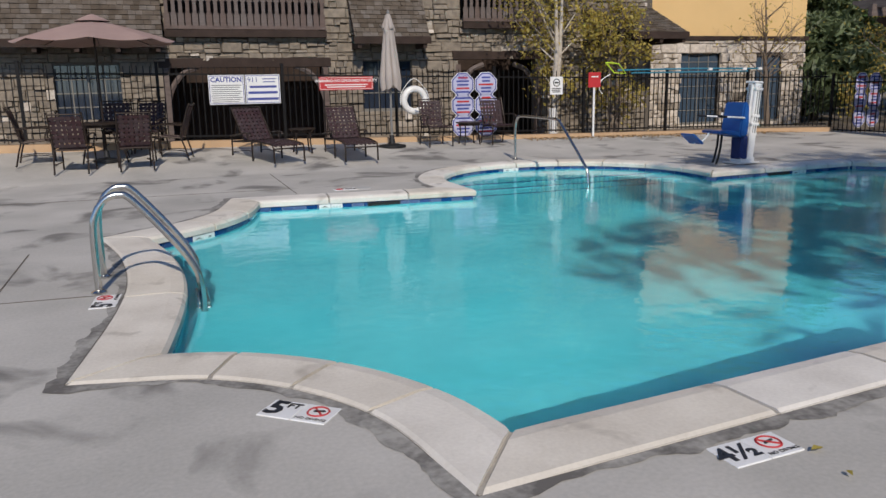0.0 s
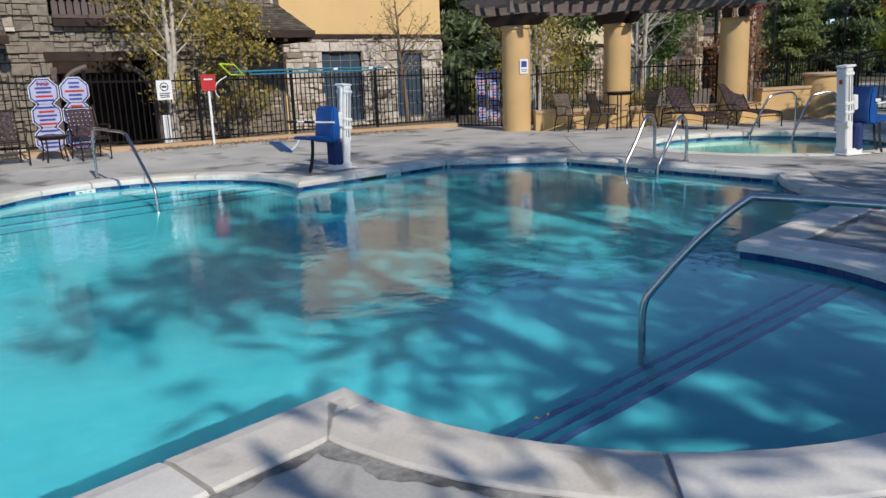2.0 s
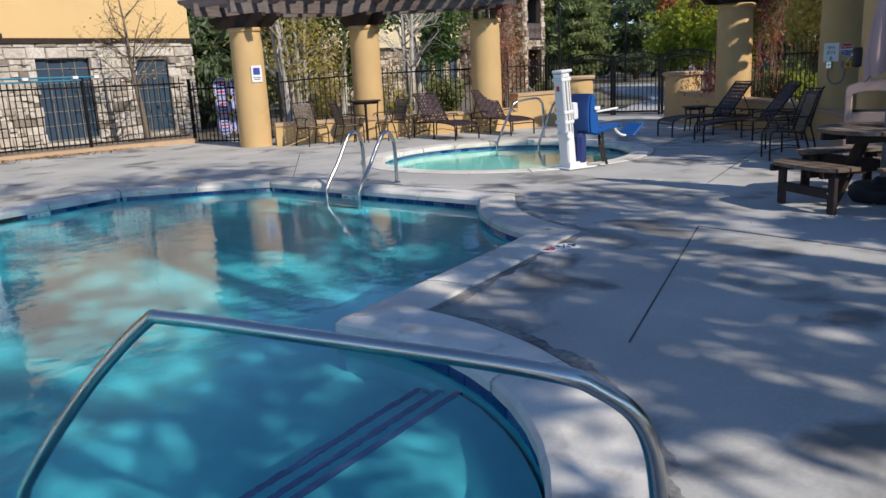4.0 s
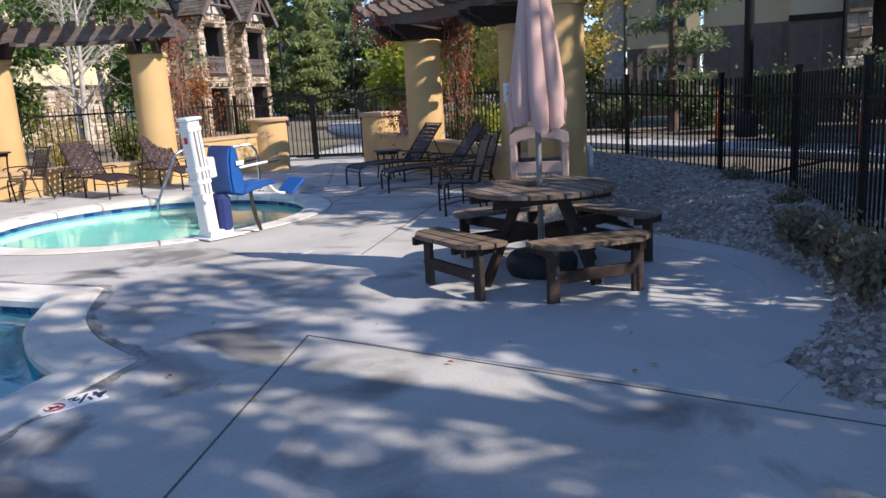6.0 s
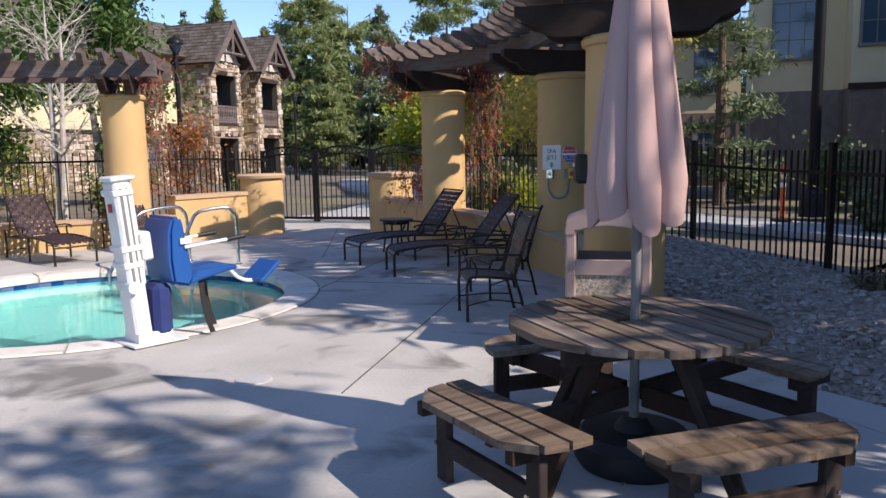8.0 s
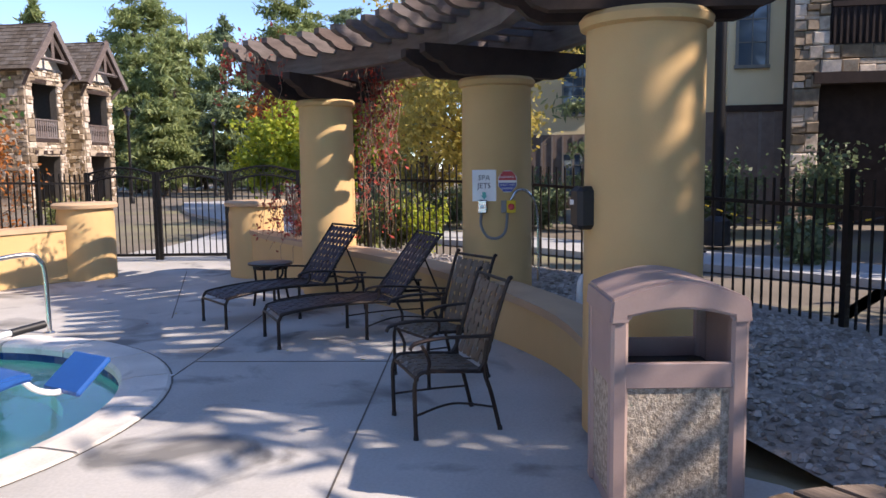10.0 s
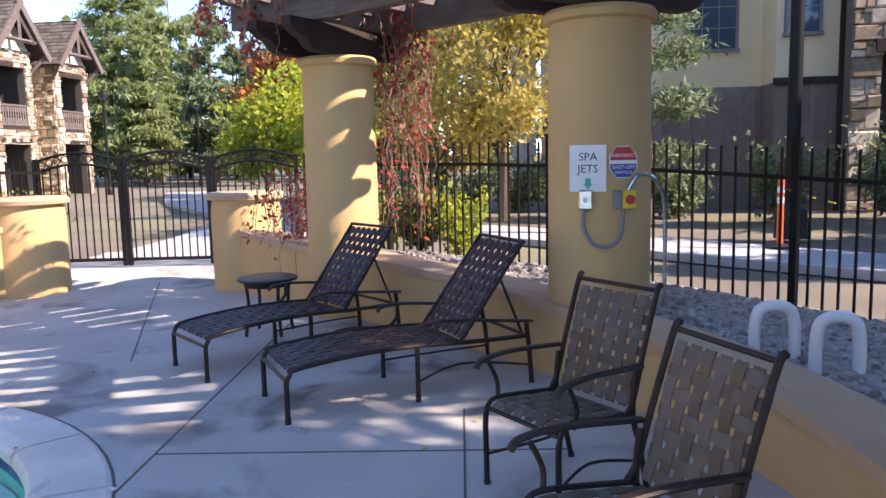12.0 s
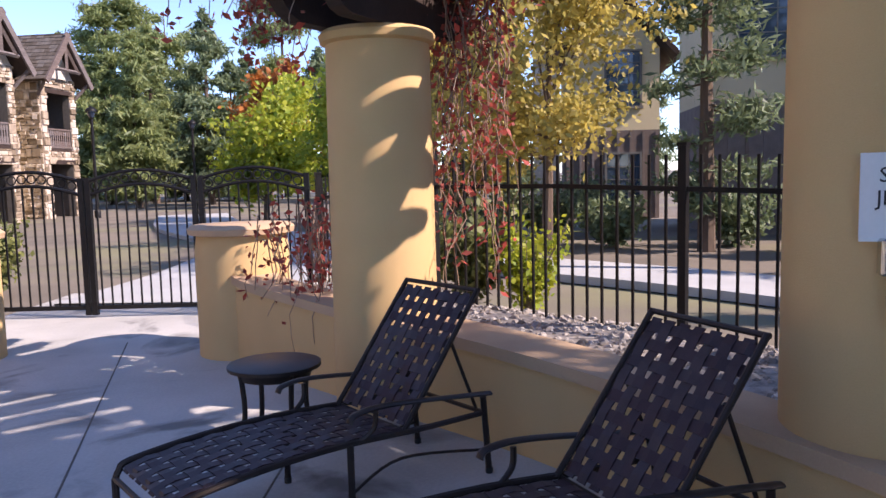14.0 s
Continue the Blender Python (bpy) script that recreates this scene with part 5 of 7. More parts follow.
for k, (x, y, h, r, z) in enumerate(((24.3, 3.2, 0.9, 0.55, 0.3), (25.2, 3.9, 0.8, 0.6, 0.25), (26.5, 10.2, 1.0, 0.8, 0), (27.4, 11.0, 1.0, 0.8, 0), (22.6, 13.4, 1.1, 0.9, 0), (20.2, 14.2, 1.5, 1.0, 0), (21.8, 15.6, 1.7, 1.2, 0), (23.6, 17.5, 2.0, 1.4, 0), (19.4, 16.8, 1.6, 1.0, 0), (25.8, 16.8, 2.0, 1.5, 0), (24.4, 12.9, 1.2, 0.9, 0), (34, 20.5, 1.0, 1.2, 0), (37, 22.5, 1.2, 1.2, 0))):
    shrub(x, y, h, r, 300 + k, OLIVE if 4 <= k <= 9 else SHRUB, "half-bare olive shrub beyond the fence" if 4 <= k <= 9 else "yellow-green shrub beyond the fence", 500 if 4 <= k <= 9 else 1800, 0.06, z)
for k, (x, y, h, r) in enumerate(((13.9, -2.35, 0.35, 0.35), (14.6, -2.3, 0.25, 0.3), (13.1, -2.45, 0.45, 0.3), (17.4, -2.0, 0.3, 0.3), (15.6, -2.35, 0.3, 0.25), (12.4, -2.5, 0.5, 0.25))):
    shrub(x, y, h, r, 330 + k, DRYLEAF, "low dry grey-brown plant in the gravel bed", 500, 0.035, 0.12)
for k, (x, y, h, r) in enumerate(((31.5, -3.5, 1.8, 1.1), (32.3, -6.0, 2.2, 1.3), (33.5, -1.6, 1.2, 1.2), (24.8, -3.4, 0.8, 0.6), (32.0, -8.5, 2.0, 1.2), (32.2, 4.9, 1.1, 1.2), (34.2, 3.6, 1.3, 1.3), (36.2, 2.3, 1.3, 1.3), (38.0, 1.0, 1.4, 1.3), (36.0, 6.0, 1.2, 1.3), (33.6, 0.9, 1.0, 1.0))):
    shrub(x, y, h, r, 350 + k, PINE, "dark green evergreen bush by the lodge", 1800, 0.08, -0.06)

shrub(24.0, 2.65, 0.95, 0.5, 371, MAPLE, "yellow-green bush behind the low wall", 1300, 0.045, 0.2)

# ---------------------------------------------------------------- woven furniture


def ribbon(pts, ups, side, width, thick=0.005):
    """A flat strap along points, each with its own upward direction."""
    bm = bmesh.new()
    rings = []
    for p, u in zip(pts, ups):
        s, u = Vector(side) * width / 2, Vector(u) * thick / 2
        p = Vector(p)
        rings.append([bm.verts.new(q) for q in (p - s - u, p + s - u, p + s + u, p - s + u)])
    for a, b in zip(rings, rings[1:]):
        for k in range(4):
            bm.faces.new((a[k], a[(k + 1) % 4], b[(k + 1) % 4], b[k]))
    bm.faces.new(rings[0][::-1])
    bm.faces.new(rings[-1])
    return bm


def woven(parent, name, profile, width, n_long, n_cross, w_long, w_cross, mat):
    """Straps woven over a side profile of (y, z) points, each strap a piece of the panel."""
    panel = new(name)
    panel.parent = parent
    line = smooth_line([(0, y, z) for y, z in profile], 8)
    lens = [0.0]
    for a, b in zip(line, line[1:]):
        lens.append(lens[-1] + (b - a).length)

    def at(s):
        s = max(0.0, min(lens[-1], s))
        i = max(0, min(len(lens) - 2, int(np.searchsorted(lens, s)) - 1))
        k = (s - lens[i]) / max(lens[i + 1] - lens[i], 1e-6)
        d = (line[i + 1] - line[i]).normalized()
        return line[i].lerp(line[i + 1], k), Vector((0, -d.z, d.y)) * (1 if d.y > 0 else -1 if abs(d.y) > 0.01 else 1)

    total = lens[-1]
    for i in range(n_long):
        x = -width / 2 + width * (i + 0.5) / n_long
        pts, ups = [], []
        for j in range(n_cross * 2 + 1):
            p, u = at(total * j / (2 * n_cross))
            w = 0.0045 * (1 if (i + j // 2) % 2 else -1) if j % 2 else 0.0
            pts.append(p + Vector((x, 0, 0)) + u * w)
            ups.append(u)
        part("strap", ribbon(pts, ups, (1, 0, 0), w_long), mat, panel)
    for j in range(n_cross):
        p, u = at(total * (j + 0.5) / n_cross)
        d = u.cross(Vector((1, 0, 0)))
        pts = []
        for i in range(2 * n_long + 1):
            w = -0.0045 * (1 if (i // 2 + j) % 2 else -1) if i % 2 else 0.0
            edge = -0.016 if i in (0, 2 * n_long) else 0.0
            pts.append(p + Vector((-width / 2 - 0.012 + (width + 0.024) * i / (2 * n_long), 0, 0)) + u * (w + edge))
        part("strap", ribbon(pts, [u] * len(pts), d, w_cross), mat, panel)
    return panel


def armchair(mat, label, group, at):
    """A strap-seated arm chair that faces local +y."""
    ob = thing("armchair", label, "chair", group, at=at)
    w = 0.54
    seat, back = [(0.27, 0.42), (0.2, 0.445), (0.0, 0.43), (-0.2, 0.41)], [(-0.2, 0.44), (-0.25, 0.6), (-0.3, 0.8), (-0.36, 0.97)]
    woven(ob, "seat", seat, w - 0.06, 6, 6, 0.056, 0.05, mat)
    woven(ob, "backrest", back, w - 0.06, 6, 7, 0.056, 0.05, mat)
    for s in (-1, 1):
        x = s * w / 2
        part("back_post", new_tube(smooth_line([(x, -0.16, 0.42), (x, -0.21, 0.5), (x, -0.27, 0.7), (x, -0.37, 1.0), (x, -0.40, 1.02)], 4), 0.014, 8), BRONZE, ob, smooth=True)
        part("seat_rail", new_tube(smooth_line([(x, 0.28, 0.36), (x, 0.265, 0.42), (x, 0.2, 0.445), (x, 0.0, 0.43), (x, -0.2, 0.41)], 4), 0.013, 8), BRONZE, ob, smooth=True)
        part("front_leg", new_tube(smooth_line([(x, 0.28, 0.0), (x, 0.285, 0.3), (x, 0.28, 0.38)], 4), 0.015, 8), BRONZE, ob, smooth=True)
        part("rear_leg", new_tube(smooth_line([(x, -0.31, 0.0), (x, -0.25, 0.25), (x, -0.2, 0.42), (x, -0.22, 0.62)], 4), 0.015, 8), BRONZE, ob, smooth=True)
        part("arm_support", new_tube(smooth_line([(x * 1.02, 0.2, 0.43), (x * 1.08, 0.19, 0.52), (x * 1.1, 0.24, 0.63)], 4), 0.012, 8), BRONZE, ob, smooth=True)
        part("armrest", new_tube(smooth_line([(x * 1.1, 0.32, 0.605), (x * 1.1, 0.28, 0.645), (x * 1.1, 0.1, 0.665), (x * 1.06, -0.24, 0.65)], 5), 0.023, 8, flat=0.55), BRONZE, ob, smooth=True)
        part("side_brace", new_tube(smooth_line([(x, 0.28, 0.16), (x * 0.7, 0.0, 0.19), (x, -0.27, 0.16)], 6), 0.008, 6), BRONZE, ob, smooth=True)
        for y in (0.28, -0.31):
            part("foot", new_lathe([(0.018, 0.0), (0.018, 0.025)], 8, (x, y, 0)), BLACK, ob)
    for y, z in ((0.265, 0.4), (-0.2, 0.40), (-0.38, 1.0)):
        part("cross_rail", new_tube([(-w / 2, y, z), (w / 2, y, z)], 0.012, 8), BRONZE, ob, smooth=True)
    return ob


def lounger(mat, label, group, at):
    """A strap chaise with arms that points its foot end along local +y."""
    ob = thing("sun_lounger", label, "sun lounger", group, at=at)
    w = 0.62
    seat = [(0.86, 0.30), (0.81, 0.33), (0.45, 0.365), (0.05, 0.37), (-0.3, 0.35)]
    back = [(-0.3, 0.37), (-0.43, 0.54), (-0.6, 0.77), (-0.76, 0.965)]
    woven(ob, "seat", seat, w - 0.05, 7, 15, 0.054, 0.05, mat)
    woven(ob, "backrest", back, w - 0.05, 7, 9, 0.054, 0.05, mat)
    for s in (-1, 1):
        x = s * w / 2
        part("seat_rail", new_tube(smooth_line([(x, 0.885, 0.25), (x, 0.865, 0.295), (x, 0.81, 0.33), (x, 0.45, 0.365), (x, 0.05, 0.37), (x, -0.4, 0.345), (x, -0.8, 0.335)], 4), 0.016, 8), BRONZE, ob, smooth=True)
        part("back_rail", new_tube(smooth_line([(x * 0.97, -0.28, 0.35), (x * 0.97, -0.43, 0.54), (x * 0.97, -0.78, 0.99)], 4), 0.014, 8), BRONZE, ob, smooth=True)
        part("back_prop", new_tube([(x * 0.9, -0.6, 0.76), (x * 0.9, -0.77, 0.36)], 0.010, 6), BRONZE, ob, smooth=True)
        for y, z in ((0.885, 0.26), (0.03, 0.365)):
            part("leg", new_tube([(x, y, 0.0), (x, y, z)], 0.017, 8), BRONZE, ob, smooth=True)
        part("rear_leg", new_tube(smooth_line([(x, -0.83, 0.0), (x, -0.81, 0.25), (x * 1.05, -0.78, 0.43)], 4), 0.017, 8), BRONZE, ob, smooth=True)
        part("arm_support", new_tube(smooth_line([(x, -0.02, 0.365), (x * 1.06, -0.09, 0.42), (x * 1.08, -0.1, 0.5)], 4), 0.013, 8), BRONZE, ob, smooth=True)
        part("armrest", new_tube(smooth_line([(x * 1.1, 0.05, 0.475), (x * 1.1, 0.01, 0.51), (x * 1.1, -0.2, 0.515), (x * 1.08, -0.82, 0.44)], 5), 0.024, 8, flat=0.5), BRONZE, ob, smooth=True)
        part("side_brace", new_tube(smooth_line([(x, 0.03, 0.13), (x * 0.6, -0.35, 0.17), (x, -0.82, 0.13)], 6), 0.008, 6), BRONZE, ob, smooth=True)
        for y in (0.885, 0.03, -0.83):
            part("foot", new_lathe([(0.02, 0.0), (0.02, 0.03)], 8, (x, y, 0)), BLACK, ob)
    for y, z in ((0.885, 0.26), (-0.3, 0.345), (-0.78, 0.985), (-0.8, 0.335)):
        part("cross_rail", new_tube([(-w / 2, y, z), (w / 2, y, z)], 0.013, 8), BRONZE, ob, smooth=True)
    return ob


def faces_to(x, y, fx, fy, z=0.0):
    """A pose at x, y that turns local +y to the direction fx, fy."""
    return Matrix.Translation((x, y, z)) @ Matrix.Rotation(math.atan2(fy, fx) - math.pi / 2, 4, "Z")


def side_table(x, y, z, r, h, label, group="side tables"):
    ob = thing("side_table", label, "table", group, at=pose(x, y, z))
    part("tabletop", new_lathe([(r - 0.02, h - 0.03), (r, h - 0.025), (r, h - 0.005), (r - 0.015, h)], 32), BRONZE, ob, smooth=True)
    part("apron_ring", new_lathe([(r - 0.06, h - 0.08), (r - 0.05, h - 0.03)], 32), BRONZE, ob, smooth=True)
    for k in range(4):
        a = math.pi / 4 + k * math.pi / 2
        c, s = math.cos(a), math.sin(a)
        part("leg", new_tube(smooth_line([(c * r * 0.78, s * r * 0.78, h - 0.04), (c * r * 0.72, s * r * 0.72, h * 0.5), (c * r * 0.86, s * r * 0.86, 0)], 4), 0.016, 8), BRONZE, ob, smooth=True)
    return ob


# loungers and chairs in the shade of the south pergola
lng = lounger(STRAP, "dark brown strap lounger with raised back on the deck", "loungers by the wall", faces_to(19.40, 2.58, -0.54, 0.84))
copy_thing(lng, faces_to(20.32, 3.635, -0.725, 0.689))
side_table(21.0, 4.1, 0, 0.27, 0.52, "small round bronze side table beside the loungers")
SMALL = Matrix.Scale(0.94, 4)
arm = armchair(STRAP_TAN, "bronze arm chair with woven tan-brown straps", "arm chairs by the wall", faces_to(17.90, 1.55, -0.66, 0.75) @ SMALL)
copy_thing(arm, faces_to(16.80, 1.37, -0.45, 0.893))

# the sunny row in front of the north wall
for x, y, fx, fy in ((18.95, 9.1, -0.35, -0.94), (20.15, 8.35, -0.42, -0.9)):
    tagged(copy_thing(lng, faces_to(x, y, fx, fy)), "brown strap lounger in the sun by the low wall", group="loungers by the low wall")
for x, y, fx, fy in ((17.0, 11.35, -0.2, -0.98), (17.55, 10.75, 0.9, -0.45), (18.35, 10.15, -0.95, 0.3)):
    tagged(copy_thing(arm, faces_to(x, y, fx, fy)), "bronze arm chair with woven straps under the pergola", group="chairs under the pergola")
side_table(17.95, 10.55, 0, 0.36, 0.92, "tall round bronze bar table under the pergola")

# back patio by the fence
PZ = deck_rise


def patio(maker_src, x, y, fx, fy, label, group):
    return tagged(copy_thing(maker_src, faces_to(x, y, fx, fy, PZ(x, y))), label, group=group)


dark = armchair(STRAP, "dark brown strap arm chair round the patio table", "chairs round the patio table", faces_to(-2.65, 14.3, 1, 0.05, PZ(-2.65, 14.3)))
for x, y, fx, fy in ((-1.95, 13.45, 0.15, 1), (-0.98, 13.45, -0.1, 1), (-0.32, 14.35, -1, 0.2), (-1.3, 15.2, 0.0, -1), (-0.75, 15.15, -0.3, -1)):
    patio(dark, x, y, fx, fy, "dark brown strap arm chair round the patio table", "chairs round the patio table")
side_table(-1.5, 14.35, PZ(-1.5, 14.35), 0.62, 0.72, "round bronze patio table under an umbrella", "patio tables")
for x, y, fx, fy in ((1.35, 13.9, 0.35, -0.94), (2.95, 13.75, 0.02, -1)):
    patio(lng, x, y, fx, fy, "dark brown strap lounger facing the pool", "loungers by the fence")
side_table(2.15, 14.5, PZ(2.15, 14.5), 0.27, 0.5, "small round side table between loungers")
for x, y in ((5.15, 14.85), (6.6, 14.8)):
    patio(dark, x, y, 0.05, -1, "dark brown strap arm chair facing the pool", "chairs by the fence")
side_table(5.95, 14.9, PZ(5.95, 14.9), 0.3, 0.5, "small round side table between arm chairs")


def open_umbrella(x, y, z):
    ob = thing("umbrella", "open dusty brown umbrella over the patio table", "umbrella", "umbrellas", at=pose(x, y, z))
    part("pole", new_tube([(0, 0, 0), (0, 0, 2.62)], 0.02, 10), BRONZE, ob, smooth=True)
    part("base", new_lathe([(0.24, 0), (0.24, 0.05), (0.06, 0.08), (0.04, 0.2)], 24), BLACK, ob, smooth=True)
    bm = bmesh.new()
    rim, n = [], 48
    top = bm.verts.new((0, 0, 2.52))
    rows = []
    for k in range(1, 7):
        f = k / 6
        rows.append([bm.verts.new((1.38 * f * (1 - 0.05 * f * abs(math.sin(4 * a))) * math.cos(a), 1.38 * f * (1 - 0.05 * f * abs(math.sin(4 * a))) * math.sin(a), 2.52 - 0.36 * f ** 1.25 - 0.05 * f * abs(math.sin(4 * a)))) for a in (2 * math.pi * i / n for i in range(n))])
    for i in range(n):
        bm.faces.new((top, rows[0][i], rows[0][(i + 1) % n]))
        for a, b in zip(rows, rows[1:]):
            bm.faces.new((a[i], b[i], b[(i + 1) % n], a[(i + 1) % n]))
    ext = bmesh.ops.extrude_face_region(bm, geom=bm.faces[:])
    for v in ext["geom"]:
        if isinstance(v, bmesh.types.BMVert):
            v.co.z -= 0.008
    part("canopy", bm, MAUVE, ob, smooth=True)
    part("vent", new_lathe([(0.30, 2.50), (0.16, 2.57), (0.04, 2.62)], 24), MAUVE, ob, smooth=True)
    for k in range(8):
        a = k * math.pi / 4
        part("rib", new_tube([(0.05 * math.cos(a), 0.05 * math.sin(a), 2.48), (1.34 * math.cos(a), 1.34 * math.sin(a), 2.13)], 0.009, 5), BRONZE, ob)
    return ob


open_umbrella(-1.5, 14.35, PZ(-1.5, 14.35) + 0.002)


def closed_canopy(z_top, z_hem, r_hem, r_top, seed, folds=7):
    """Hanging folds of a closed canopy with an uneven hem."""
    rng = random.Random(seed)
    amp = [rng.uniform(0.6, 1.25) for _ in range(folds)]
    bm = bmesh.new()
    n, rows = folds * 12, []
    for k in range(15):
        f = k / 14
        z = z_top + (z_hem - z_top) * f
        R = r_top + (r_hem - r_top) * (f ** 0.95)
        if f > 0.85:
            R *= 1 - (f - 0.85) * 1.1
        ring = []
        for i in range(n):
            a = 2 * math.pi * i / n
            ph = (i / 12) % 1.0
            fold = abs(math.sin(math.pi * ph)) ** 0.6
            g = amp[int(i / 12)]
            r = R * (1 - 0.42 * min(1, f * 2.2) * g * (1 - fold))
            sag = 0.10 * f * g * (fold - 0.5) + 0.04 * f * math.sin(3 * a + seed)
            ring.append(bm.verts.new((r * math.cos(a + 0.3 * f), r * math.sin(a + 0.3 * f), z - sag)))
        rows.append(ring)
    for a, b in zip(rows, rows[1:]):
        for i in range(n):
            bm.faces.new((a[i], b[i], b[(i + 1) % n], a[(i + 1) % n]))
    bm.faces.new(rows[0])
    inner = [bm.verts.new((v.co.x * 0.55, v.co.y * 0.55, v.co.z + 0.10)) for v in rows[-1]]
    for i in range(n):
        bm.faces.new((rows[-1][i], inner[i], inner[(i + 1) % n], rows[-1][(i + 1) % n]))
    bmesh.ops.recalc_face_normals(bm, faces=bm.faces)
    return bm


def closed_umbrella(x, y, z, mat, label, top, hem, r, base):
    ob = thing("umbrella", label, "umbrella", "umbrellas", at=pose(x, y, z))
    part("pole", new_tube([(0, 0, 0.02), (0, 0, top + 0.08)], 0.024, 10), GREY, ob, smooth=True)
    part("canopy", closed_canopy(top - 0.12, hem, r, 0.085, 4), mat, ob, smooth=True)
    part("vent_flap", closed_canopy(top + 0.04, top - 0.27, r * 0.6, 0.04, 9, 6), mat, ob, smooth=True)
    part("finial", new_lathe([(0.02, top + 0.04), (0.032, top + 0.07), (0.02, top + 0.11), (0.005, top + 0.13)], 12), GREY, ob, smooth=True)
    if base:
        part("base", new_lathe([(0.27, 0.0), (0.3, 0.05), (0.3, 0.13), (0.26, 0.175), (0.1, 0.18), (0.06, 0.24)], 32), RUBBER, ob, smooth=True)
    else:
        part("base", new_lathe([(0.3, 0.0), (0.3, 0.04), (0.07, 0.08), (0.045, 0.25)], 28), BLACK, ob, smooth=True)
    return ob


TX, TY = 13.60, -0.28
closed_umbrella(TX, TY, 0.006, PINK, "closed faded rose umbrella through the picnic table", 2.62, 1.24, 0.278, True)
closed_umbrella(4.15, 14.9, PZ(4.15, 14.9), BEIGE, "closed beige umbrella beside the loungers", 2.72, 1.25, 0.27, False)


def bar(bm, p, q, w, h):
    """A square timber from p to q."""
    p, q = Vector(p), Vector(q)
    d = (q - p)
    m = Matrix.Translation((p + q) / 2) @ d.to_track_quat("X", "Z").to_matrix().to_4x4()
    L = d.length / 2
    return box(bm, -L, -w / 2, -h / 2, L, w / 2, h / 2, m=m, bevel=0.005)


def picnic_table():
    ob = thing("picnic_table", "round weathered wooden picnic table with dark legs", "table", at=pose(TX, TY, 0.006) @ Matrix.Rotation(radians(40.7), 4, "Z"))
    R, n = 0.625, 10
    for k in range(n):
        y0 = -R + 2 * R * k / n + 0.011
        y1 = -R + 2 * R * (k + 1) / n - 0.011
        ys = np.linspace(y0, y1, 4)
        half = [math.sqrt(max(R * R - y * y, 0.018)) for y in ys]
        outline = [(h, y) for h, y in zip(half, ys)] + [(-h, y) for h, y in zip(half[::-1], ys[::-1])]
        if k in (4, 5):
            for s in (-1, 1):
                o = [(s * 0.03, y0), (s * half[0], y0), (s * half[1], ys[1]), (s * half[2], ys[2]), (s * half[3], y1), (s * 0.03, y1)]
                part("board", new_prism(o, 0.705, 0.742), OLDWOOD, ob)
        else:
            part("board", new_prism(outline, 0.705, 0.742), OLDWOOD, ob)
    for s in (-1, 1):
        bm = bmesh.new()
        bar(bm, (s * 0.22, -0.54, 0.66), (s * 0.22, 0.54, 0.66), 0.045, 0.09)
        part("top_beam", bm, DARKOLD, ob)
    for a in (10, 100, 190, 280):
        c, s = math.cos(radians(a + 4)), math.sin(radians(a + 4))
        part("leg", bar(bmesh.new(), (c * 0.22, s * 0.22, 0.70), (c * 0.62, s * 0.62, 0.0), 0.085, 0.05), DARKOLD, ob)
        part("spreader", bar(bmesh.new(), (c * 0.06, s * 0.06, 0.36), (c * 0.94, s * 0.94, 0.36), 0.045, 0.10), DARKOLD, ob)
    return ob


picnic_table()


def bench(a):
    m = pose(TX, TY, 0.006) @ Matrix.Rotation(radians(a), 4, "Z") @ pose(0.88, 0, 0)
    ob = thing("bench", "weathered wooden picnic bench with dark stained legs", "bench", "benches round the picnic table", at=m)
    for k, (x0, x1, h0, h1) in enumerate(((-0.17, -0.066, 0.47, 0.47), (-0.046, 0.056, 0.47, 0.445), (0.076, 0.17, 0.435, 0.30))):
        part("board", new_prism([(x0, -h0), (x1, -h1), (x1, h1), (x0, h0)], 0.405, 0.44), OLDWOOD, ob)
    for s in (-1, 1):
        part("leg", bar(bmesh.new(), (0.02, s * 0.35, 0.0), (0.02, s * 0.35, 0.40), 0.09, 0.045), DARKOLD, ob)
        part("cleat", new_box(-0.15, s * 0.35 - 0.05, 0.34, 0.14, s * 0.35 - 0.0, 0.404), DARKOLD, ob)
        part("bolt", new_lathe([(0.012, 0), (0.012, 0.008)], 8), STEEL, ob).matrix_basis = Matrix.Translation((0.068, s * 0.35, 0.2)) @ Matrix.Rotation(math.pi / 2, 4, "Y")
    part("stretcher", bar(bmesh.new(), (0.02, -0.35, 0.18), (0.02, 0.35, 0.18), 0.04, 0.09), DARKOLD, ob)
    return ob


for a in (141, 217, 321, 37):
    bench(a)


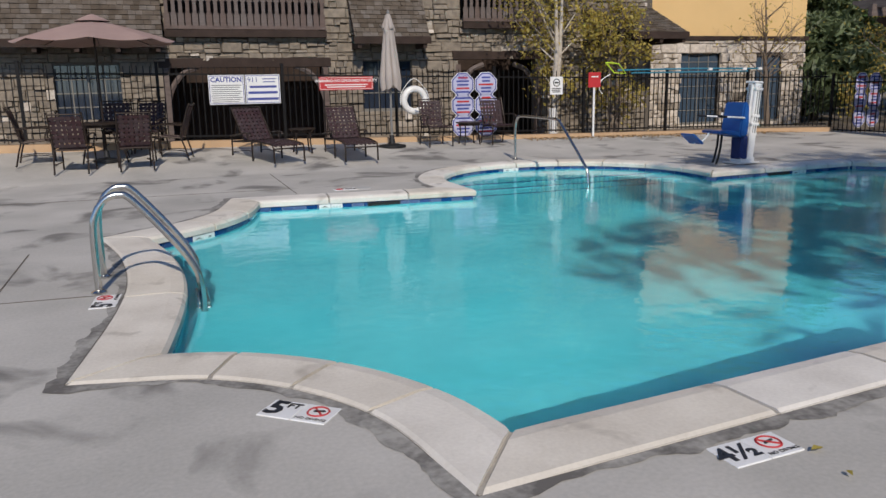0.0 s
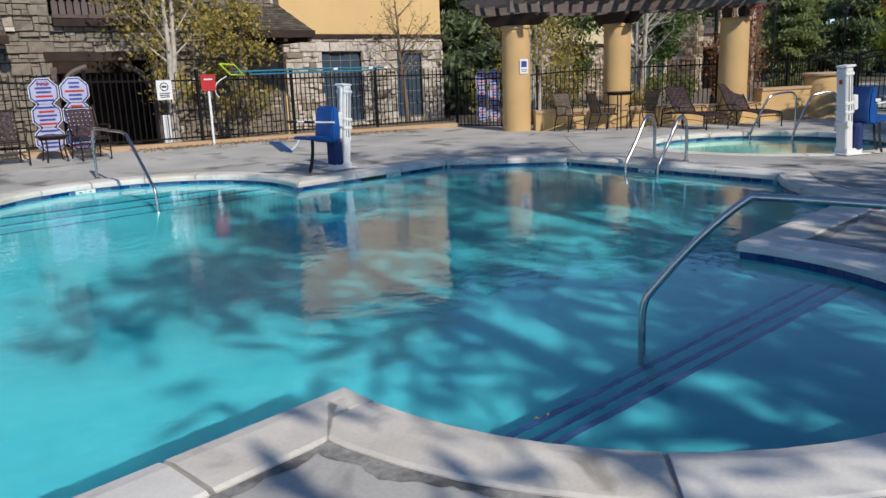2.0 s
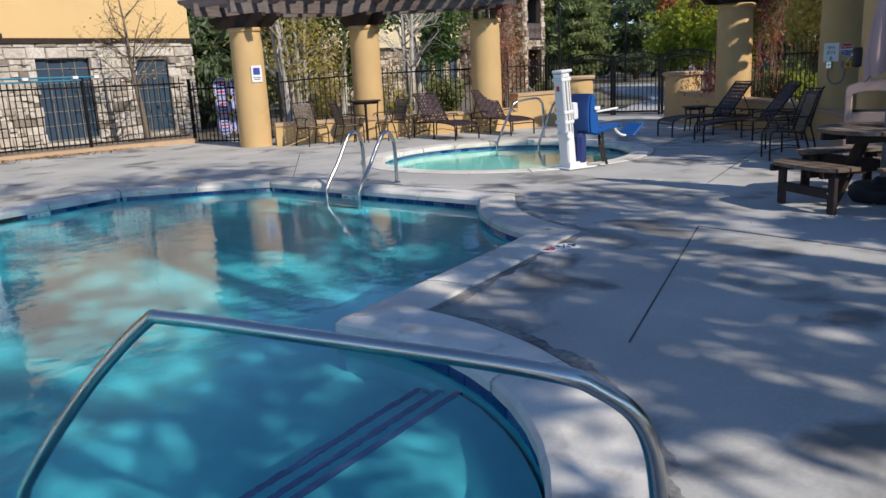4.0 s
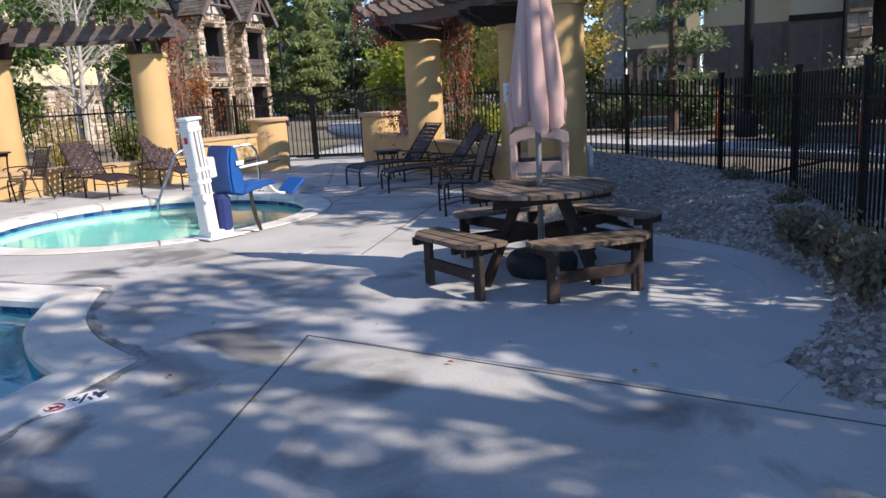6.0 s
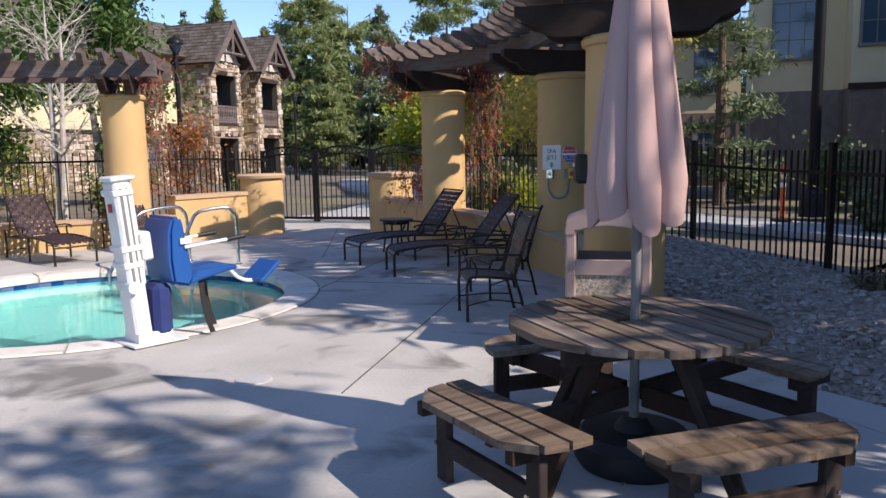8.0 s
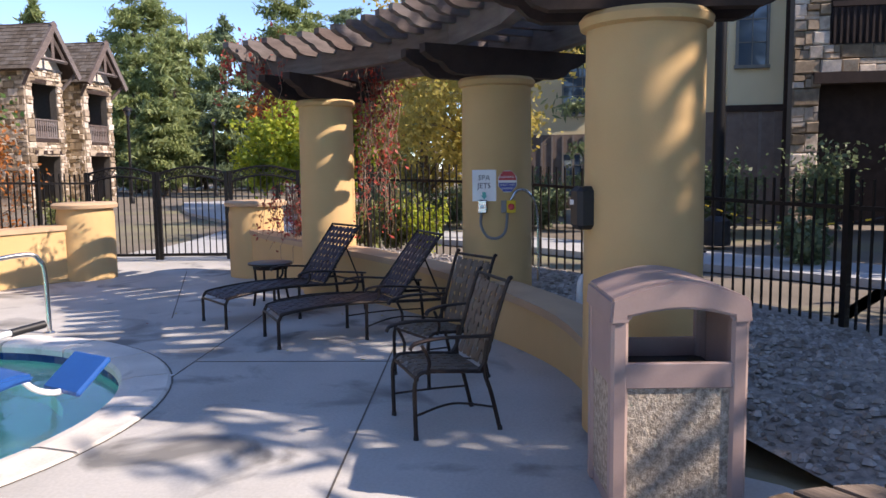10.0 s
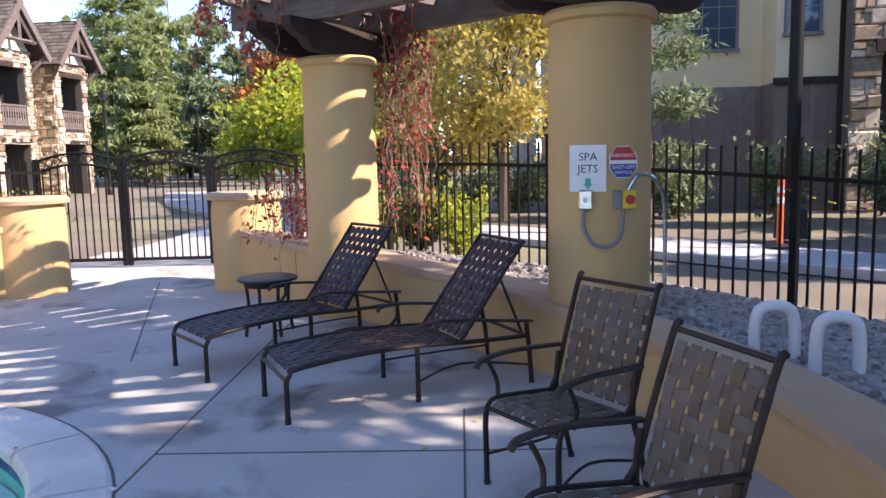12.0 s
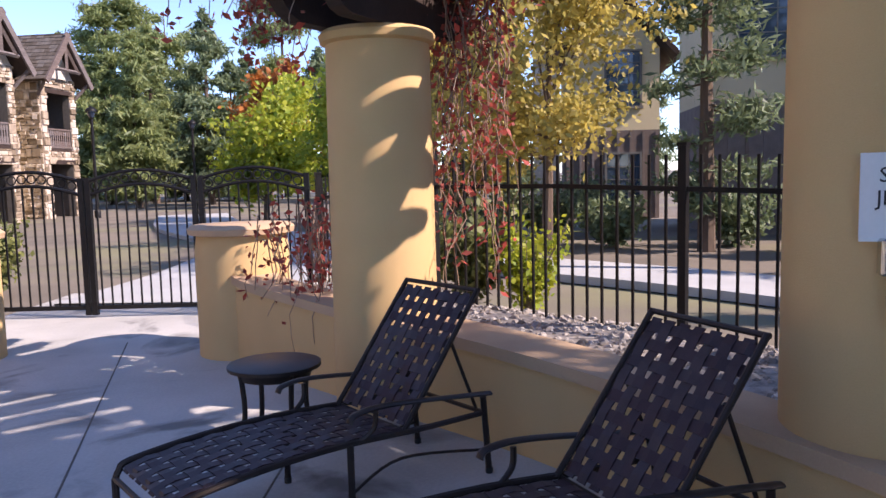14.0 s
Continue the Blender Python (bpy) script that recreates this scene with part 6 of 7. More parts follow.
def litter_bin():
    ob = thing("litter_bin", "litter bin with pebble panels and mauve-brown hood", "litter bin", at=pose(15.80, 0.135, 0.003, 0, 0, 8))
    w, d = 0.275, 0.24
    for sx in (-1, 1):
        for sy in (-1, 1):
            part("corner_post", new_box(sx * d - 0.04, sy * w - 0.04, 0.0, sx * d + 0.04, sy * w + 0.04, 0.98, bevel=0.015), BINBROWN, ob)
    for s in (-1, 1):
        part("pebble_panel", new_box(-0.01, -w + 0.04, 0.07, 0.01, w - 0.04, 0.63), AGGREGATE, ob).matrix_basis = pose(s * (d + 0.012), 0, 0)
        part("pebble_panel", new_box(-d + 0.04, -0.01, 0.07, d - 0.04, 0.01, 0.63), AGGREGATE, ob).matrix_basis = pose(0, s * (w + 0.012), 0)
        part("band", new_box(-0.015, -w, 0.63, 0.015, w, 0.75, bevel=0.005), BINBROWN, ob).matrix_basis = pose(s * (d + 0.02), 0, 0)
        part("band", new_box(-d, -0.015, 0.63, d, 0.015, 0.98, bevel=0.005), BINBROWN, ob).matrix_basis = pose(0, s * (w + 0.02), 0)
    part("liner", new_box(-d + 0.02, -w + 0.02, 0.05, d - 0.02, w - 0.02, 0.66), BLACK, ob)
    part("plinth", new_box(-d - 0.02, -w - 0.02, 0, d + 0.02, w + 0.02, 0.06), BINBROWN, ob)
    outline = [(-w - 0.05, 0.93)] + [(-w - 0.04 + (2 * w + 0.08) * i / 12, 1.045 + 0.085 * math.sin(math.pi * i / 12)) for i in range(13)] + [(w + 0.05, 0.93), (w - 0.04, 0.93)] + [(w - 0.04 - (2 * w - 0.08) * i / 8, 0.965 + 0.035 * math.sin(math.pi * i / 8)) for i in range(9)] + [(-w + 0.04, 0.93)]
    bm = new_prism(outline, -d - 0.05, d + 0.05, Matrix(((0, 0, 1, 0), (1, 0, 0, 0), (0, 1, 0, 0), (0, 0, 0, 1))))
    bmesh.ops.bevel(bm, geom=[e for e in bm.edges if e.calc_face_angle(0) > 1.0], offset=0.012, segments=2, affect="EDGES")
    part("hood", bm, BINBROWN, ob, smooth=True)
    return ob


litter_bin()

# ---------------------------------------------------------------- pool fittings


def rail(name, label, pts, r=0.024, parent=None):
    ob = parent or thing(name, label, "handrail", "stainless rails")
    part("tube", new_tube(smooth_line(pts, 6), r, 12), STEEL, ob, smooth=True)
    return ob


def flange(ob, x, y, z=0.0):
    part("flange", new_lathe([(0.055, z), (0.055, z + 0.012), (0.03, z + 0.025)], 16, (x, y, 0)), STEEL, ob, smooth=True)


ob = rail("handrail", "bent stainless steel handrail down the pool steps", [(6.53, -0.67, 0.0), (6.52, -0.66, 0.4), (6.49, -0.63, 0.62), (6.43, -0.54, 0.73), (6.37, -0.38, 0.775), (6.28, 0.3, 0.77), (6.19, 0.88, 0.765), (6.165, 1.0, 0.735), (6.05, 1.22, 0.50), (5.92, 1.44, 0.18), (5.885, 1.50, 0.04), (5.88, 1.505, -0.2), (5.88, 1.505, -0.73)])
flange(ob, 6.53, -0.67)
ob = rail("handrail", "bent stainless steel handrail at the far steps", [(5.97, 12.55, 0.0), (5.97, 12.54, 0.6), (5.965, 12.45, 0.8), (5.95, 12.2, 0.855), (5.9, 11.2, 0.855), (5.885, 10.7, 0.84), (5.87, 10.45, 0.72), (5.83, 9.7, 0.2), (5.825, 9.55, 0.05), (5.825, 9.5, -0.3), (5.825, 9.5, -0.73)])
flange(ob, 5.97, 12.55)


def ladder(label, rails, steps):
    ob = thing("pool_ladder", label, "pool ladder", "pool ladders")
    for pts in rails:
        rail("", "", pts, 0.026, ob)
        flange(ob, pts[0][0], pts[0][1])
    for box_args in steps:
        part("tread", new_box(*box_args, bevel=0.008), STEEL, ob)
    return ob


def west_rail(y):
    return [(-1.04, y, 0.0), (-1.035, y, 0.45), (-1.0, y, 0.6), (-0.93, y, 0.69), (-0.84, y, 0.715), (-0.75, y, 0.67), (-0.5, y, 0.36), (-0.37, y, 0.16), (-0.325, y, 0.02), (-0.315, y, -0.3), (-0.31, y, -0.8)]


ladder("stainless steel pool ladder with two hooped rails", [west_rail(4.83), west_rail(5.36)], [(-0.36, 4.84, z, -0.26, 5.35, z + 0.03) for z in (-0.3, -0.42)])


def east_rail(y):
    return [(13.0, y, 0.0), (12.995, y, 0.45), (12.96, y, 0.62), (12.88, y, 0.71), (12.78, y, 0.71), (12.68, y, 0.62), (12.45, y, 0.3), (12.24, y, 0.04), (12.21, y, -0.1), (12.2, y, -0.8)]


ladder("stainless steel pool ladder with two hooped rails", [east_rail(5.6), east_rail(6.2)], [(12.16, 5.61, z, 12.27, 6.19, z + 0.03) for z in (-0.3, -0.5, -0.7)])
for (x0, y0), (x1, y1) in (((19.15, 5.8), (18.4, 6.38)), ((19.25, 6.72), (18.12, 7.2))):
    dx, dy = (x1 - x0), (y1 - y0)
    pts = [(x0 + dx * s, y0 + dy * s, z) for s, z in ((0, 0), (0.01, 0.62), (0.06, 0.77), (0.16, 0.83), (0.45, 0.81), (0.6, 0.76), (0.7, 0.6), (0.95, 0.05), (0.99, -0.1), (1.0, -0.5))]
    ob = rail("handrail", "bent stainless steel handrail into the spa", pts)
    flange(ob, x0, y0)


def pool_lift(m, label):
    """A white pool hoist with a blue seat on its arm; the seat looks along local +x."""
    ob = thing("pool_lift", label, "pool lift", "pool lifts", at=m)
    part("base_plate", new_box(-0.24, -0.2, 0.0, 0.24, 0.2, 0.02, bevel=0.006), WHITE, ob)
    part("foot_casting", new_prism([(-0.17, -0.13), (0.13, -0.13), (0.13, 0.13), (-0.17, 0.13)], 0.02, 0.10), WHITE, ob)
    tilt = Matrix.Translation((-0.06, 0, 0.08)) @ Matrix.Rotation(radians(-5), 4, "Y")
    part("mast", new_box(-0.115, -0.11, 0.0, 0.03, 0.11, 1.30, m=tilt, bevel=0.02), WHITE, ob)
    part("mast_channel", new_box(0.032, -0.05, 0.42, 0.065, 0.05, 1.32, m=tilt, bevel=0.008), WHITE, ob)
    for k in range(24):
        part("track_tooth", new_box(0.066, -0.018, 0.46 + k * 0.034, 0.076, 0.018, 0.48 + k * 0.034, m=tilt), GREY, ob)
    part("mast_cap", new_box(-0.135, -0.125, 1.30, 0.07, 0.1, 1.34, m=tilt, bevel=0.012), WHITE, ob)
    part("actuator", new_tube([(-0.17, -0.06, 0.5), (-0.23, -0.06, 1.25)], 0.028, 12), WHITE, ob, smooth=True)
    part("motor", new_tube([(-0.19, -0.16, 0.50), (-0.19, 0.08, 0.50)], 0.05, 12), WHITE, ob, smooth=True)
    part("battery_cover", new_box(-0.02, -0.15, 0.05, 0.15, 0.15, 0.50, bevel=0.045), NAVY, ob)
    part("label_plate", new_box(-0.126, -0.03, 1.05, -0.12, 0.03, 1.12, m=tilt), RED, ob)
    for s in (-1, 1):
        part("mast_slot", new_box(-0.075, s * 0.111 - 0.002, 0.45, -0.05, s * 0.111 + 0.002, 1.24, m=tilt), GREY, ob)
        part("mast_slot", new_box(-0.02, s * 0.111 - 0.002, 0.45, -0.005, s * 0.111 + 0.002, 1.24, m=tilt), GREY, ob)
    for z in (0.58, 0.72, 1.18):
        part("bracket", new_box(-0.13, -0.12, z, 0.04, 0.12, z + 0.05, m=tilt, bevel=0.008), WHITE, ob)
    part("carriage", new_box(0.05, -0.1, 0.62, 0.14, 0.1, 0.86, m=tilt, bevel=0.015), WHITE, ob)
    seat_in = Matrix.Translation((-0.06, 0, 0))
    # seat: tall moulded back, pan, arms, footrest
    prof = [(0.17, 0.50), (0.30, 0.46), (0.36, 0.52), (0.345, 0.66), (0.31, 0.86), (0.29, 1.0), (0.27, 1.06), (0.19, 1.06), (0.16, 0.95), (0.15, 0.7)]
    bm = new_prism(prof, -0.24, 0.24, seat_in @ Matrix.Rotation(math.pi / 2, 4, "X"))
    bmesh.ops.bevel(bm, geom=[e for e in bm.edges if e.calc_face_angle(0) > 0.9], offset=0.025, segments=2, affect="EDGES")
    part("seat_back", bm, BLUE, ob, smooth=True)
    prof = [(0.30, 0.46), (0.34, 0.54), (0.42, 0.585), (0.72, 0.60), (0.80, 0.585), (0.80, 0.55), (0.70, 0.545), (0.44, 0.50)]
    bm = new_prism(prof, -0.23, 0.23, seat_in @ Matrix.Rotation(math.pi / 2, 4, "X"))
    bmesh.ops.bevel(bm, geom=[e for e in bm.edges if e.calc_face_angle(0) > 0.9], offset=0.015, segments=2, affect="EDGES")
    part("seat_pan", bm, BLUE, ob, smooth=True)
    for s in (-1, 1):
        part("arm_bar", new_tube([(0.22, s * 0.25, 0.80), (0.62, s * 0.25, 0.83)], 0.016, 10), WHITE, ob, smooth=True)
        part("arm_grip", new_tube([(0.62, s * 0.25, 0.83), (0.80, s * 0.25, 0.845)], 0.021, 10), BLACK, ob, smooth=True)
    part("badge", new_box(0.18, -0.262, 0.83, 0.28, -0.252, 0.88), WHITE, ob)
    part("footrest_bar", new_tube(smooth_line([(0.76, 0, 0.55), (0.86, 0, 0.44), (0.98, 0, 0.39), (1.06, 0, 0.40)], 5), 0.018, 10), WHITE, ob, smooth=True)
    part("footrest", new_box(-0.14, -0.17, -0.018, 0.14, 0.17, 0.018, m=pose(1.12, 0, 0.47, 0, -38, 0), bevel=0.012), BLUE, ob)
    for y, x in ((-0.16, 0.40), (0.12, 0.58)):
        part("strap", ribbon([(x, y, 0.52), (x + 0.01, y - 0.01, 0.3), (x + 0.04, y - 0.02, 0.12), (x + 0.08, y - 0.02, 0.012)], [(0, 1, 0.1)] * 4, (1, 0, 0), 0.05), BLACK, ob)
    return ob


pool_lift(pose(15.02, 3.88, 0.012, 0, 0, -24), "white pool lift with a blue plastic seat beside the spa")
pool_lift(pose(9.12, 9.86, 0.012, 0, 0, 183), "white pool lift with a blue plastic seat at the pool edge")

# ---------------------------------------------------------------- signs and small fittings


def lettering(parent, text, size, m, mat, name="lettering", bold=0.0):
    """Raised letters in the built-in font, in the local xy plane of m."""
    cu = bpy.data.curves.new(name, "FONT")
    cu.body, cu.size, cu.align_x, cu.align_y, cu.extrude = text, size, "CENTER", "CENTER", 0.001
    cu.offset = bold * size
    cu.resolution_u = 2
    tmp = bpy.data.objects.new(name, cu)
    scene.collection.objects.link(tmp)
    me = bpy.data.meshes.new_from_object(tmp.evaluated_get(bpy.context.evaluated_depsgraph_get()))
    bpy.data.objects.remove(tmp)
    me.materials.clear()
    me.materials.append(mat)
    ob = new(name, me)
    ob.parent = parent
    ob.matrix_basis = m
    return ob


FLAT = Matrix.Rotation(math.pi / 2, 4, "X")


def board(name, label, m, w, h, mat, group=""):
    """A flat sign; local x to its right, z up, it looks along -y."""
    ob = thing(name, label, "sign", group, at=m)
    part("panel", new_box(-w / 2, -0.004, -h / 2, w / 2, 0.004, h / 2), mat, ob)
    return ob


def bars(ob, w, rows, mat, y=-0.0055):
    for z, x0, x1, t in rows:
        part("text_bar", new_box(x0 * w, y - 0.001, z - t / 2, x1 * w, y + 0.0005, z + t / 2), mat, ob)


def border(ob, w, h, t, mat, inset=0.015):
    bm = bmesh.new()
    a, b = w / 2 - inset, h / 2 - inset
    for x0, z0, x1, z1 in ((-a, -b, a, -b + t), (-a, b - t, a, b), (-a, -b + t, -a + t, b - t), (a - t, -b + t, a, b - t)):
        box(bm, x0, -0.0065, z0, x1, -0.0045, z1)
    part("border", bm, mat, ob)


SY = FN - 0.07
ob = board("safety_sign", "white caution sign with blue lettering on the fence", pose(0.84, SY, 1.45), 0.72, 0.6, WHITE, "fence signs")
border(ob, 0.72, 0.6, 0.012, SIGNBLUE)
lettering(ob, "CAUTION", 0.14, pose(0, -0.006, 0.2) @ FLAT, SIGNBLUE, bold=0.03)
bars(ob, 0.72, [(0.09 - i * 0.042, -0.42, 0.42 - 0.05 * (i % 3), 0.016) for i in range(9)], GREY)
ob = board("safety_sign", "white emergency number sign with blue lettering", pose(1.58, SY, 1.45), 0.72, 0.6, WHITE, "fence signs")
border(ob, 0.72, 0.6, 0.012, SIGNBLUE)
lettering(ob, "911", 0.15, pose(-0.2, -0.006, 0.19) @ FLAT, SIGNBLUE)
bars(ob, 0.72, [(0.21, 0.0, 0.4, 0.02), (0.15, 0.02, 0.36, 0.02), (0.05, -0.38, 0.4, 0.045), (-0.07, -0.42, 0.42, 0.05), (-0.2, -0.44, 0.44, 0.05)], SIGNBLUE)
ob = board("warning_sign", "red warning sign with white lettering on the fence", pose(3.38, SY, 1.54), 1.2, 0.28, RED, "fence signs")
border(ob, 1.2, 0.28, 0.008, WHITE)
lettering(ob, "WARNING: NO LIFEGUARD ON DUTY", 0.08, pose(0, -0.006, 0.055) @ FLAT, WHITE, bold=0.025)
bars(ob, 1.2, [(-0.03, -0.4, 0.4, 0.022), (-0.075, -0.36, 0.36, 0.022)], WHITE)


def octagon(r, squash=1.0):
    return [(r * math.cos(math.pi / 8 + k * math.pi / 4) * squash, r * math.sin(math.pi / 8 + k * math.pi / 4)) for k in range(8)]


STANDUP = Matrix.Rotation(math.pi / 2, 4, "X")


def rules_sign(x, z, y, seed, sx=1.0):
    ob = thing("rules_sign", "cluster of white octagonal pool rule signs with blue and red print", "sign", "fence signs", at=pose(x, y, z))
    rng = random.Random(seed)
    for k, (cx, cz) in enumerate(((-0.3, 0.46), (0.28, 0.46), (-0.3, 0.0), (0.28, 0.0), (-0.3, -0.46), (0.28, -0.46))):
        plate = part("plate", new_prism(octagon(0.30, sx), 0.0, 0.006, Matrix.Translation((cx * sx, 0, cz)) @ STANDUP), WHITE, ob)
        part("face", new_prism(octagon(0.285, sx), 0.0, 0.003, Matrix.Translation((cx * sx, -0.006, cz)) @ STANDUP), SIGNBLUE, plate)
        part("face", new_prism(octagon(0.255, sx), 0.0, 0.002, Matrix.Translation((cx * sx, -0.009, cz)) @ STANDUP), SIGNPALE, plate)
        for j in range(5):
            zz = cz + 0.16 - j * 0.08
            wd = rng.uniform(0.1, 0.2) * sx
            part("text_bar", new_box(cx * sx - wd, -0.0145, zz - 0.02, cx * sx + wd, -0.0105, zz + 0.02), SIGNBLUE if (j + k) % 3 else RED, plate)
    return ob


ob = rules_sign(6.41, 1.0, SY, 3)
lettering(ob, "NO", 0.14, pose(-0.3, -0.016, 0.62) @ FLAT, SIGNBLUE)
rules_sign(17.75, 0.85, 15.0, 5, 0.85)
ob = board("notice", "small white notice with a round symbol on the fence", pose(8.54, SY, 1.4), 0.34, 0.42, WHITE, "fence signs")
part("symbol", new_tube([(0.085 * math.cos(a), -0.008, 0.07 + 0.085 * math.sin(a)) for a in np.linspace(0, 2 * math.pi, 21)], 0.009, 5), BLACK, ob)
bars(ob, 0.34, [(-0.07, -0.35, 0.35, 0.02), (-0.11, -0.35, 0.3, 0.02), (-0.15, -0.3, 0.3, 0.02)], BLACK)
part("symbol_bar", new_box(-0.05, -0.008, 0.05, 0.05, -0.005, 0.09), BLACK, ob)
ob = thing("post_sign", "red notice on a white post by the fence", "sign", "fence signs", at=pose(9.5, FN - 0.2, 0))
part("post", new_box(-0.025, -0.012, 0.1, 0.025, 0.012, 1.36), WHITE, ob)
part("panel", new_box(-0.17, -0.02, 1.34, 0.17, -0.012, 1.7), RED, ob)
part("text_bar", new_box(-0.1, -0.0225, 1.58, 0.1, -0.02, 1.61), WHITE, ob)
ob = thing("white_post", "short white post by the fence", "post", at=pose(8.62, FN + 0.25, 0))
part("shaft", new_box(-0.09, -0.05, 0.2, 0.09, 0.05, 0.85, bevel=0.01), WHITE, ob)
ob = board("notice", "small white access notice on the column", pose(16.47, 12.385, 1.62, 0, 0, -14), 0.25, 0.36, WHITE, "column notices")
part("symbol", new_box(-0.08, -0.0065, -0.02, 0.08, -0.004, 0.13), SIGNBLUE, ob)
bars(ob, 0.25, [(-0.08, -0.35, 0.35, 0.02), (-0.12, -0.3, 0.3, 0.02)], GREY)

ob = thing("life_ring", "white life ring with rope hung on the fence", "life ring", at=pose(4.92, SY - 0.05, 1.14))
bm = bmesh.new()
ring = [Vector((0.25 * math.cos(a), 0, 0.25 * math.sin(a))) for a in np.linspace(0, 2 * math.pi, 33)]
part("ring", tube(bm, ring, 0.075, 12), WHITE, ob, smooth=True)
part("rope", new_tube(smooth_line([(-0.34, -0.02, -0.1), (-0.3, 0, 0.18), (0, 0.02, 0.48), (0.3, 0, 0.18), (0.34, -0.02, -0.1)], 6), 0.008, 6), WHITE, ob, smooth=True)

ob = thing("leaf_net", "lime-rimmed pool net on a teal pole along the fence", "pool net", at=pose(0, SY - 0.06, 0))
part("pole", new_tube([(10.2, 0, 1.74), (12.4, 0, 1.76), (14.6, 0, 1.74)], 0.02, 8), TEAL, ob, smooth=True)
part("pole", new_tube([(10.6, 0.02, 1.67), (14.2, 0.02, 1.68)], 0.018, 8), TEAL, ob, smooth=True)
for x in (12.9, 14.0, 14.5):
    part("clip", new_box(x, -0.03, 1.71, x + 0.12, 0.03, 1.77), WHITE, ob)
part("net_rim", new_tube([(9.85, 0, 1.93), (10.2, -0.02, 1.9), (10.42, -0.03, 1.66), (10.1, 0, 1.68), (9.85, 0, 1.93)], 0.018, 6), LIME, ob, smooth=True)
ob = thing("hose", "white hose end hanging on the fence", "hose", at=pose(0, SY - 0.05, 0))
part("tube", new_tube(smooth_line([(10.0, 0, 1.65), (9.75, 0, 1.5), (9.7, 0, 1.3), (9.78, 0, 1.18)], 5), 0.012, 6), WHITE, ob, smooth=True)

# spa column fittings
CX, CY = COLUMNS[4]


def on_column(y, z, turn=0.0):
    return Matrix.Translation((19.595, y, z)) @ Matrix.Rotation(radians(-90 + turn), 4, "Z")


ob = board("spa_sign", "white paper sign with dark lettering on the column", on_column(1.33, 1.47, -6), 0.24, 0.31, WHITE, "column notices")
lettering(ob, "SPA", 0.075, pose(0.0, -0.006, 0.075) @ FLAT, BLACK)
lettering(ob, "JETS", 0.075, pose(0.0, -0.006, -0.005) @ FLAT, BLACK)
TEALP = material("teal arrow print", (0.08, 0.42, 0.36), None, 0.6, bump=0.0)
part("arrow", new_prism([(-0.018, 0), (0.018, 0), (0.018, -0.035), (0.032, -0.035), (0, -0.075), (-0.032, -0.035), (-0.018, -0.035)], 0, 0.002, Matrix.Translation((0, -0.005, -0.065)) @ STANDUP), TEALP, ob)
ob = thing("shutoff_sign", "red and blue octagonal emergency shut-off sign", "sign", "column notices", at=on_column(1.10, 1.508, 4))
part("plate", new_prism(octagon(0.115, 0.86), 0, 0.004, STANDUP), WHITE, ob)
part("red_half", new_prism([(-0.085, 0.012), (0.085, 0.012), (0.085, 0.045), (0.042, 0.1), (-0.042, 0.1), (-0.085, 0.045)], 0, 0.002, Matrix.Translation((0, -0.004, 0)) @ STANDUP), RED, ob)
part("blue_half", new_prism([(-0.085, -0.012), (-0.085, -0.045), (-0.042, -0.1), (0.042, -0.1), (0.085, -0.045), (0.085, -0.012)], 0, 0.002, Matrix.Translation((0, -0.004, 0)) @ STANDUP), SIGNBLUE, ob)
lettering(ob, "EMERGENCY", 0.03, pose(0, -0.0075, 0.042) @ FLAT, WHITE)
lettering(ob, "SHUT-OFF", 0.034, pose(0, -0.0075, -0.035) @ FLAT, WHITE)
lettering(ob, "SWITCH", 0.03, pose(0, -0.0075, -0.07) @ FLAT, WHITE)
ob = thing("jet_switch", "grey spa jet switch box with a steel button", "switch", at=on_column(1.344, 1.262, -5))
part("box", new_box(-0.045, -0.05, -0.065, 0.045, 0.01, 0.065, bevel=0.008), STEEL, ob)
part("button", new_lathe([(0.018, 0), (0.018, 0.014)], 14), WHITE, ob).matrix_basis = pose(0, -0.05, 0, 90)
ob = thing("stop_switch", "yellow stop switch with a red button", "switch", at=on_column(1.09, 1.262, 4))
part("box", new_box(-0.075, -0.05, -0.06, -0.02, 0.012, 0.06, bevel=0.006), GREY, ob)
part("cover", new_box(-0.02, -0.06, -0.06, 0.07, 0.012, 0.06, bevel=0.006), YELLOWP, ob)
part("button", new_lathe([(0.03, 0), (0.032, 0.02), (0.025, 0.03)], 16), RED, ob, smooth=True).matrix_basis = pose(0.025, -0.06, 0, 90)
ob = thing("conduit", "grey flexible conduit between the switches", "conduit", "conduits")
part("tube", new_tube(smooth_line([(19.555, 1.355, 1.2), (19.545, 1.36, 1.08), (19.545, 1.30, 0.97), (19.545, 1.2, 0.95), (19.55, 1.12, 1.02), (19.56, 1.10, 1.2)], 6), 0.014, 8), GREY, ob, smooth=True)
ob = thing("conduit", "steel flexible conduit running down beside the column", "conduit", "conduits")
part("tube", new_tube(smooth_line([(19.57, 1.07, 1.32), (19.58, 1.0, 1.42), (19.62, 0.9, 1.40), (19.7, 0.82, 1.25), (19.74, 0.8, 0.9), (19.76, 0.8, 0.5)], 6), 0.014, 8), STEEL, ob, smooth=True)
ob = thing("dispenser", "dark grey dispenser box on the column", "dispenser", at=Matrix.Translation((16.70, 0.475, 1.40)) @ Matrix.Rotation(radians(24), 4, "Z"))
part("body", new_box(-0.07, -0.05, -0.13, 0.07, 0.075, 0.13, bevel=0.028), BLACK, ob)
part("label_plate", new_box(0.0, 0.073, 0.02, 0.05, 0.077, 0.05), WHITE, ob)

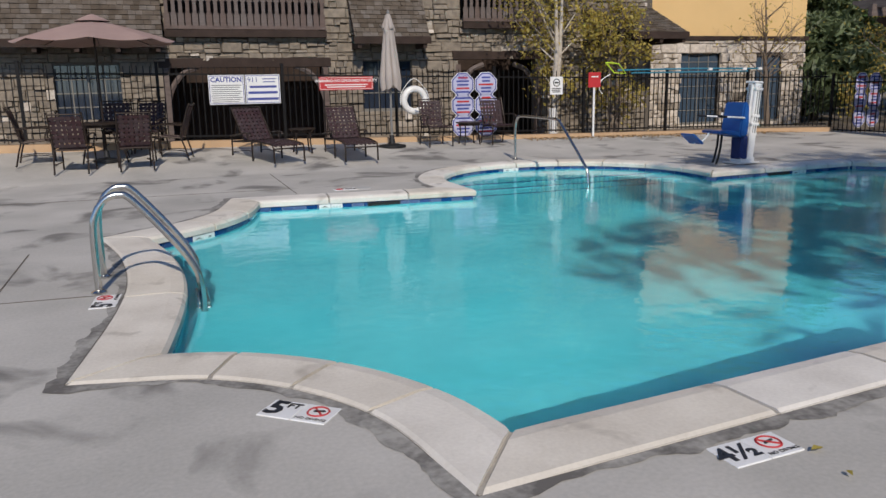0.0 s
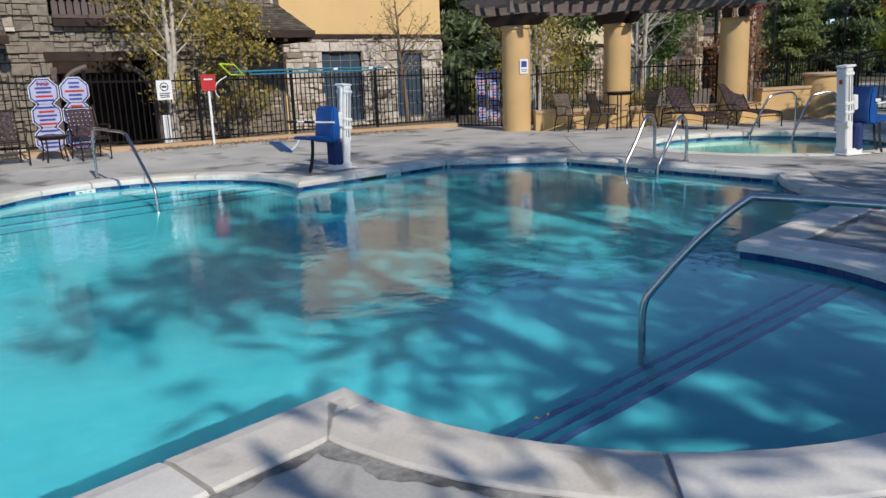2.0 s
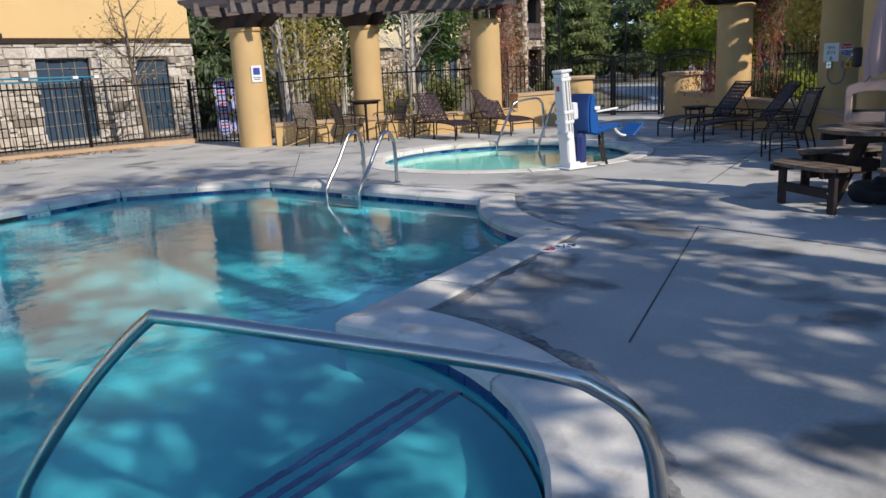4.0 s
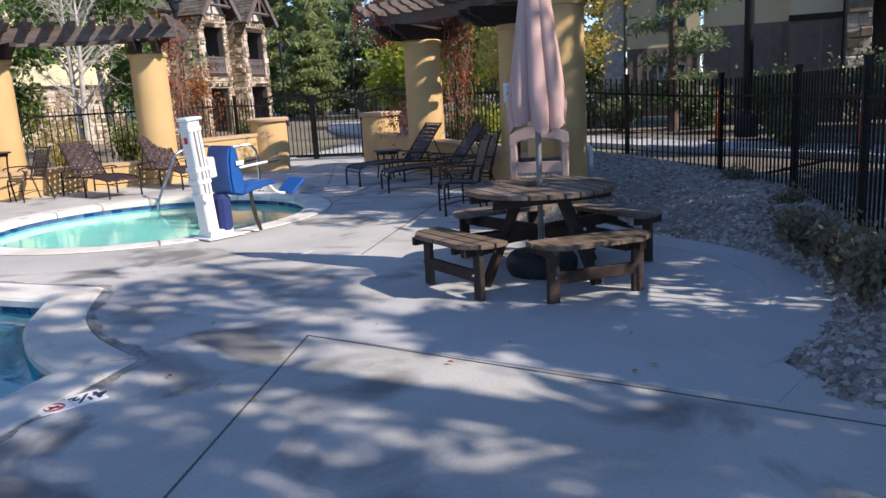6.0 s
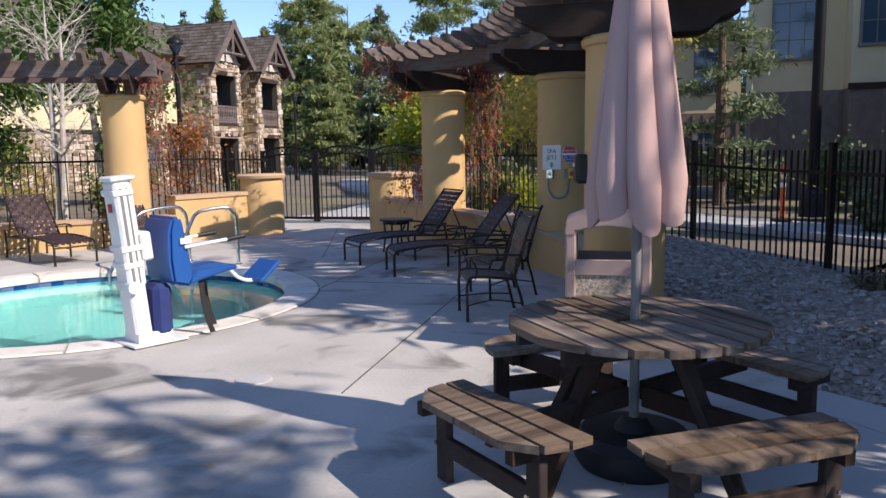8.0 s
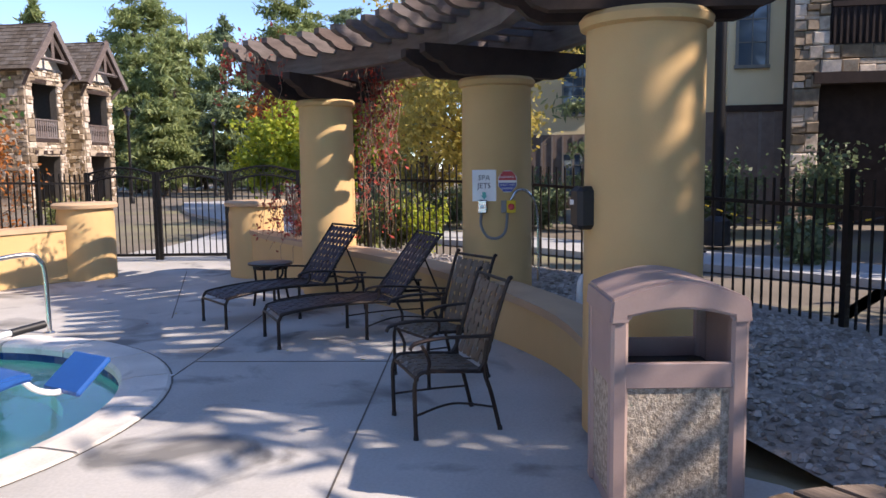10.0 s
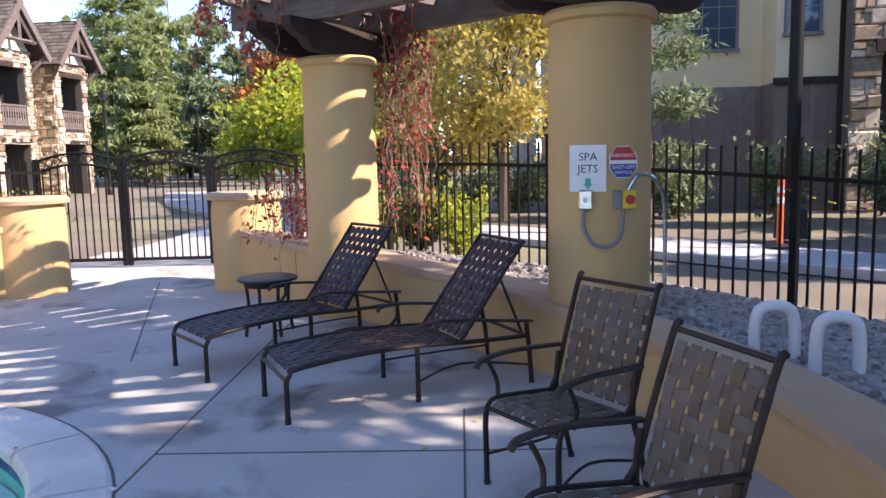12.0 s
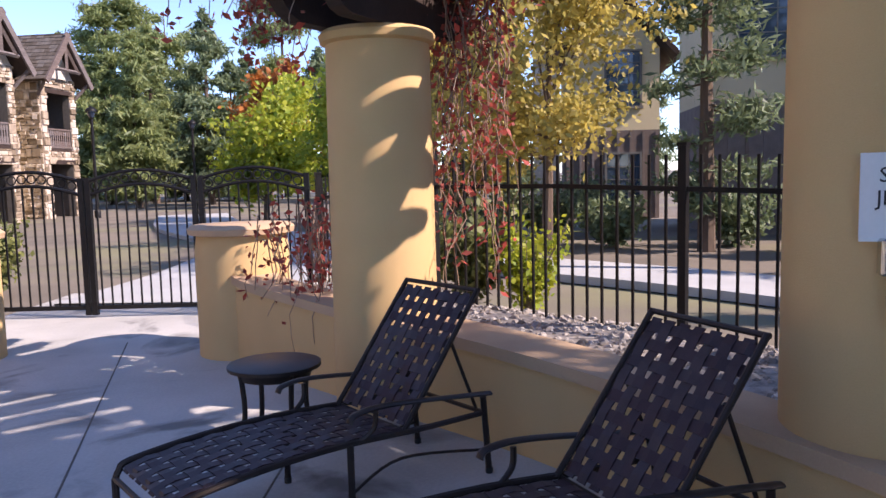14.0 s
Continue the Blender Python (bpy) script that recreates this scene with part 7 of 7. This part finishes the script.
# depth markers set in the deck
NOP = material("black marker glaze", (0.02, 0.02, 0.022), None, 0.4, bump=0.0)


def depth_marker(x, y, ang, text, z=0.0):
    ob = thing("depth_marker", "white tile depth marker with black figures in the deck", "depth marker", "depth markers", at=pose(x, y, z + 0.002, 0, 0, ang))
    for s in (-1, 1):
        t = part("tile", new_box(-0.086, -0.088, -0.01, 0.086, 0.088, 0.004, bevel=0.003), WHITE, ob)
        t.matrix_basis = pose(s * 0.088, 0, 0)
    if text.endswith("FT"):
        lettering(ob, text[:-2], 0.19, pose(-0.12, 0.0, 0.0055), NOP, bold=0.03)
        lettering(ob, "FT", 0.065, pose(-0.045, 0.04, 0.0055), NOP, bold=0.03)
    else:
        lettering(ob, text, 0.15, pose(-0.09, 0.0, 0.0055), NOP, bold=0.025)
    part("ring", new_tube([(0.09 + 0.05 * math.cos(a), 0.018 + 0.05 * math.sin(a), 0.0055) for a in np.linspace(0, 2 * math.pi, 19)], 0.005, 4), RED, ob)
    part("slash", bar(bmesh.new(), (0.055, 0.053, 0.0055), (0.125, -0.017, 0.0055), 0.008, 0.003), RED, ob)
    part("swimmer_bar", bar(bmesh.new(), (0.065, 0.015, 0.005), (0.12, 0.03, 0.005), 0.012, 0.002), NOP, ob)
    lettering(ob, "NO DIVING", 0.03, pose(0.09, -0.062, 0.0055), NOP)
    return ob


depth_marker(-0.025, 2.135, -40, "5FT")
depth_marker(1.615, 1.07, 4, "4½")
depth_marker(10.43, 1.72, 150, "4½")
depth_marker(1.93, 9.75, 178, "4½")
depth_marker(-0.98, 4.55, 85, "5FT")
ob = thing("depth_marker", "worn white tile marker with faded print beside the spa", "depth marker", "depth markers", at=pose(17.68, 3.9, 0.002, 0, 0, 78))
for k in (-1, 1):
    part("tile", new_box(k * 0.088 - 0.086, -0.088, -0.01, k * 0.088 + 0.086, 0.088, 0.004, bevel=0.003), WHITE, ob)
for k in range(3):
    part("text_bar", new_box(-0.13 + 0.02 * k, 0.035 - 0.045 * k, 0.004, 0.12 - 0.03 * k, 0.055 - 0.045 * k, 0.0055), GREY, ob)


def wall_marker(x, y, ang, text):
    ob = thing("depth_marker", "white depth tile in the blue waterline band", "depth marker", "waterline markers", at=pose(x, y, -0.158, 0, 0, ang))
    for s in (-1, 1):
        part("tile", new_box(s * 0.08 - 0.077, -0.018, -0.074, s * 0.08 + 0.077, 0.004, 0.074, bevel=0.003), WHITE, ob)
    lettering(ob, text, 0.12, pose(0.08, -0.02, 0) @ FLAT, NOP)
    part("ring", new_tube([(-0.08 + 0.045 * math.cos(a), -0.02, 0.045 * math.sin(a)) for a in np.linspace(0, 2 * math.pi, 17)], 0.005, 4), NOP, ob)
    return ob


wall_marker(1.55, 8.985, -5, "4½")
wall_marker(-0.18, 7.45, 42, "5")
wall_marker(5.55, 11.86, 4, "3")
wall_marker(9.7, 9.11, 3, "4")
wall_marker(12.36, 5.9, -92, "5")
part("skimmer_mouth", new_box(2.05, 8.9, -0.225, 2.6, 8.99, -0.09), BLACK, shell)
part("skimmer_mouth", new_box(9.0, 9.05, -0.225, 9.45, 9.12, -0.09), BLACK, shell)
for x, y in ((2.2, 9.75), (14.3, 2.4), (8.9, 11.4)):
    ob = thing("drain_lid", "round pale plastic skimmer lid set in the deck", "lid", "skimmer lids", at=pose(x, y, 0.002))
    part("lid", new_lathe([(0.13, -0.01), (0.13, 0.005), (0.12, 0.008)], 28), SLAB, ob)

# ---------------------------------------------------------------- gravel bed, path, bollards, lamps
bed_in = [(9.3, -4.5, -0.03), (10.3, -3.2, -0.03), (11.27, -2.08, -0.03)] + [(x, y, -0.03) for x, y in arc(13.1, -0.1, 2.29, 236, 325, 10)] + [(15.6, -0.9, 0.02), (16.5, -0.45, 0.06), (17.1, 0.1, 0.25), (18.3, 0.35, 0.3), (19.75, 1.15, 0.32), (21.15, 2.4, 0.33), (22.3, 3.8, 0.33), (23.1, 4.75, 0.33), (24.2, 5.3, 0.3)]
bed_out = [(8.0, -7.0, 0.0), (9.6, -6.2, 0.05), (10.9, -4.8, 0.08)] + [(11.4, -4.4, 0.1), (11.9, -4.1, 0.12), (12.4, -3.9, 0.15), (12.9, -3.8, 0.15), (13.4, -3.75, 0.16), (13.9, -3.7, 0.17), (14.5, -3.65, 0.17), (15.1, -3.6, 0.18), (15.8, -3.5, 0.19), (16.5, -3.4, 0.2), (17.2, -3.2, 0.2)] + [(17.9, -2.9, 0.2), (18.8, -2.4, 0.2), (19.6, -1.8, 0.22), (20.6, -1.1, 0.22), (22.0, 0.1, 0.22), (23.3, 1.4, 0.22), (24.4, 2.7, 0.2), (25.2, 3.6, 0.15), (26.2, 4.6, 0.05)]
verts, faces = [], []
K = 7
rng_bed = random.Random(77)
for a, b in zip(bed_in, bed_out):
    for k in range(K):
        f = k / (K - 1)
        x, y = a[0] + (b[0] - a[0]) * f, a[1] + (b[1] - a[1]) * f
        mid = max(a[2], b[2]) + 0.10
        z = a[2] + 0.008 + (mid - a[2]) * math.sin(math.pi / 2 * min(1, f / 0.55)) if f <= 0.55 else mid + (b[2] - mid) * (f - 0.55) / 0.45
        verts.append((x, y, z + rng_bed.uniform(-0.012, 0.012)))
for i in range(len(bed_in) - 1):
    for k in range(K - 1):
        faces.append((i * K + k, (i + 1) * K + k, (i + 1) * K + k + 1, i * K + k + 1))
bed = tagged(pydata("ground", verts, faces, GRAVEL), "grey-brown gravel bed along the fence", "gravel bed", kind="structure")
bed_v = [Vector(v) for v in verts]


def bed_point(r):
    i, k = r.randrange(1, len(bed_in) - 3), r.randrange(K - 2)
    u, w = r.random(), r.random()
    p = [bed_v[i * K + k], bed_v[(i + 1) * K + k], bed_v[(i + 1) * K + k + 1], bed_v[i * K + k + 1]]
    return p[0].lerp(p[1], u).lerp(p[3].lerp(p[2], u), w)


rng_p = random.Random(78)
sv, sf = [], []
for i in range(17000):
    p, s = bed_point(rng_p), rng_p.choice((0.013, 0.016, 0.02, 0.024, 0.028, 0.034, 0.042))
    n = len(sv)
    a0, sq = rng_p.uniform(0, 6), rng_p.uniform(0.45, 0.8)
    for k in range(5):
        a = a0 + k * 2 * math.pi / 5 + rng_p.uniform(-0.3, 0.3)
        r = s * rng_p.uniform(0.8, 1.2)
        sv.append((p.x + r * math.cos(a), p.y + r * math.sin(a), p.z + s * rng_p.uniform(-0.1, 0.15)))
    for k in range(3):
        a = a0 + 0.5 + k * 2 * math.pi / 3
        sv.append((p.x + 0.5 * s * math.cos(a), p.y + 0.5 * s * math.sin(a), p.z + s * sq * rng_p.uniform(0.8, 1.1)))
    sf += [(n + 5, n + 6, n + 7), (n, n + 1, n + 5), (n + 1, n + 6, n + 5), (n + 1, n + 2, n + 6), (n + 2, n + 3, n + 6), (n + 3, n + 7, n + 6), (n + 3, n + 4, n + 7), (n + 4, n + 5, n + 7), (n + 4, n, n + 5)]
tagged(pydata("loose_gravel", sv, sf, PEBBLE), "loose grey and brown stones on the gravel bed", "gravel", kind="stuff")

PATHC = material("outer path concrete", (0.46, 0.455, 0.44), (0.38, 0.375, 0.365), 0.9, scale=1.0, fine=40, bump=0.1)


def strip(name, label, line, width, mat, z0):
    pts = smooth_line([(*p, 0) for p in line], 6)
    n = len(pts)
    verts, faces = [], []
    for i, p in enumerate(pts):
        d = (pts[min(i + 1, n - 1)] - pts[max(i - 1, 0)]).normalized()
        s = Vector((-d.y, d.x, 0)) * width / 2
        for q in (p - s, p + s):
            verts.append((q.x, q.y, z0))
        for q in (p - s, p + s):
            verts.append((q.x, q.y, z0 - 0.12))
    for i in range(n - 1):
        a, b = i * 4, (i + 1) * 4
        faces += [(a, a + 1, b + 1, b), (a, b, b + 2, a + 2), (a + 1, a + 3, b + 3, b + 1)]
    return tagged(pydata(name, verts, faces, mat), label, "path", kind="structure")


strip("pavement", "pale concrete path beyond the fence", [(19.0, -9.0), (23.0, -5.0), (26.0, -1.5), (28.5, 1.2), (31.5, 5.5), (33.0, 9.0)], 1.7, PATHC, 0.06)
strip("pavement", "pale concrete drive beyond the gate", [(26.0, 7.3), (30, 7.6), (35, 9.0), (42, 14), (50, 18)], 3.0, PATHC, 0.035)


def bollard(x, y, z):
    ob = thing("delineator", "orange traffic delineator with reflective bands on a black base", "traffic post", "delineators", at=pose(x, y, z))
    part("base", new_lathe([(0.2, 0), (0.2, 0.04), (0.07, 0.07)], 8), RUBBER, ob)
    part("tube", new_lathe([(0.05, 0.05), (0.045, 0.9), (0.05, 1.02), (0.035, 1.1), (0.012, 1.13)], 14), ORANGE, ob, smooth=True)
    for z0 in (0.68, 0.84):
        part("reflective_band", new_lathe([(0.0505, z0), (0.0495, z0 + 0.09)], 14), WHITE, ob)
    return ob


bollard(26.4, -1.95, 0.06)
bollard(23.6, -4.45, 0.06)
ob = thing("chain", "yellow plastic chain between traffic posts", "chain", at=pose(0, 0, 0))
for k in range(26):
    f0, f1 = k / 26, (k + 0.75) / 26
    g = lambda f: (26.4 + (23.6 - 26.4) * f, -1.95 + (-4.45 + 1.95) * f, 0.98 - 0.5 * (1 - (2 * f - 1) ** 2) * 0.6)
    part("link", new_tube([g(f0), g(f1)], 0.014, 5), YELLOWP if k % 2 else BLACK, ob)


def lamp_post(x, y, h):
    ob = thing("street_lamp", "black lamp post with a round lantern head", "street lamp", "lamp posts", at=pose(x, y, 0))
    part("pole", new_tube([(0, 0, 0), (0, 0, h - 0.5)], 0.075, 12, r_end=0.065), IRON, ob, smooth=True)
    part("base", new_lathe([(0.14, 0), (0.14, 0.3), (0.07, 0.4)], 16), IRON, ob, smooth=True)
    part("collar", new_lathe([(0.06, h - 0.55), (0.09, h - 0.5), (0.09, h - 0.45)], 16), IRON, ob, smooth=True)
    part("globe", new_lathe([(0.1, h - 0.45), (0.17, h - 0.3), (0.17, h - 0.2)], 16), GLASS, ob, smooth=True)
    part("cap", new_lathe([(0.24, h - 0.2), (0.24, h - 0.15), (0.18, h - 0.05), (0.06, h), (0.02, h + 0.06)], 20), IRON, ob, smooth=True)
    return ob


lamp_post(29.0, 14.35, 5.0)
lamp_post(49.0, 22.0, 4.9)
lamp_post(58.0, 21.5, 4.9)
ob = thing("utility_pole", "tall black pole beside the path", "pole", at=pose(28.3, -2.7, 0))
part("shaft", new_tube([(0, 0, 0), (0, 0, 9.0)], 0.12, 14, r_end=0.1), IRON, ob, smooth=True)
part("base_cover", new_lathe([(0.28, 0), (0.26, 0.5), (0.14, 0.6)], 18), RUBBER, ob, smooth=True)
# white plumbing hoops beside the wall
for k, (x, y) in enumerate(((18.95, 0.30), (18.65, 0.06))):
    ob = thing("vent_pipe", "white plastic pipe hoop in the gravel bed", "pipe", "white pipes", at=pose(x, y, 0.28))
    part("tube", new_tube(smooth_line([(0, 0.11, -0.1), (0, 0.11, 0.28), (0, 0.06, 0.38), (0, -0.06, 0.38), (0, -0.11, 0.28), (0, -0.11, -0.1)], 5), 0.035, 12), WHITE, ob, smooth=True)
ob = thing("valve_lid", "round green valve lid in the gravel", "lid", at=pose(13.5, -2.62, 0.12, 8, 0, 0))
part("lid", new_lathe([(0.09, -0.06), (0.09, 0.01), (0.08, 0.018)], 24), material("green plastic lid", (0.06, 0.2, 0.15), None, 0.5, bump=0.05), ob)

# creeper on the pergola ends


def creeper(x, y, z_top, z_low, spread, seed, n_stems, leaves, label):
    rng = np.random.default_rng(seed)
    ob = thing("creeper", label, "climbing plant", "creepers", at=pose(x, y, 0))
    bm = bmesh.new()
    pts = []
    for k in range(n_stems):
        p = np.array((rng.normal() * spread, rng.normal() * spread, z_top + rng.uniform(-0.1, 0.25)))
        end = z_low + (z_top - z_low) * rng.random() ** 1.6
        line = [p.copy()]
        while p[2] > end:
            p = p + np.array((rng.normal() * 0.035, rng.normal() * 0.035, -rng.uniform(0.08, 0.16)))
            line.append(p.copy())
        if len(line) > 2:
            tube(bm, [tuple(q) for q in line], 0.006, 4, r_end=0.003)
            for q in line:
                m = int(rng.uniform(0, 2 * leaves / (n_stems * len(line))) + 0.5)
                pts.append(q + rng.normal(size=(m, 3)) * 0.05)
    part("vine_tangle", bm, VINEWOOD, ob)
    v, f = cards(rng, np.concatenate(pts), 0.034, 1.0)
    crown("leaves", v, f, VINE, ob)
    return ob


creeper(22.4, 3.1, 3.0, 0.75, 0.15, 500, 50, 1500, "red autumn creeper hanging from the pergola")
creeper(21.7, 4.3, 3.13, 2.35, 0.25, 501, 40, 700, "red autumn creeper over the pergola end")
creeper(22.62, 4.35, 1.15, 0.35, 0.22, 502, 60, 500, "dry red creeper over the low wall")
creeper(21.15, 8.85, 2.9, 0.75, 0.12, 503, 45, 420, "dry red creeper on the pergola column")
creeper(21.0, 8.9, 3.2, 2.6, 0.35, 504, 24, 250, "dry red creeper over the pergola end")

# dry leaves gathered in front of the kerb
rng_k = np.random.default_rng(92)
drift_x = rng_k.uniform(7.6, 15.6, 1500)
drift_y = 15.58 - np.abs(rng_k.normal(size=1500)) * 0.24
drift = np.stack([drift_x, drift_y, np.array([deck_rise(a, b) for a, b in zip(drift_x, drift_y)]) + 0.018], axis=1)
lv, lf = cards(rng_k, drift, 0.026, 1.0, 0.3)
lv[:, 2] = np.maximum(lv[:, 2], np.repeat(drift[:, 2] - 0.014, 4))
LITTER = leaf_material("dry leaf litter", (0.36, 0.24, 0.11), (0.20, 0.12, 0.06), 0.2)
tagged(pydata("leaf_litter", lv.tolist(), lf.tolist(), LITTER), "brown dry leaf litter along the fence kerb", "leaf litter", kind="stuff")

# fallen leaves
rng_l = random.Random(91)
for k in range(60):
    x, y = rng_l.choice(((rng_l.uniform(10.5, 14), rng_l.uniform(-1.6, 2)), (rng_l.uniform(17, 21), rng_l.uniform(1.8, 5)), (rng_l.uniform(10, 16), rng_l.uniform(13.5, 15.5)), (rng_l.uniform(-2, 5), rng_l.uniform(-0.5, 1.2))))
    bm = bmesh.new()
    a, s = rng_l.uniform(0, 6), rng_l.uniform(0.012, 0.03)
    vs = [bm.verts.new((s * c * math.cos(a) - s * d * math.sin(a), s * c * math.sin(a) + s * d * math.cos(a), h)) for c, d, h in ((-1, 0, 0.004), (0, -0.6, 0.01), (1.2, 0, 0.003), (0, 0.6, 0.012))]
    bm.faces.new(vs)
    ob = part("fallen_leaf", bm, OLIVE if k % 3 else VINE)
    ob.matrix_basis = pose(x, y, deck_rise(x, y) + 0.013 if y < 12.5 else deck_rise(x, y) + 0.004)
    tagged(ob, "small dry fallen leaf on the concrete", "leaf", "fallen leaves")
